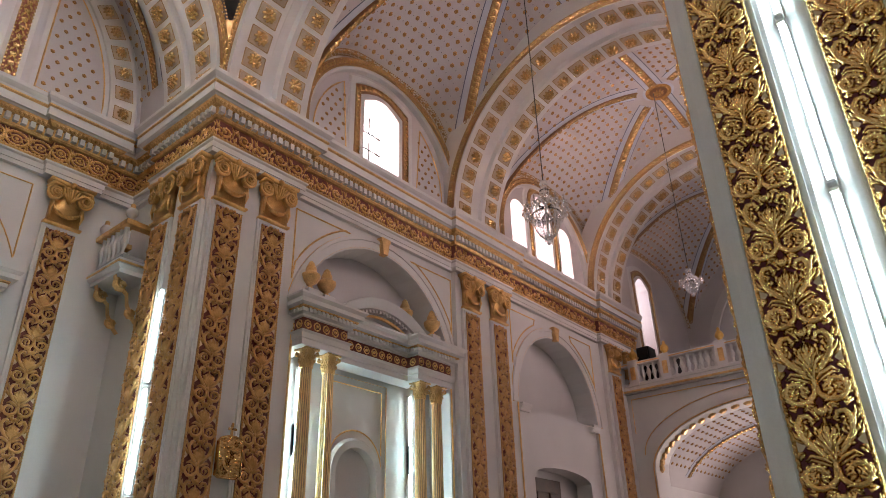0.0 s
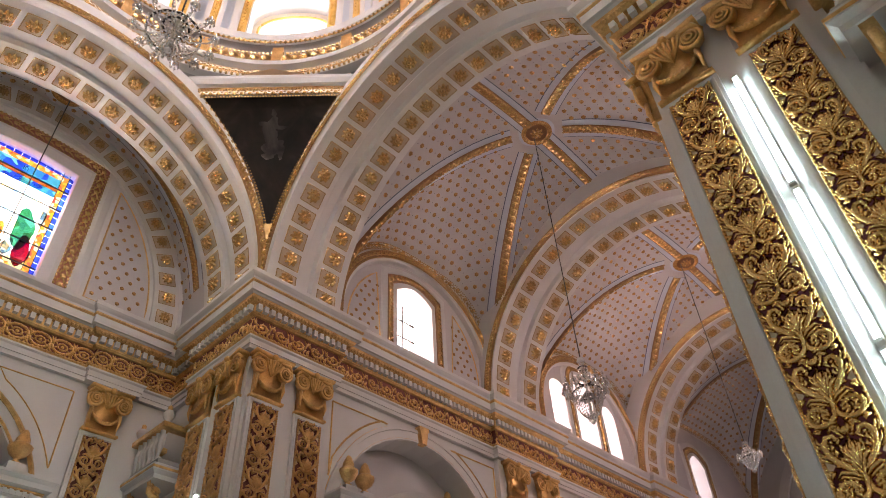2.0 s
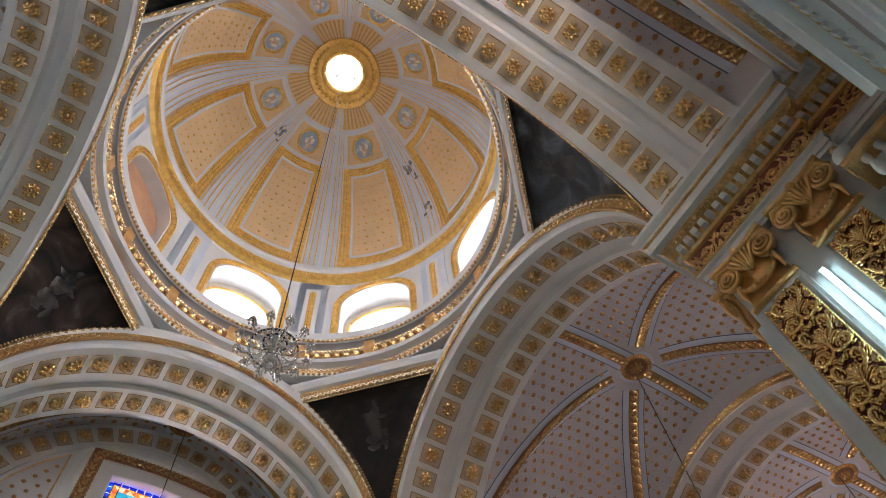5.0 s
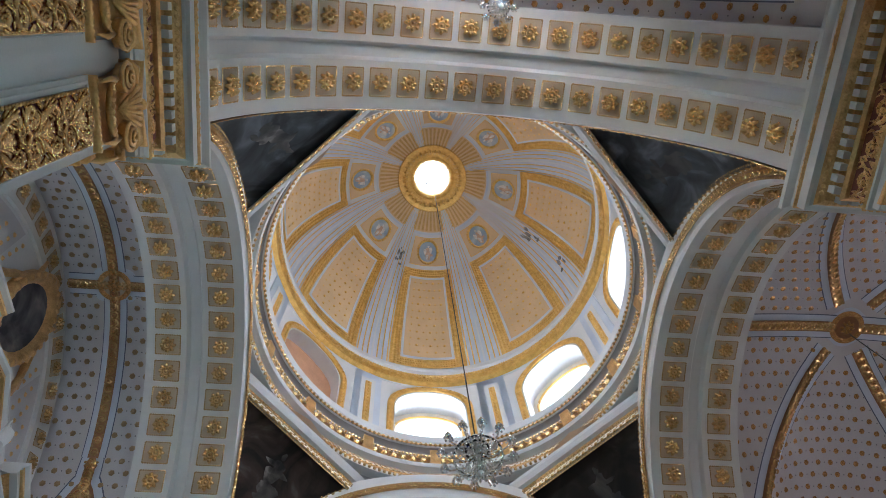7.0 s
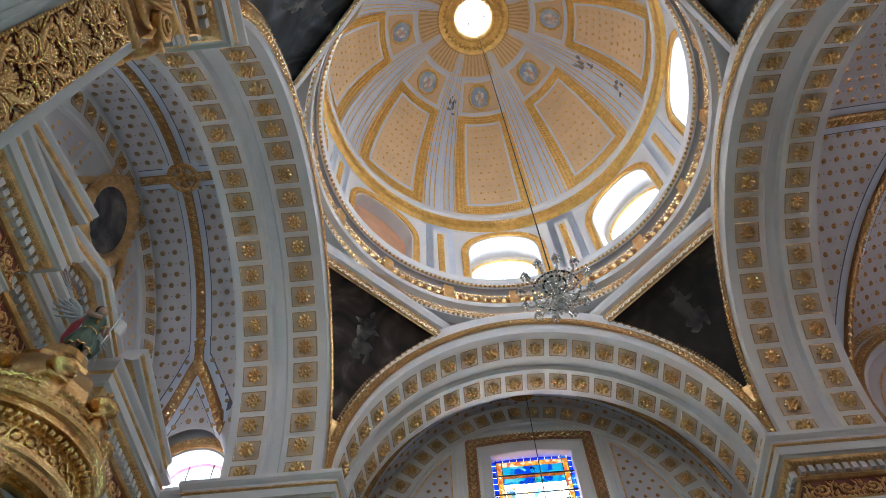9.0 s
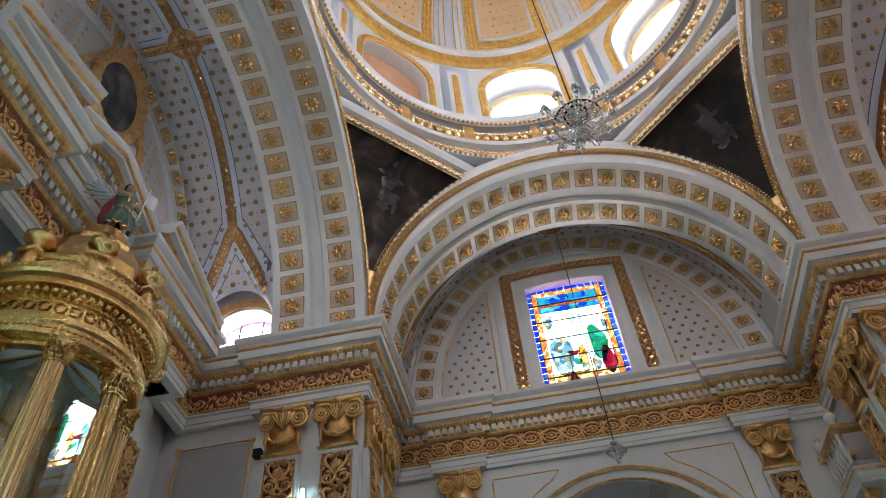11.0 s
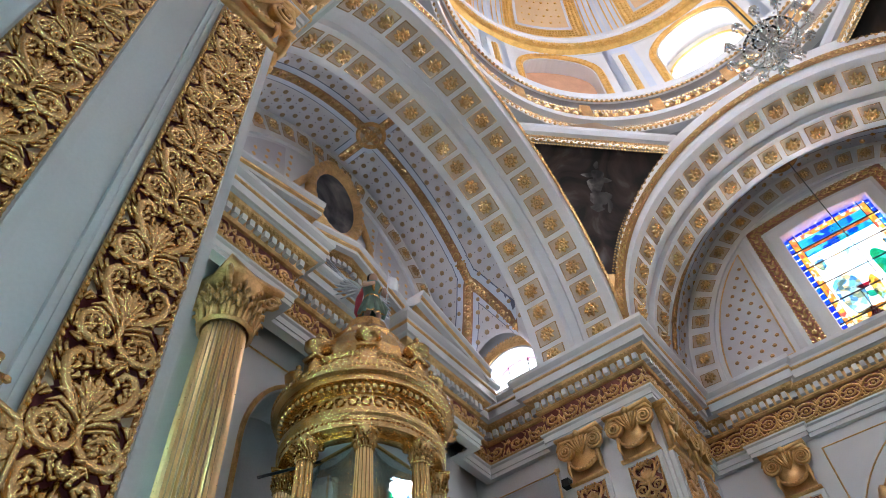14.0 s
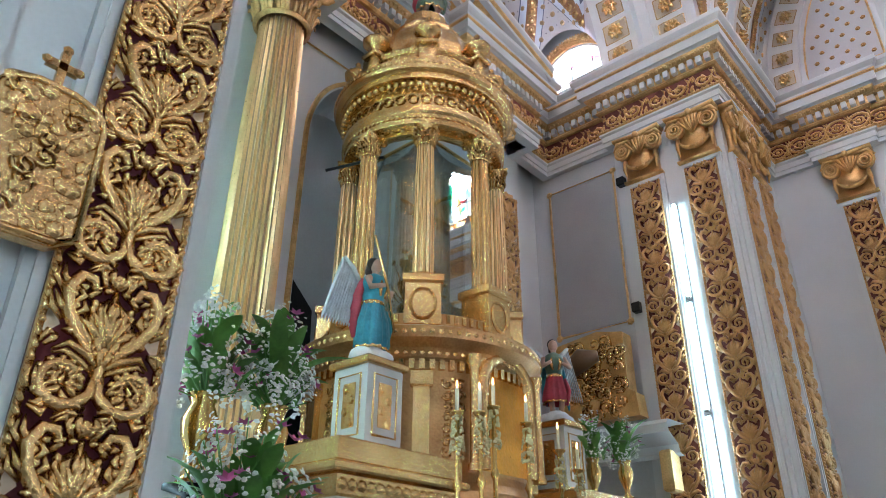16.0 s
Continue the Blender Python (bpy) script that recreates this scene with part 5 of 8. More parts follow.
# arm walls and transept end walls
for sx in (1, -1):
    for sy in (1, -1):
        MB().box(min(sx * 3.15, sx * 3.4), min(sy * 4.3, sy * 5.3), 0, max(sx * 3.15, sx * 3.4), max(sy * 4.3, sy * 5.3), 11.8).ob("transept_side_wall", WHITE, label="white side wall of the transept", kind="structure")
STAINED_W = (0.0, 0.70, 8.22, 10.40, 0.07)
for sg, nm in ((1, "wall_transept_north"), (-1, "wall_transept_south")):
    w = MB()
    pl = lambda u, d, z: (u, sg * (5.25 + d), z)
    holed(w, -3.4, 3.4, 0, 7.5, [(0, 1.45, 0, 5.0, 1.5)], 0.6, pl)
    holed(w, -3.4, 3.4, 7.5, 12.0, [STAINED_W], 0.5, pl)
    wo = w.ob(nm, WHITE, label="white transept end wall with a stained glass window", kind="structure")
    MB().box(-1.7, min(sg * 5.85, sg * 6.0), 0, 1.7, max(sg * 5.85, sg * 6.0), 7.3).ob("recess_back", WALL, wo)
    MB().loft([[pl(u, -dd, z) for u, z in window_line(*STAINED_W, off)] for off, dd in ((0.24, 0), (0.24, 0.02), (0.43, 0.02), (0.43, 0))], False).ob("frame_ground", REDFAR, wo)
    g = MB()
    MB().loft([[pl(u, -dd, z) for u, z in window_line(*STAINED_W, off)] for off, dd in ((0.44, 0), (0.44, 0.035), (0.50, 0.04), (0.58, 0.02), (0.62, 0.0))], False).ob("outer_frame", WHITE, wo)
    MB().loft([[pl(u, -dd, z) for u, z in window_line(*STAINED_W, off)] for off, dd in ((0.0, 0), (0.01, 0.03), (0.17, 0.045), (0.235, 0.03), (0.235, 0.0))], False).ob("inner_frame", WHITE, wo)
    gf = garland(MB(), [pl(u, -0.026, z) for u, z in window_line(*STAINED_W, 0.335)], (0, -sg, 0), 0.165, 0.13)
    gf.ob("gilt_garland", GILT, wo)
    g.tube([pl(u, -0.02, z) for u, z in arch_line(0, 1.45, 5.0, 5.0, 1.5, 0.2, legs=False)], 0.035, 5)
    g.tube([pl(u, -0.02, z) for u, z in arch_line(0, 1.45, 5.0, 5.0, 1.5, 0.03, legs=False)], 0.02, 5)
    for s in (-1, 1):
        cr = [(s * (1.85 * math.cos(a)), 5.0 + 1.9 * math.sin(a)) for a in [radians(v) for v in range(22, 66, 4)]]
        g.tube([pl(u, -0.006, z) for u, z in [(s * 1.72, 6.82), (s * 1.72, 5.75)] + cr + [(s * 0.75, 6.82), (s * 1.72, 6.82)]], 0.011, 4)
    # studded lunette panels
    pan, st = MB(), MB()
    for s in (-1, 1):
        edge = [(s * 1.40, 8.3)] + [(s * 2.36 * math.cos(t), 8.3 + 2.76 * math.sin(t)) for t in [radians(v) for v in np.linspace(0, 53.5, 14)]]
        pan.add([pl(u, -0.004, z) for u, z in edge], [tuple(range(len(edge)))])
        g.tube([pl(u, -0.012, z) for u, z in edge + edge[:1]], 0.014, 4)
        row = 0
        z = 8.42
        while z < 10.55:
            u = 1.50 + (0.1 if row % 2 else 0)
            while u < 2.4:
                if (u / 2.26) ** 2 + ((z - 8.3) / 2.66) ** 2 < 1:
                    st.stud(pl(s * u, -0.006, z), (0, -sg, 0), 0.036)
                u += 0.2
            z += 0.15
            row += 1
    pan.ob("lunette_panel", VAULT, wo)
    st.ob("gilt_studs", STUD, wo)["kind"] = "stuff"
    # coffered band against the wall
    bandm = MB()
    bandm.loft([[pl(r * math.cos(t), -dd, 8.3 + r * 1.16 * math.sin(t)) for r, dd in ((2.44, 0), (2.44, 0.05), (2.86, 0.05), (2.9, 0.0))] for t in [math.pi * i / 48 for i in range(49)]], False)
    bandm.ob("wall_arch", WHITE, wo)
    for i in range(26):
        t = math.pi * (i + 0.5) / 26
        o = new("coffer", COFFER)
        o.parent = wo
        o.matrix_local = T(*pl(2.65 * math.cos(t), -0.055, 8.3 + 2.65 * 1.16 * math.sin(t))) @ Matrix.Rotation(math.pi / 2 - t, 4, "Y") @ Matrix.Rotation(radians(90 * sg), 4, "X") @ Matrix.Scale(0.8, 4)
    g.ob("gilt_moulding", GOLD2, wo)
    for s in (-1, 1):
        pilaster(wo, T(s * 2.18, sg * 5.18, 0) @ RZ(0 if sg > 0 else 180))
    window_light("window_light", (0, sg * 5.98, 9.6), (0, 0, 9.3), 1.5, 2.6, 420 if sg > 0 else 800, (1.0, 0.90, 0.88))
    MB().box(-2.5, min(sg * 6.6, sg * 6.62), 8.0, 2.5, max(sg * 6.6, sg * 6.62), 12.2).ob("sky_backdrop", SKYGLOW, label="bright sky outside a window", kind="structure")

# chancel walls
PANEL = mat("grey_panel_paint", (0.40, 0.39, 0.41), 0.6, 0, 1.5, 0.08, 50, 0.1)
for sg in (1, -1):
    w = MB()
    pl = lambda u, d, z: (u, sg * (3.15 + d), z)
    holed(w, -9.0, -4.3, 0, 12.0, [(-4.95, 0.54, 8.2, 8.5, 0.54)], 0.4, pl)
    wo = w.ob("wall_chancel_" + ("north" if sg > 0 else "south"), WALL, label="pale grey chancel wall with a lunette window", kind="structure")
    g = MB()
    g.loft([[pl(u, -dd, z) for u, z in arch_line(-4.95, 0.54, 8.1, 8.5, 0.54, off)] for off, dd in ((0.03, 0), (0.03, 0.03), (0.16, 0.05), (0.2, 0.03), (0.2, 0))], False)
    garland(g, [pl(u, -0.055, z) for u, z in arch_line(-4.95, 0.54, 8.1, 8.5, 0.54, 0.12)], (0, -sg, 0), 0.12, 0.1)
    g.ob("gilt_frame", GOLD2, wo)
    window_light("window_light", (-4.95, sg * 3.75, 8.7), (-4.95, 0, 7.6), 1.1, 1.2, 150, (0.92, 0.98, 1.0))
    MB().box(-7.0, min(sg * 4.1, sg * 4.12), 8.0, -3.4, max(sg * 4.1, sg * 4.12), 11.0).ob("sky_backdrop", SKYGLOW, label="bright sky outside a window", kind="structure")
    MB().box(-5.48, min(sg * 3.14, sg * 3.16), 4.62, -4.54, max(sg * 3.14, sg * 3.16), 6.68).ob("grey_panel", PANEL, wo)
    pnl = MB()
    pnl.tube([pl(u, -0.02, z) for u, z in ((-5.5, 4.6), (-5.5, 6.7), (-4.52, 6.7), (-4.52, 4.6), (-5.5, 4.6))], 0.018, 5)
    for u, z in ((-5.5, 4.6), (-5.5, 6.7), (-4.52, 6.7), (-4.52, 4.6)):
        pnl.stud(pl(u, -0.02, z), (0, -sg, 0), 0.05)
    pnl.ob("gilt_panel_line", GOLD2, wo)
MB().box(-9.2, -3.6, 0, -9.0, 3.6, 12.2).ob("wall_west", WALL, label="plain wall behind the altar", kind="structure")

# ---- unseen roofs and walls, added to close the place to light ----
roof = MB()
roof.box(4.5, -4.0, 12.25, 20.0, 4.0, 12.4)
roof.box(-9.2, -4.0, 12.25, -4.5, 4.0, 12.4)
for sg in (1, -1):
    roof.box(-3.6, min(sg * 4.5, sg * 7.2), 12.25, 3.6, max(sg * 4.5, sg * 7.2), 12.4)
roof.lathe([(3.4, 12.3), (6.4, 12.3)], 48)
roof.ob("roof", STONE, label="added grey roof slabs that keep outside light out", kind="structure")
for sg in (1, -1):
    MB().box(-3.6, min(sg * 7.0, sg * 7.2), 0, 3.6, max(sg * 7.0, sg * 7.2), 7.6).ob("outer_wall", WALL, label="unseen outer wall that closes the transept", kind="structure")
    MB().box(4.4, min(sg * 3.85, sg * 4.0), 0, 19.6, max(sg * 3.85, sg * 4.0), 8.2).ob("outer_wall", WALL, label="plain outer wall of the nave", kind="structure")

# ---- stained glass ----
GLASS = {}
for nm, tints, sc in (
    ("deep_blue", [(0, (0.0006, 0.006, 0.165)), (0.5, (0.0009, 0.018, 0.225)), (0.8, (0.003, 0.048, 0.24))], 9),
    ("sky", [(0, (0.003, 0.066, 0.165)), (0.35, (0.0009, 0.015, 0.165)), (0.6, (0.006, 0.105, 0.165)), (0.85, (0.03, 0.15, 0.186))], 7),
    ("brown", [(0, (0.105, 0.03, 0.009)), (0.6, (0.135, 0.045, 0.012)), (0.9, (0.084, 0.021, 0.009))], 8),
    ("pale", [(0, (0.90, 0.93, 0.92)), (0.45, (0.92, 0.86, 0.66)), (0.72, (0.50, 0.76, 0.88)), (0.9, (0.80, 0.55, 0.30))], 9),
    ("paleblue", [(0, (0.09, 0.186, 0.24)), (0.35, (0.165, 0.24, 0.27)), (0.7, (0.03, 0.09, 0.165)), (0.88, (0.24, 0.27, 0.27))], 13),
    ("yellow", [(0, (0.27, 0.186, 0.03)), (0.35, (0.285, 0.255, 0.12)), (0.65, (0.165, 0.066, 0.006)), (0.82, (0.285, 0.27, 0.21)), (0.94, (0.075, 0.015, 0.03))], 12),
    ("orange", [(0, (0.225, 0.075, 0.009)), (0.4, (0.27, 0.225, 0.15)), (0.65, (0.165, 0.03, 0.018)), (0.8, (0.255, 0.135, 0.015))], 16),
    ("green", [(0, (0.003, 0.108, 0.054)), (0.5, (0.009, 0.15, 0.084)), (0.85, (0.018, 0.165, 0.126))], 8),
    ("red", [(0, (0.126, 0.0015, 0.009)), (0.5, (0.09, 0, 0.009)), (0.85, (0.15, 0.009, 0.018))], 7),
    ("purple", [(0, (0.042, 0.006, 0.066)), (0.5, (0.066, 0.009, 0.06))], 8),
):
    GLASS[nm] = glass_mat("stained_glass_" + nm, tints, sc)


def blob(cx, cz, rx, rz, wob, n=18, seed=0.0):
    return [(cx + rx * math.cos(6.2832 * i / n) * (1 + wob * math.sin(3 * 6.2832 * i / n + seed)), cz + rz * math.sin(6.2832 * i / n) * (1 + wob * math.cos(2 * 6.2832 * i / n + seed))) for i in range(n)]


for sg in (1, -1):
    Y = sg * 5.40
    o = empty("stained_window_%d" % (1 if sg > 0 else 2), None, "tall stained glass window in blue, green, red and yellow", "window")
    x0, x1, z0, z1 = -0.70, 0.70, 8.10, 10.47
    HI, WI = z1 - z0, x1 - x0
    uv = lambda u, v: (x0 + WI * u, z0 + HI * v)

    def pane(name, pts, g, dy):
        MB().add([(x, Y - sg * dy, z) for x, z in pts], [tuple(range(len(pts)))]).ob(name, GLASS[g], o)

    def quad(name, u0, v0, u1, v1, g, dy=0.0):
        pane(name, [uv(u0, v0), uv(u1, v0), uv(u1, v1), uv(u0, v1)], g, dy)

    # blue squares outside, an orange band inside them
    for k in range(18):
        for ua in (0.0, 0.945):
            quad("border_pane", ua, k / 18, ua + 0.055, (k + 0.94) / 18, "deep_blue")
    for k in range(10):
        quad("border_pane", 0.055 + 0.089 * k, 0.97, 0.055 + 0.089 * (k + 0.95), 1.0, "deep_blue")
    quad("band_pane", 0.055, 0.0, 0.125, 0.97, "orange")
    quad("band_pane", 0.875, 0.0, 0.945, 0.97, "orange")
    quad("band_pane", 0.125, 0.925, 0.875, 0.97, "orange")
    quad("sky_pane", 0.125, 0.76, 0.875, 0.815, "sky")
    quad("sky_pane", 0.125, 0.852, 0.875, 0.925, "sky")
    quad("centre_pane", 0.125, 0.20, 0.875, 0.76, "pale")
    quad("ground_pane", 0.125, 0.0, 0.875, 0.20, "yellow")
    quad("beam_pane", 0.125, 0.815, 0.875, 0.852, "brown")
    quad("beam_pane", 0.475, 0.20, 0.535, 0.80, "pale", 0.004)
    quad("beam_pane", 0.475, 0.852, 0.535, 0.91, "pale", 0.004)
    FIG = ((0.28, 0.34, 0.13, 0.19, "paleblue", 0.14), (0.73, 0.42, 0.10, 0.17, "green", 0.18), (0.80, 0.26, 0.08, 0.11, "red", 0.15), (0.505, 0.68, 0.13, 0.14, "pale", 0.12), (0.52, 0.29, 0.05, 0.13, "yellow", 0.1),
           (0.42, 0.36, 0.07, 0.020, "red", 0.2), (0.44, 0.28, 0.05, 0.03, "green", 0.2), (0.36, 0.14, 0.05, 0.045, "purple", 0.25), (0.66, 0.25, 0.05, 0.06, "paleblue", 0.2), (0.20, 0.66, 0.05, 0.07, "paleblue", 0.2), (0.86, 0.55, 0.025, 0.08, "paleblue", 0.2))
    lead = []
    for n, (cu, cv, ru, rv, g, wb) in enumerate(FIG):
        pts = blob(*uv(cu, cv), ru * WI, rv * HI, wb, seed=n * 1.3)
        pane("robe_pane", pts, g, 0.006 + 0.001 * n)
        lead.append(pts + pts[:1])
    for sgn in (-1, 1):
        pts = [uv(0.505 + sgn * 0.05, 0.76), uv(0.505 + sgn * 0.30, 0.85), uv(0.505 + sgn * 0.31, 0.83), uv(0.505 + sgn * 0.08, 0.72)]
        pane("arm_pane", pts, "pale", 0.02)
    bars = MB()
    for i in range(1, 6):
        z = z0 + HI * i / 6
        bars.box(x0, Y - sg * 0.03 - 0.008, z - 0.009, x1, Y - sg * 0.03 + 0.008, z + 0.009)
    for u in (0.055, 0.125, 0.875, 0.945):
        x = x0 + WI * u
        bars.box(x - 0.005, Y - sg * 0.03 - 0.006, z0, x + 0.005, Y - sg * 0.03 + 0.006, z1)
    for u in (0.36, 0.62):
        x = x0 + WI * u
        bars.box(x - 0.006, Y - sg * 0.03 - 0.006, z0, x + 0.006, Y - sg * 0.03 + 0.006, z0 + HI / 3)
    for pts in lead:
        bars.tube([(x, Y - sg * 0.03, z) for x, z in pts], 0.0045, 4)
    rl = random.Random(8)
    for k in range(14):
        u, v = rl.uniform(0.14, 0.7), rl.uniform(0.02, 0.19)
        bars.tube([(uv(u + 0.04 * j, v + 0.012 * math.sin(2.0 * j + k))[0], Y - sg * 0.03, uv(u + 0.04 * j, v + 0.012 * math.sin(2.0 * j + k))[1]) for j in range(5)], 0.0035, 3)
    bars.ob("lead_bars", BLACK, o)
for sg in (1, -1):
    Y = sg * 3.45
    o = MB().grid(lambda a, b: (-5.55 + 1.2 * a, Y, 8.1 + 0.95 * b), 1, 1).ob("lunette_window_%d" % (1 if sg > 0 else 2), CLEAR, label="half-round window with a thin pink border", kind="structure")
    l = MB()
    for a in (-0.18, 0.18):
        l.box(-4.95 + a - 0.008, Y - 0.02, 8.1, -4.95 + a + 0.008, Y + 0.0, 9.0)
    l.ob("lead_bars", BLACK, o)
    pk = MB()
    pk.loft([[(u, Y - sg * 0.01, z) for u, z in arch_line(-4.95, 0.54, 8.1, 8.5, 0.54, off)] for off in (-0.05, 0.02)], False)
    pk.ob("pink_border", glass_mat("pink_glass_%d" % sg, [(0, (0.7, 0.2, 0.32)), (0.6, (0.6, 0.3, 0.5))], 9), o)

# ---- chancel: back wall, retable ----
bk = MB()
pw = lambda u, d, z: (-5.78 - d, u, z)
holed(bk, -3.2, 3.2, 0, 12.2, [(0, 0.78, 0.0, 5.72, 0.95)], 1.5, pw)
bko = bk.ob("wall_chancel_west", WHITE, label="white wall behind the altar with a deep arched niche", kind="structure")
MB().box(-7.4, -1.4, 0, -6.45, 1.4, 7.0).ob("niche_back", WALL, bko)
g = MB()
g.loft([[pw(u, -dd, z) for u, z in arch_line(0, 0.78, 2.0, 5.72, 0.95, off)] for off, dd in ((0.02, 0), (0.02, 0.02), (0.06, 0.025), (0.07, 0))], False)
for s in (-1, 1):
    g.tube([pw(u, -0.01, z) for u, z in ((s * 1.28, 2.0), (s * 1.28, 6.8), (s * 0.3, 6.8))], 0.014, 4)
g.ob("gilt_moulding", GOLD2, bko)
band = MB()
band.loft([[pw(r * math.cos(t), -dd, 8.3 + r * 1.12 * math.sin(t)) for r, dd in ((2.42, 0), (2.42, 0.05), (2.86, 0.05), (2.9, 0.0))] for t in [math.pi * i / 48 for i in range(49)]], False)
band.ob("wall_arch", WHITE, bko)
for i in range(26):
    t = math.pi * (i + 0.5) / 26
    o = new("coffer", COFFER)
    o.parent = bko
    o.matrix_local = T(*pw(2.64 * math.cos(t), -0.055, 8.3 + 2.64 * 1.12 * math.sin(t))) @ RZ(90) @ Matrix.Rotation(math.pi / 2 - t, 4, "Y") @ Matrix.Rotation(radians(90), 4, "X") @ Matrix.Scale(0.8, 4)
st = MB()
for s in (-1, 1):
    e = [(s * 0.75, 8.3), (s * 2.3, 8.3)] + [(s * 2.34 * math.cos(t), 8.35 + 2.6 * math.sin(t)) for t in [radians(v) for v in range(4, 70, 6)]]
    MB().add([pw(u, -0.004, z) for u, z in e], [tuple(range(len(e)))]).ob("lunette_panel", VAULT, bko)
    for z in np.arange(8.5, 10.6, 0.16):
        for u in np.arange(0.9, 2.3, 0.2):
            if (u / 2.25) ** 2 + ((z - 8.35) / 2.5) ** 2 < 1:
                st.stud(pw(s * u, -0.006, z), (1, 0, 0), 0.036)
st.ob("gilt_studs", GOLD2, bko, True)["kind"] = "stuff"

op = empty("oval_painting", None, "dim oval painting in a wide gilded frame", "painting")
rg = lambda k, d, m=24: [(-5.78 + d, 0.40 * k * math.cos(6.2832 * j / m), 10.35 + 0.62 * k * math.sin(6.2832 * j / m)) for j in range(m)]
MB().add(rg(1.02, 0.05), [tuple(range(24))]).ob("canvas", paint_mat("oval_paint", (0.05, 0.05, 0.06), (0.14, 0.13, 0.14), (0.3, 0.27, 0.25), 5), op)
fr = MB().loft([rg(1.45, 0.0), rg(1.42, 0.1), rg(1.25, 0.14), rg(1.1, 0.1), rg(1.0, 0.04)])
for j in range(28):
    t = 6.2832 * j / 28
    fr.stud((-5.66, 0.40 * 1.28 * math.cos(t), 10.35 + 0.62 * 1.28 * math.sin(t)), (1, 0, 0), 0.06)
for s in (-1, 1):
    fr.tube([(-5.72, s * (0.62 + 0.18 * math.sin(k * 0.7)), 9.3 + k * 0.22) for k in range(9)], [0.03 + 0.03 * math.sin(k * 0.4) for k in range(9)], 6)
    fr.tube([(-5.72, s * (0.1 + 0.07 * k), 11.2 - 0.02 * k * k) for k in range(8)], [0.08 - 0.005 * k for k in range(8)], 6)
fr.ob("frame", GOLD2, op, True, label="wide gilded scroll frame")


def fluted(r, h, flutes=20):
    """Fluted shaft on the origin."""
    n = flutes * 3
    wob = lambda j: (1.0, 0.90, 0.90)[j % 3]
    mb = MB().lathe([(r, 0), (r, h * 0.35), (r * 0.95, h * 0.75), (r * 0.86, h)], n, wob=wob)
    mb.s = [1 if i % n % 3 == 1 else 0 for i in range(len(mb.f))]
    return mb


def round_capital(r, h):
    mb = MB()
    mb.lathe([(r * 0.95, 0), (r * 1.12, h * 0.04), (r * 0.95, h * 0.09), (r * 1.0, h * 0.5), (r * 1.25, h * 0.85), (r * 1.3, h * 0.9)], 20)
    for row, (z, ln) in enumerate(((0.08, 0.40), (0.30, 0.42))):
        for k in range(10):
            t = 0.6283 * (k + 0.5 * row)
            for e, cut in ((0, 1.0), (-0.16, 0.72), (0.16, 0.72)):
                c, s = math.cos(t + e), math.sin(t + e)
                mb.tube([(r * c * a, r * s * a, h * (z + ln * b * cut)) for a, b in ((1.0, 0), (1.06, 0.5), (1.22, 0.95), (1.38, 1.0), (1.38, 0.85))], [r * 0.10, r * 0.13, r * 0.12, r * 0.09, r * 0.04], 4)
    for k in range(4):
        t = 0.7854 + 1.5708 * k
        c, s = math.cos(t), math.sin(t)
        mb.tube([(c * (r * 1.55 + px), s * (r * 1.55 + px), h * 0.72 + pz) for px, pz in spiral(0, 0, r * 0.40, r * 0.05, 1.57, -2.0, 18)], r * 0.11, 5)
    w = r * 1.45
    mb.loft([[(-w, -w, z), (0, -w * 0.85, z), (w, -w, z), (w * 0.85, 0, z), (w, w, z), (0, w * 0.85, z), (-w, w, z), (-w * 0.85, 0, z)] for z in (h * 0.9, h)], True, True)
    return mb


def column(name, x, y, z0, z1, r, label, shaft_mat=GOLD, group=""):
    o = empty(name, T(x, y, z0), label, "column", group)
    h = z1 - z0
    ch = r * 2.6
    sh = fluted(r, h - ch - r * 0.8, 28 if r > 0.2 else 20)
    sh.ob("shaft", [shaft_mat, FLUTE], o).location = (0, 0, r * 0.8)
    round_capital(r, ch).ob("capital", GOLD2, o, True).location = (0, 0, h - ch)
    MB().lathe([(r * 1.4, 0), (r * 1.4, r * 0.3), (r * 1.2, r * 0.35), (r * 1.3, r * 0.5), (r * 1.25, r * 0.62), (r * 1.02, r * 0.8)], 24).ob("base", GOLD2, o, True)
    return o


# cream of the flutes, taken darker in the colour for their shade
FLUTE = mat("cream_flutes_shaded", (0.40, 0.27, 0.16), 0.5, 0.1, 4, 0.08, 40, 0.0)
GILT_WHITE = mat("gilt_fluting", (0.84, 0.58, 0.30), 0.3, 0.8, 3, 0.12, 40, 0.0)
for s in (-1, 1):
    column("giant_column", -5.43, s * 1.46, 1.6, 6.98, 0.24, "tall fluted column striped in gold and cream", GILT_WHITE, "columns of the main altar")
    MB().box(-5.75, s * 1.46 - 0.32, 0, -5.15, s * 1.46 + 0.32, 1.6).ob("column_pedestal", WHITE, label="white pedestal below a giant column", category="pedestal")
    p = MB().box(-5.8, s * 2.25 - 0.27, 0, -5.6, s * 2.25 + 0.27, 7.0).ob("retable_pilaster", WHITE, bko)
    o = new("carved_panel", CARVED_FAR)
    o.parent = bko
    o.matrix_local = T(-5.595, s * 2.25, 0.9) @ RZ(90)

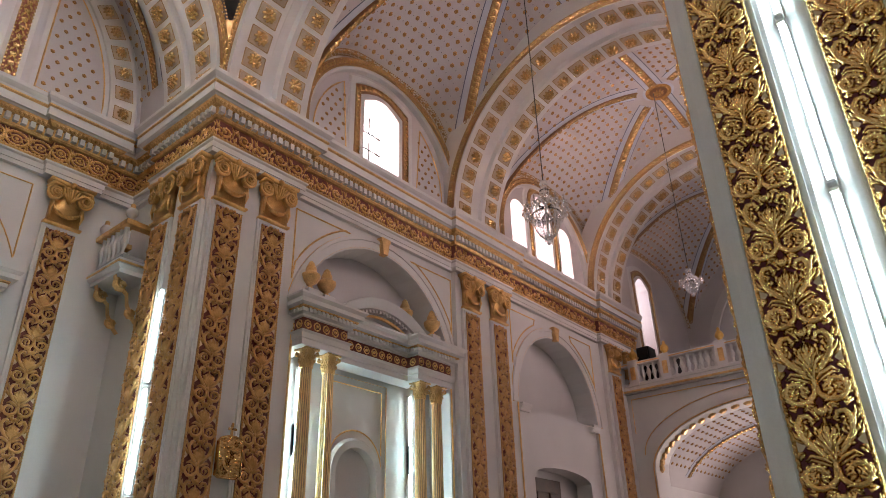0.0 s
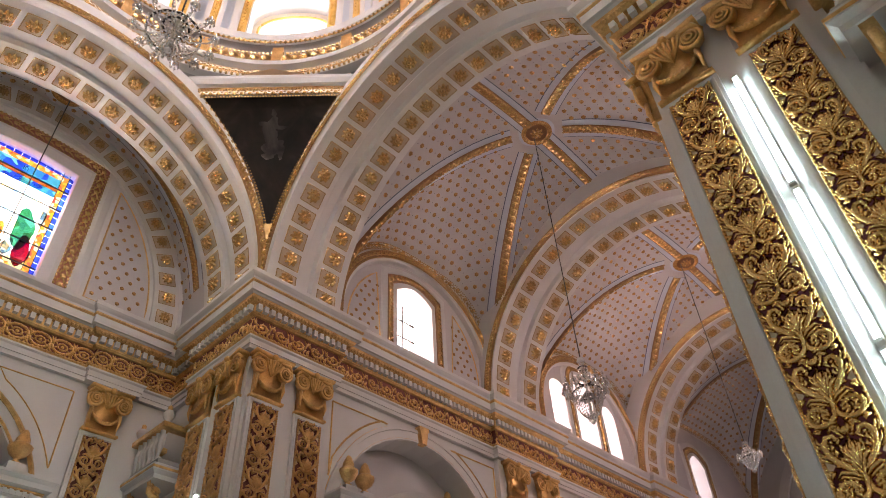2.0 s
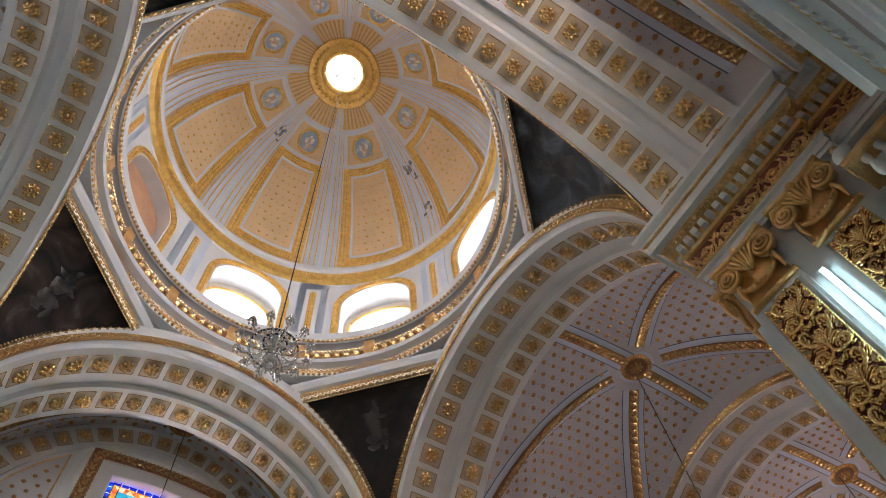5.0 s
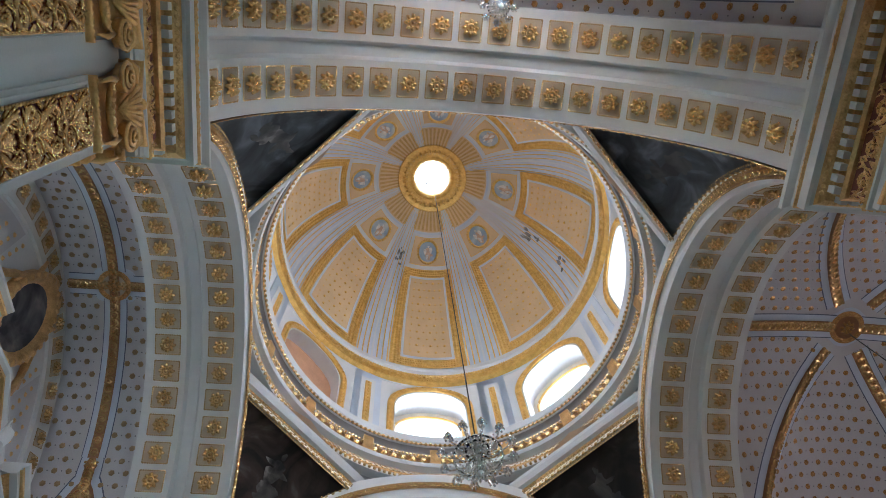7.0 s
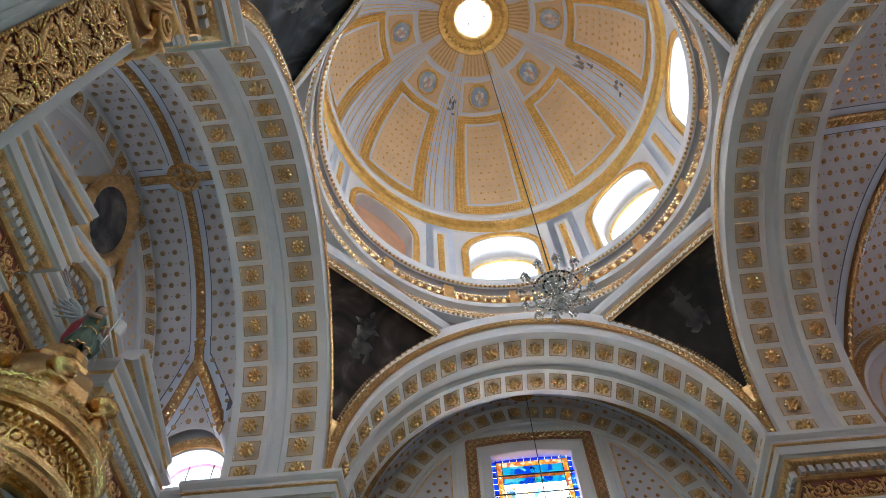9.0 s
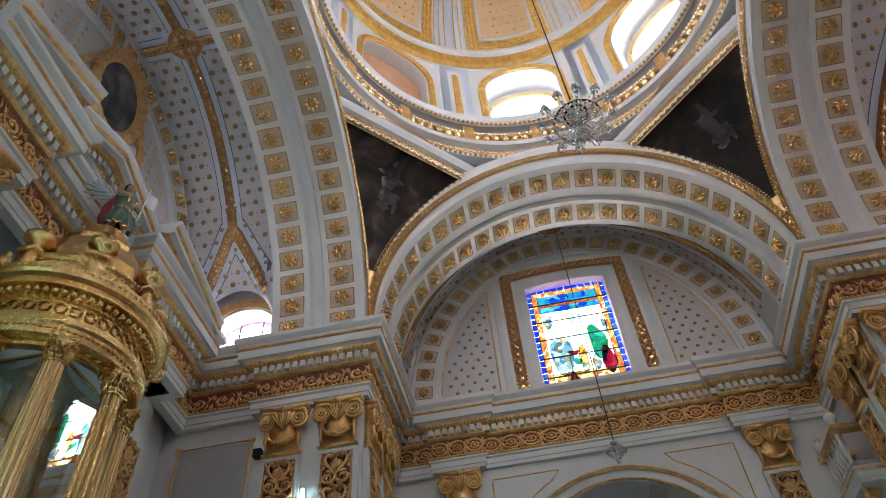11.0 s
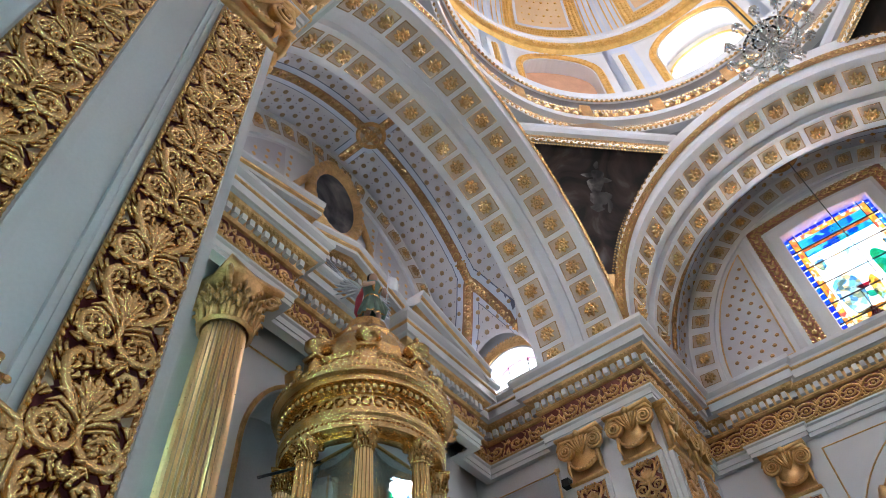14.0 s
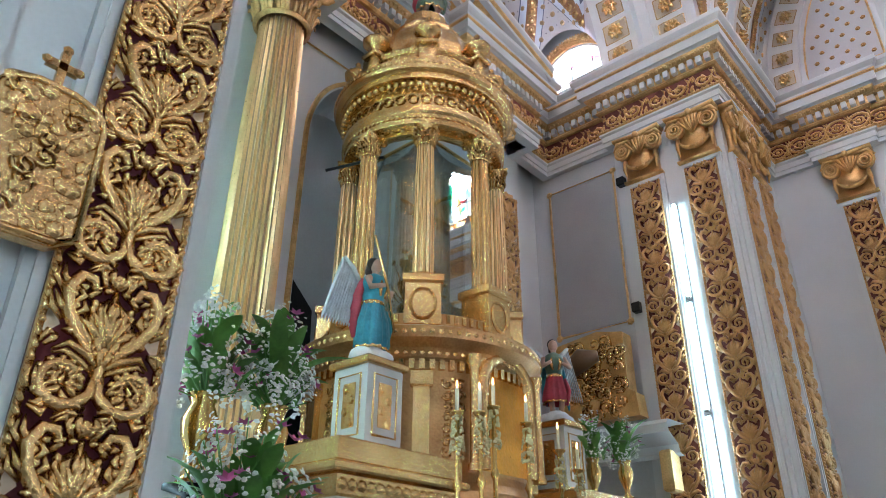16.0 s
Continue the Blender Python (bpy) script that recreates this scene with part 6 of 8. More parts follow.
# broken pediment over the entablature
ped = empty("pediment", None, "white and gold broken pediment with dentils above the altar", "pediment")
for s in (-1, 1):
    for xf, y0, z0, y1, z1, nm in ((-5.2, 2.42, 7.74, 0.92, 8.14, "raking_cornice"), (-5.5, 0.98, 8.12, 0.0, 8.50, "raking_cornice")):
        for m, pr, sub in ((WHITE, [(0.22, 0.205), (0.3, 0.21), (0.3, 0.285), (0.3, 0.31), (0.33, 0.32), (0.36, 0.36), (0.36, 0.40), (-0.3, 0.42)], nm), (GOLD2, [(-0.3, -0.06), (0.03, -0.06), (0.06, -0.045), (0.085, 0.0), (0.085, 0.035), (0.05, 0.05)], "gilt_moulding"), (GOLD2, [(-0.1, 0.05), (0.05, 0.05), (0.05, 0.16), (0.10, 0.162), (0.15, 0.175), (0.19, 0.20), (0.22, 0.205)], "gilt_moulding"), (GOLD2, [(0.302, 0.262), (0.335, 0.275), (0.335, 0.308), (0.302, 0.318)], "gilt_moulding")):
            MB().loft([[(xf + d, s * yy, zz + z) for d, z in pr] for yy, zz in ((y0, z0), (y1, z1))], False, False).ob(sub, m, ped)
            if m is WHITE:
                MB().add([(xf + d, s * y1, z1 + z) for d, z in pr], [tuple(range(len(pr)))]).ob("return", WHITE, ped)
        k = int(math.hypot(y0 - y1, z0 - z1) / 0.1)
        dn = MB()
        for i in range(k):
            t = (i + 0.5) / k
            yy, zz = s * (y0 + (y1 - y0) * t), z0 + (z1 - z0) * t
            dn.box(xf + 0.05, yy - 0.032, zz + 0.068, xf + 0.14, yy + 0.032, zz + 0.150)
        dn.ob("dentil_row", WHITE, ped)["kind"] = "stuff"
        A, B = Vector((xf + 0.083, s * y0, z0 + 0.012)), Vector((xf + 0.083, s * y1, z1 + 0.012))
        lf = garland(MB(), [A, B], (1, 0, -0.4), 0.07, 0.07)
        garland(lf, [A + Vector((0.075, 0, 0.17)), B + Vector((0.075, 0, 0.17))], (1, 0, -1), 0.06, 0.06)
        lf.ob("leaf_moulding", GOLD2, ped)["kind"] = "stuff"
    tym = MB()
    tym.add([(-5.22, s * 2.4, 8.08), (-5.22, s * 0.93, 8.08), (-5.22, s * 0.93, 8.2), (-5.75, s * 0.93, 8.2), (-5.75, s * 0.93, 8.08)], [(0, 1, 2), (1, 2, 3, 4)])
    tym.add([(-5.5, s * 0.95, 8.08), (-5.5, 0, 8.08), (-5.5, 0, 8.55), (-5.5, s * 0.95, 8.15)], [(0, 1, 2, 3)])
    tym.ob("tympanum", WHITE, ped)
    tg = MB().tube([(-5.49, s * 0.8, 8.12), (-5.49, 0, 8.12), (-5.49, 0, 8.4), (-5.49, s * 0.8, 8.14)], 0.012, 4)
    tg.ob("gilt_line", GOLD2, ped)
    for y, z in ((2.15, 8.22),):
        sc = MB()
        sc.tube([(-5.1, s * (y + px), z + pz + 0.1) for px, pz in spiral(0, 0, 0.14, 0.02, 0, 1.6, 14)], [0.045] * 8 + [0.03] * 7, 6)
        sc.tube([(-5.1, s * (y + 0.14 + 0.05 * k), z + 0.06 - 0.035 * k) for k in range(7)], [0.045, 0.05, 0.05, 0.04, 0.04, 0.03, 0.015], 6)
        sc.ob("gilt_scroll", GOLD2, ped, True)

# ---- tabernacle ----
tab = empty("tabernacle", T(-4.97, 0, 0), "round gilded tabernacle with fluted columns and glass", "tabernacle")
tab.scale = (1.05, 1.05, 1.0)
GT = GOLD
base = MB().lathe([(0.90, 1.6), (0.90, 2.28), (0.86, 2.34), (0.84, 2.4), (0.84, 3.16), (0.87, 3.18), (0.90, 3.24), (0.96, 3.30), (0.97, 3.38), (0.9, 3.41), (0.80, 3.43), (0.78, 3.47), (0.78, 3.55)], 64)
base.ob("base", mat("copper_gilt", (0.60, 0.33, 0.14), 0.32, 0.85, 6, 0.2, 60, 0.4, tint=(0.36, 0.18, 0.07)), tab)
for i in range(8):
    a = radians(45 * i)
    q = RZ(45 * i)
    pd = MB(q)
    pd.bevel(0.56, -0.13, 3.43, 0.82, 0.13, 3.80, 0.02)
    pd.bevel(0.54, -0.15, 3.78, 0.84, 0.15, 3.86, 0.015)
    pd.tube([(0.825, 0.09 * math.cos(t), 3.61 + 0.12 * math.sin(t)) for t in [6.2832 * j / 16 for j in range(17)]], 0.012, 4)
    pd.ob("column_pedestal", GT, tab)
    c = fluted(0.082, 1.22, 14)
    c.ob("column_shaft", [GILT_WHITE if i % 2 else GT, GILT], tab).matrix_local = q @ T(0.66, 0, 3.90)
    round_capital(0.075, 0.22).ob("column_capital", GT, tab, True).matrix_local = q @ T(0.66, 0, 5.12)
    MB().lathe([(0.12, 0), (0.12, 0.02), (0.1, 0.03), (0.085, 0.06)], 16).ob("column_base", GT, tab).matrix_local = q @ T(0.66, 0, 3.85)
ent2 = MB().lathe([(0.50, 5.34), (0.72, 5.34), (0.73, 5.44), (0.75, 5.46), (0.75, 5.52), (0.70, 5.54), (0.70, 5.70), (0.72, 5.70), (0.72, 5.78), (0.79, 5.79), (0.79, 5.85), (0.83, 5.87), (0.84, 5.9), (0.84, 5.96), (0.78, 6.0), (0.66, 6.02), (0.64, 6.05), (0.64, 6.22), (0.67, 6.25), (0.62, 6.29), (0.5, 6.31)], 64)
ent2.ob("entablature", GT, tab)
orn = MB()
for i in range(40):
    t = 6.2832 * i / 40
    c, s = math.cos(t), math.sin(t)
    orn.tube([(0.71 * math.cos(t + 0.055 * math.cos(k)), 0.71 * math.sin(t + 0.055 * math.cos(k)), 5.62 + 0.05 * math.sin(k)) for k in [6.2832 * j / 8 for j in range(9)]], 0.012, 4)
    orn.stud((0.655 * c, 0.655 * s, 6.14), (c, s, 0), 0.04)
    orn.stud((0.62 * c, 0.62 * s, 5.338), (0, 0, -1), 0.03)
for i in range(72):
    t = 6.2832 * i / 72
    orn.m = RZ(math.degrees(t))
    orn.box(0.72, -0.018, 5.725, 0.775, 0.018, 5.775)
orn.m = Matrix()
for i in range(96):
    t = 6.2832 * i / 96
    c, s = math.cos(t), math.sin(t)
    orn.stud((0.842 * c, 0.842 * s, 5.93), (c, s, 0), 0.022)
    orn.stud((0.735 * c, 0.735 * s, 5.41), (c, s, 0), 0.02)
    orn.stud((0.672 * c, 0.672 * s, 6.24), (c, s, 0), 0.018)
    orn.stud((0.965 * c, 0.965 * s, 3.34), (c, s, 0), 0.022)
    orn.stud((0.885 * c, 0.885 * s, 3.21), (c, s, 0), 0.02)
orn.ob("cornice_ornament", GT, tab, True)["kind"] = "stuff"
MB().lathe([(0.62, 5.335), (0.62, 5.30), (0.55, 5.30), (0.55, 5.34)], 48).ob("inner_ring", GT, tab)
dm2 = MB().lathe([(0.56, 6.28), (0.58, 6.36), (0.55, 6.52), (0.48, 6.70), (0.40, 6.82), (0.38, 6.84), (0.38, 6.90), (0.30, 6.98), (0.24, 7.08), (0.22, 7.20), (0.001, 7.22)], 32, wob=lambda j: 1.0 if j % 2 else 0.965)
dm2.ob("small_dome", GT, tab)
for i in range(8):
    q = RZ(45 * i)
    u = MB(q @ T(0.66, 0, 0))
    u.bevel(-0.075, -0.075, 5.98, 0.075, 0.075, 6.27, 0.012)
    u.bevel(-0.09, -0.09, 6.25, 0.09, 0.09, 6.3, 0.01)
    u.lathe([(0.03, 6.3), (0.055, 6.32), (0.03, 6.36), (0.085, 6.39), (0.12, 6.43), (0.125, 6.46), (0.10, 6.475), (0.07, 6.50), (0.045, 6.55), (0.02, 6.58), (0.03, 6.61), (0.001, 6.65)], 18, wob=lambda j: 1 + 0.05 * (j % 2))
    u.ob("urn", GT, tab, True)
case = bpy.data.materials.new("reflecting_case_glass")
case.use_nodes = True
_t = case.node_tree
_t.nodes.clear()
_o, _tr, _gl, _mx = (_t.nodes.new("ShaderNode" + v) for v in ("OutputMaterial", "BsdfTransparent", "BsdfGlossy", "MixShader"))
_tr.inputs[0].default_value, _gl.inputs["Roughness"].default_value, _mx.inputs[0].default_value = (0.86, 0.93, 0.93, 1), 0.01, 0.42
_t.links.new(_tr.outputs[0], _mx.inputs[1])
_t.links.new(_gl.outputs[0], _mx.inputs[2])
_t.links.new(_mx.outputs[0], _o.inputs[0])
CA = 0.44
for i in range(4):
    q = RZ(90 * i)
    MB(q).box(CA - 0.004, -CA + 0.02, 3.62, CA + 0.004, CA - 0.02, 5.3).ob("glass_pane", case, tab, label="reflecting glass pane").visible_shadow = False
    fr = MB(q)
    fr.box(CA - 0.015, CA - 0.03, 3.56, CA + 0.015, CA, 5.34)
    fr.box(CA - 0.015, -CA, 3.56, CA + 0.015, -CA + 0.03, 5.34)
    fr.box(CA - 0.015, -CA, 3.56, CA + 0.015, CA, 3.63)
    fr.box(CA - 0.015, -CA, 5.27, CA + 0.015, CA, 5.34)
    fr.ob("pane_frame", GT, tab)
    st = MB(q)
    for j in range(4):
        st.bevel(0.40 + 0.06 * (3 - j), -0.3, 3.43 + 0.05 * j, 0.46 + 0.06 * (3 - j), 0.3, 3.49 + 0.05 * j, 0.006)
    st.ob("stepped_sill", GT, tab)
# gilded monstrance and leafy candelabrum in the case
mon = MB(T(0.2, -0.12, 3.56))
mon.lathe([(0.10, 0), (0.10, 0.02), (0.05, 0.05), (0.02, 0.10), (0.035, 0.18), (0.015, 0.24), (0.02, 0.34)], 16)
for k in range(22):
    t = 6.2832 * k / 22
    ln = 0.20 if k % 2 else 0.15
    mon.tube([(0, 0.07 * math.cos(t), 0.48 + 0.07 * math.sin(t)), (0, ln * math.cos(t), 0.48 + ln * math.sin(t))], [0.014, 0.004], 4)
    mon.stud((0.01, ln * math.cos(t), 0.48 + ln * math.sin(t)), (1, 0, 0), 0.018)
mon.ob("monstrance", GT, tab, True, label="gilded monstrance with rays")
rc = random.Random(3)
can = MB(T(0.12, -0.30, 3.56))
can.lathe([(0.07, 0), (0.075, 0.02), (0.03, 0.06), (0.06, 0.14), (0.07, 0.22), (0.03, 0.27)], 14)
for k in range(46):
    a, r = rc.uniform(0, 6.28), rc.uniform(0.02, 0.13)
    z = rc.uniform(0.3, 0.72)
    can.tube([(0, 0, 0.26), (r * 0.6 * math.cos(a), r * 0.6 * math.sin(a), z * 0.85), (r * math.cos(a), r * math.sin(a), z)], [0.004, 0.004, 0.003], 3)
    can.stud((r * math.cos(a), r * math.sin(a), z), (math.cos(a), math.sin(a), 0.3), rc.uniform(0.018, 0.03))
can.ob("gilt_bouquet", GT, tab, True, label="gilded metal leaf bouquet in a vase")
CLOTH = mat("white_drapery", (0.75, 0.80, 0.82), 0.8, 0, 4, 0.06, 30, 0.1)
for cx, cy, dx, dy in ((-0.30, -0.40, 0.0, 0.34), (0.16, 0.40, 0.26, 0.0), (-0.38, 0.05, 0.0, 0.34), (-0.25, -0.38, 0.34, 0.0)):
    cu = MB()
    cu.grid(lambda a, b: (cx + dx * a + (0.03 * math.sin(a * 26) * (1 - 0.3 * b) if dx == 0 else 0), cy + dy * a + (0.03 * math.sin(a * 26) * (1 - 0.3 * b) if dy == 0 else 0), 3.6 + 1.5 * b), 28, 6)
    cu.ob("curtain", CLOTH, tab, True, label="pale hanging curtain")
MB().lathe([(0.001, 5.29), (0.56, 5.29)], 24).ob("inner_ceiling", BLUEGREY, tab)
MB().lathe([(0.001, 3.56), (0.6, 3.56)], 24).ob("inner_floor", WHITE, tab)
# carved dress of the base: dentils, a pearl line, panels with pilasters between them
dn = MB()
for i in range(80):
    dn.m = RZ(4.5 * i)
    dn.box(0.835, -0.018, 3.09, 0.885, 0.018, 3.16)
    dn.box(0.70, -0.014, 3.475, 0.795, 0.014, 3.54)
dn.ob("base_dentils", GT, tab)["kind"] = "stuff"
for i in range(12):
    a = 30 * i + 15
    if -20 < ((a + 180) % 360) - 180 < 20:
        continue
    pz = MB(RZ(a))
    pz.bevel(0.80, -0.055, 2.40, 0.885, 0.055, 3.08, 0.008)
    pz.bevel(0.80, -0.075, 2.96, 0.905, 0.075, 3.08, 0.012)
    pz.bevel(0.80, -0.07, 2.36, 0.90, 0.07, 2.48, 0.012)
    pz.ob("base_pilaster", GT, tab)
    rp = MB(RZ(a + 15))
    for k in range(7):
        for g in (-1, 1):
            rp.tube([(0.84, g * (0.045 + px), 2.52 + 0.08 * k + pz_) for px, pz_ in spiral(0, 0, 0.042, 0.008, 1.0 + k, 1.2 * g, 8)], [0.011] * 5 + [0.008] * 4, 4)
        rp.stud((0.845, 0, 2.55 + 0.08 * k), (1, 0, 0), 0.022)
    if not -20 < ((a + 195) % 360) - 180 < 20:
        rp.ob("base_relief", GT, tab, True)
# arched tabernacle door in the base; the niche's orange light is painted amber
dr = MB()
ap = arch_line(0, 0.24, 2.42, 2.98, 0.24, 0)
dr.loft([[(0.80 + dd, u * k, 2.42 + (z - 2.42) * k2) for u, z in ap] for k, k2, dd in ((0.98, 0.99, 0.02), (1.0, 1.0, 0.09), (1.22, 1.08, 0.10), (1.28, 1.1, 0.02))], False)
dr.ob("door_frame", GT, tab, True)
dd2 = MB().add([(0.845, u, z) for u, z in ap], [tuple(range(len(ap)))])
dd2.ob("door_panel", mat("amber_lit_gilt", (0.75, 0.32, 0.05), 0.3, 0.9, 8, 0.15, 60, 0.5), tab)
for s in (-1, 1):
    MB().lathe([(0.05, 2.4), (0.05, 2.44), (0.035, 2.46), (0.032, 3.1), (0.05, 3.14), (0.055, 3.2)], 12, (0.86, s * 0.36)).ob("small_column", GT, tab, True)

# stepped gilded plinths beside the tabernacle
for s in (-1, 1):
    pl = empty("altar_plinth", T(-4.3, s * 1.22, 0), "gilded stepped altar plinth with leaf mouldings", "plinth", "altar plinths")
    for z0, z1, e, m in ((0.9, 1.85, 0.46, WHITE), (1.85, 1.93, 0.5, GT), (1.93, 2.10, 0.46, WHITE), (2.10, 2.22, 0.48, GT), (2.22, 2.27, 0.54, GT), (2.27, 2.40, 0.50, GT)):
        MB().bevel(-e * 0.8, -e, z0, e * 0.8, e, z1, 0.012).ob("step", m, pl)
    lf = MB()
    for k in range(14):
        lf.stud((0.40, -0.44 + 0.068 * k, 2.02), (1, 0, 0), 0.04)
        lf.stud((0.385, -0.44 + 0.068 * k, 2.16), (1, 0, 0), 0.035)
    lf.ob("leaf_moulding", GT, pl, True)["kind"] = "stuff"
MB().box(-4.9, -3.0, 0, -3.4, 3.0, 0.9).ob("altar_step", WHITE, label="white raised platform of the altar", kind="structure")

SKIN = mat("painted_flesh", (0.55, 0.33, 0.24), 0.45)
HAIR = mat("dark_painted_hair", (0.03, 0.018, 0.012), 0.6)
TEAL = mat("teal_painted_robe", (0.03, 0.25, 0.34), 0.45, 0, 8, 0.2)
GREENP = mat("green_painted_tunic", (0.11, 0.17, 0.12), 0.45, 0, 8, 0.2)
REDP = mat("red_painted_cloak", (0.48, 0.05, 0.08), 0.5, 0, 8, 0.2)
CLOUD = mat("white_painted_cloud", (0.72, 0.72, 0.74), 0.6, 0, 6, 0.06)
WING = mat("pale_painted_wing", (0.58, 0.62, 0.66), 0.5, 0, 14, 0.15, 80, 0.4)


def statue(place, h, rz, label, robe, cloak, spear=False, banner=False, spread=0.35, name="angel_statue", torso=None):
    """One mesh: cloud, legs, tunic, cloak, arms, head, wings, all scaled to height h."""
    mb = MB(Matrix.Scale(h, 4))
    mb.slot = 5
    for x, y, z, r in ((0, 0, 0.06, 0.15), (0.1, 0.03, 0.05, 0.1), (-0.1, 0.02, 0.06, 0.11), (0.02, -0.1, 0.05, 0.1), (0, 0.1, 0.08, 0.1)):
        mb.ball((x, y, z), r, 10, 6, 0.7)
    mb.slot = 0
    mb.tube([(0.04, -0.05, 0.14), (0.05, -0.08, 0.27), (0.04, -0.02, 0.42)], [0.028, 0.034, 0.045], 8)
    mb.tube([(-0.04, 0.0, 0.14), (-0.05, 0.02, 0.27), (-0.03, 0.0, 0.42)], [0.028, 0.034, 0.045], 8)
    mb.slot = 2
    fold = lambda j: 1 + 0.13 * math.sin(j * 1.9) + 0.06 * math.sin(j * 0.8)
    low = 0.13 if spear else 0.24
    mb.lathe([(0.125, low), (0.14, low + 0.05), (0.125, 0.38), (0.10, 0.47), (0.085, 0.54)], 40, wob=fold)
    mb.tube([(0.10, -0.06, 0.50), (0.13, -0.09, 0.36), (0.10, -0.10, 0.20)], [0.03, 0.045, 0.02], 7, 0.6)
    mb.slot = 6
    mb.lathe([(0.088, 0.525), (0.096, 0.54), (0.088, 0.56)], 20)
    mb.lathe([(0.13, low - 0.004), (0.136, low + 0.008), (0.132, low + 0.02)], 40, wob=fold)
    for s in (-1, 1):
        mb.tube([(s * 0.03, -0.085, 0.60), (s * 0.055, -0.10, 0.68), (s * 0.03, -0.085, 0.76)], [0.012, 0.022, 0.012], 6)
    mb.slot = 7
    mb.lathe([(0.085, 0.54), (0.095, 0.62), (0.115, 0.72), (0.10, 0.78), (0.04, 0.82)], 16)
    mb.slot = 3
    mb.tube([(0.08, 0.06, 0.76), (0.12, 0.10, 0.6), (0.15, 0.12, 0.4), (0.17, 0.12, 0.2)], [0.03, 0.06, 0.06, 0.02], 8, 0.5)
    mb.tube([(-0.08, 0.06, 0.76), (-0.1, 0.11, 0.6), (-0.1, 0.13, 0.4), (-0.08, 0.12, 0.24)], [0.03, 0.06, 0.06, 0.02], 8, 0.5)
    mb.slot = 0
    mb.tube([(0.11, -0.01, 0.75), (0.16, -0.07, 0.64), (0.07, -0.14, 0.66)], [0.034, 0.028, 0.02], 7)
    mb.tube([(-0.11, -0.01, 0.75), (-0.16, -0.06, 0.64), (-0.06, -0.14, 0.68)], [0.034, 0.028, 0.02], 7)
    mb.tube([(0, 0, 0.8), (0, -0.01, 0.86)], 0.03, 7)
    mb.ball((0, -0.015, 0.905), 0.055, 12, 8, 1.2)
    mb.slot = 1
    mb.ball((0, 0.014, 0.925), 0.060, 12, 8, 1.1)
    mb.tube([(0, 0.04, 0.90), (0, 0.055, 0.85), (0, 0.05, 0.81)], [0.045, 0.04, 0.015], 8)
    mb.slot = 4
    lift = 1.0 if banner else 0.35
    for s in (-1, 1):
        root = Vector((s * 0.05, 0.09, 0.70))
        wrist = root + (Vector((s * (0.10 + 0.16 * spread), 0.10, 0.10 + 0.10 * lift)) if banner else Vector((s * 0.16, 0.10, 0.24)))
        mb.tube([tuple(root), tuple(root.lerp(wrist, 0.5) + Vector((0, 0, 0.03))), tuple(wrist)], [0.03, 0.04, 0.03], 6, 0.6)
        for row, (cnt, ln, wd) in enumerate(((11, 0.46, 0.022), (9, 0.26, 0.024), (7, 0.14, 0.024))):
            for k in range(cnt):
                g = k / (cnt - 1)
                b = root.lerp(wrist, 0.15 + 0.85 * g)
                ang = radians(-35 + 95 * g)
                d = Vector((s * math.cos(ang) * (0.25 + spread), 0.35, math.sin(ang))).normalized()
                l = ln * (0.65 + 0.35 * g)
                if not banner:
                    d = Vector((s * (0.10 + 0.16 * g), 0.12, -1)).normalized()
                    l = ln * (0.9 + 0.5 * g)
                mb.tube([tuple(b), tuple(b + d * l * 0.5), tuple(b + d * l * 0.9), tuple(b + d * l)], [wd * 0.8, wd, wd * 0.8, 0.004], 5, 0.3)
    mb.slot = 6
    if spear:
        mb.tube([(0.1, -0.16, 0.3), (-0.02, -0.15, 0.66), (-0.2, -0.1, 1.1)], [0.012, 0.014, 0.012], 6)
    if banner:
        mb.slot = 5
        mb.tube([(0.12, -0.12, 0.45), (0.2, -0.05, 1.12)], 0.008, 5)
        mb.tube([(0.13, -0.05, 1.09), (0.33, -0.05, 1.05)], 0.006, 4)
        mb.grid(lambda a, b: (0.19 + 0.16 * a + 0.01 * math.sin(b * 6), -0.06 + 0.02 * math.sin(a * 7), 1.08 - 0.22 * b - 0.05 * a), 6, 6)
    o = mb.ob(name, [SKIN, HAIR, robe, cloak, WING, CLOUD, GOLD, torso or robe], None, True, label, "statue")
    o.matrix_world = T(*place) @ RZ(rz)
    return o


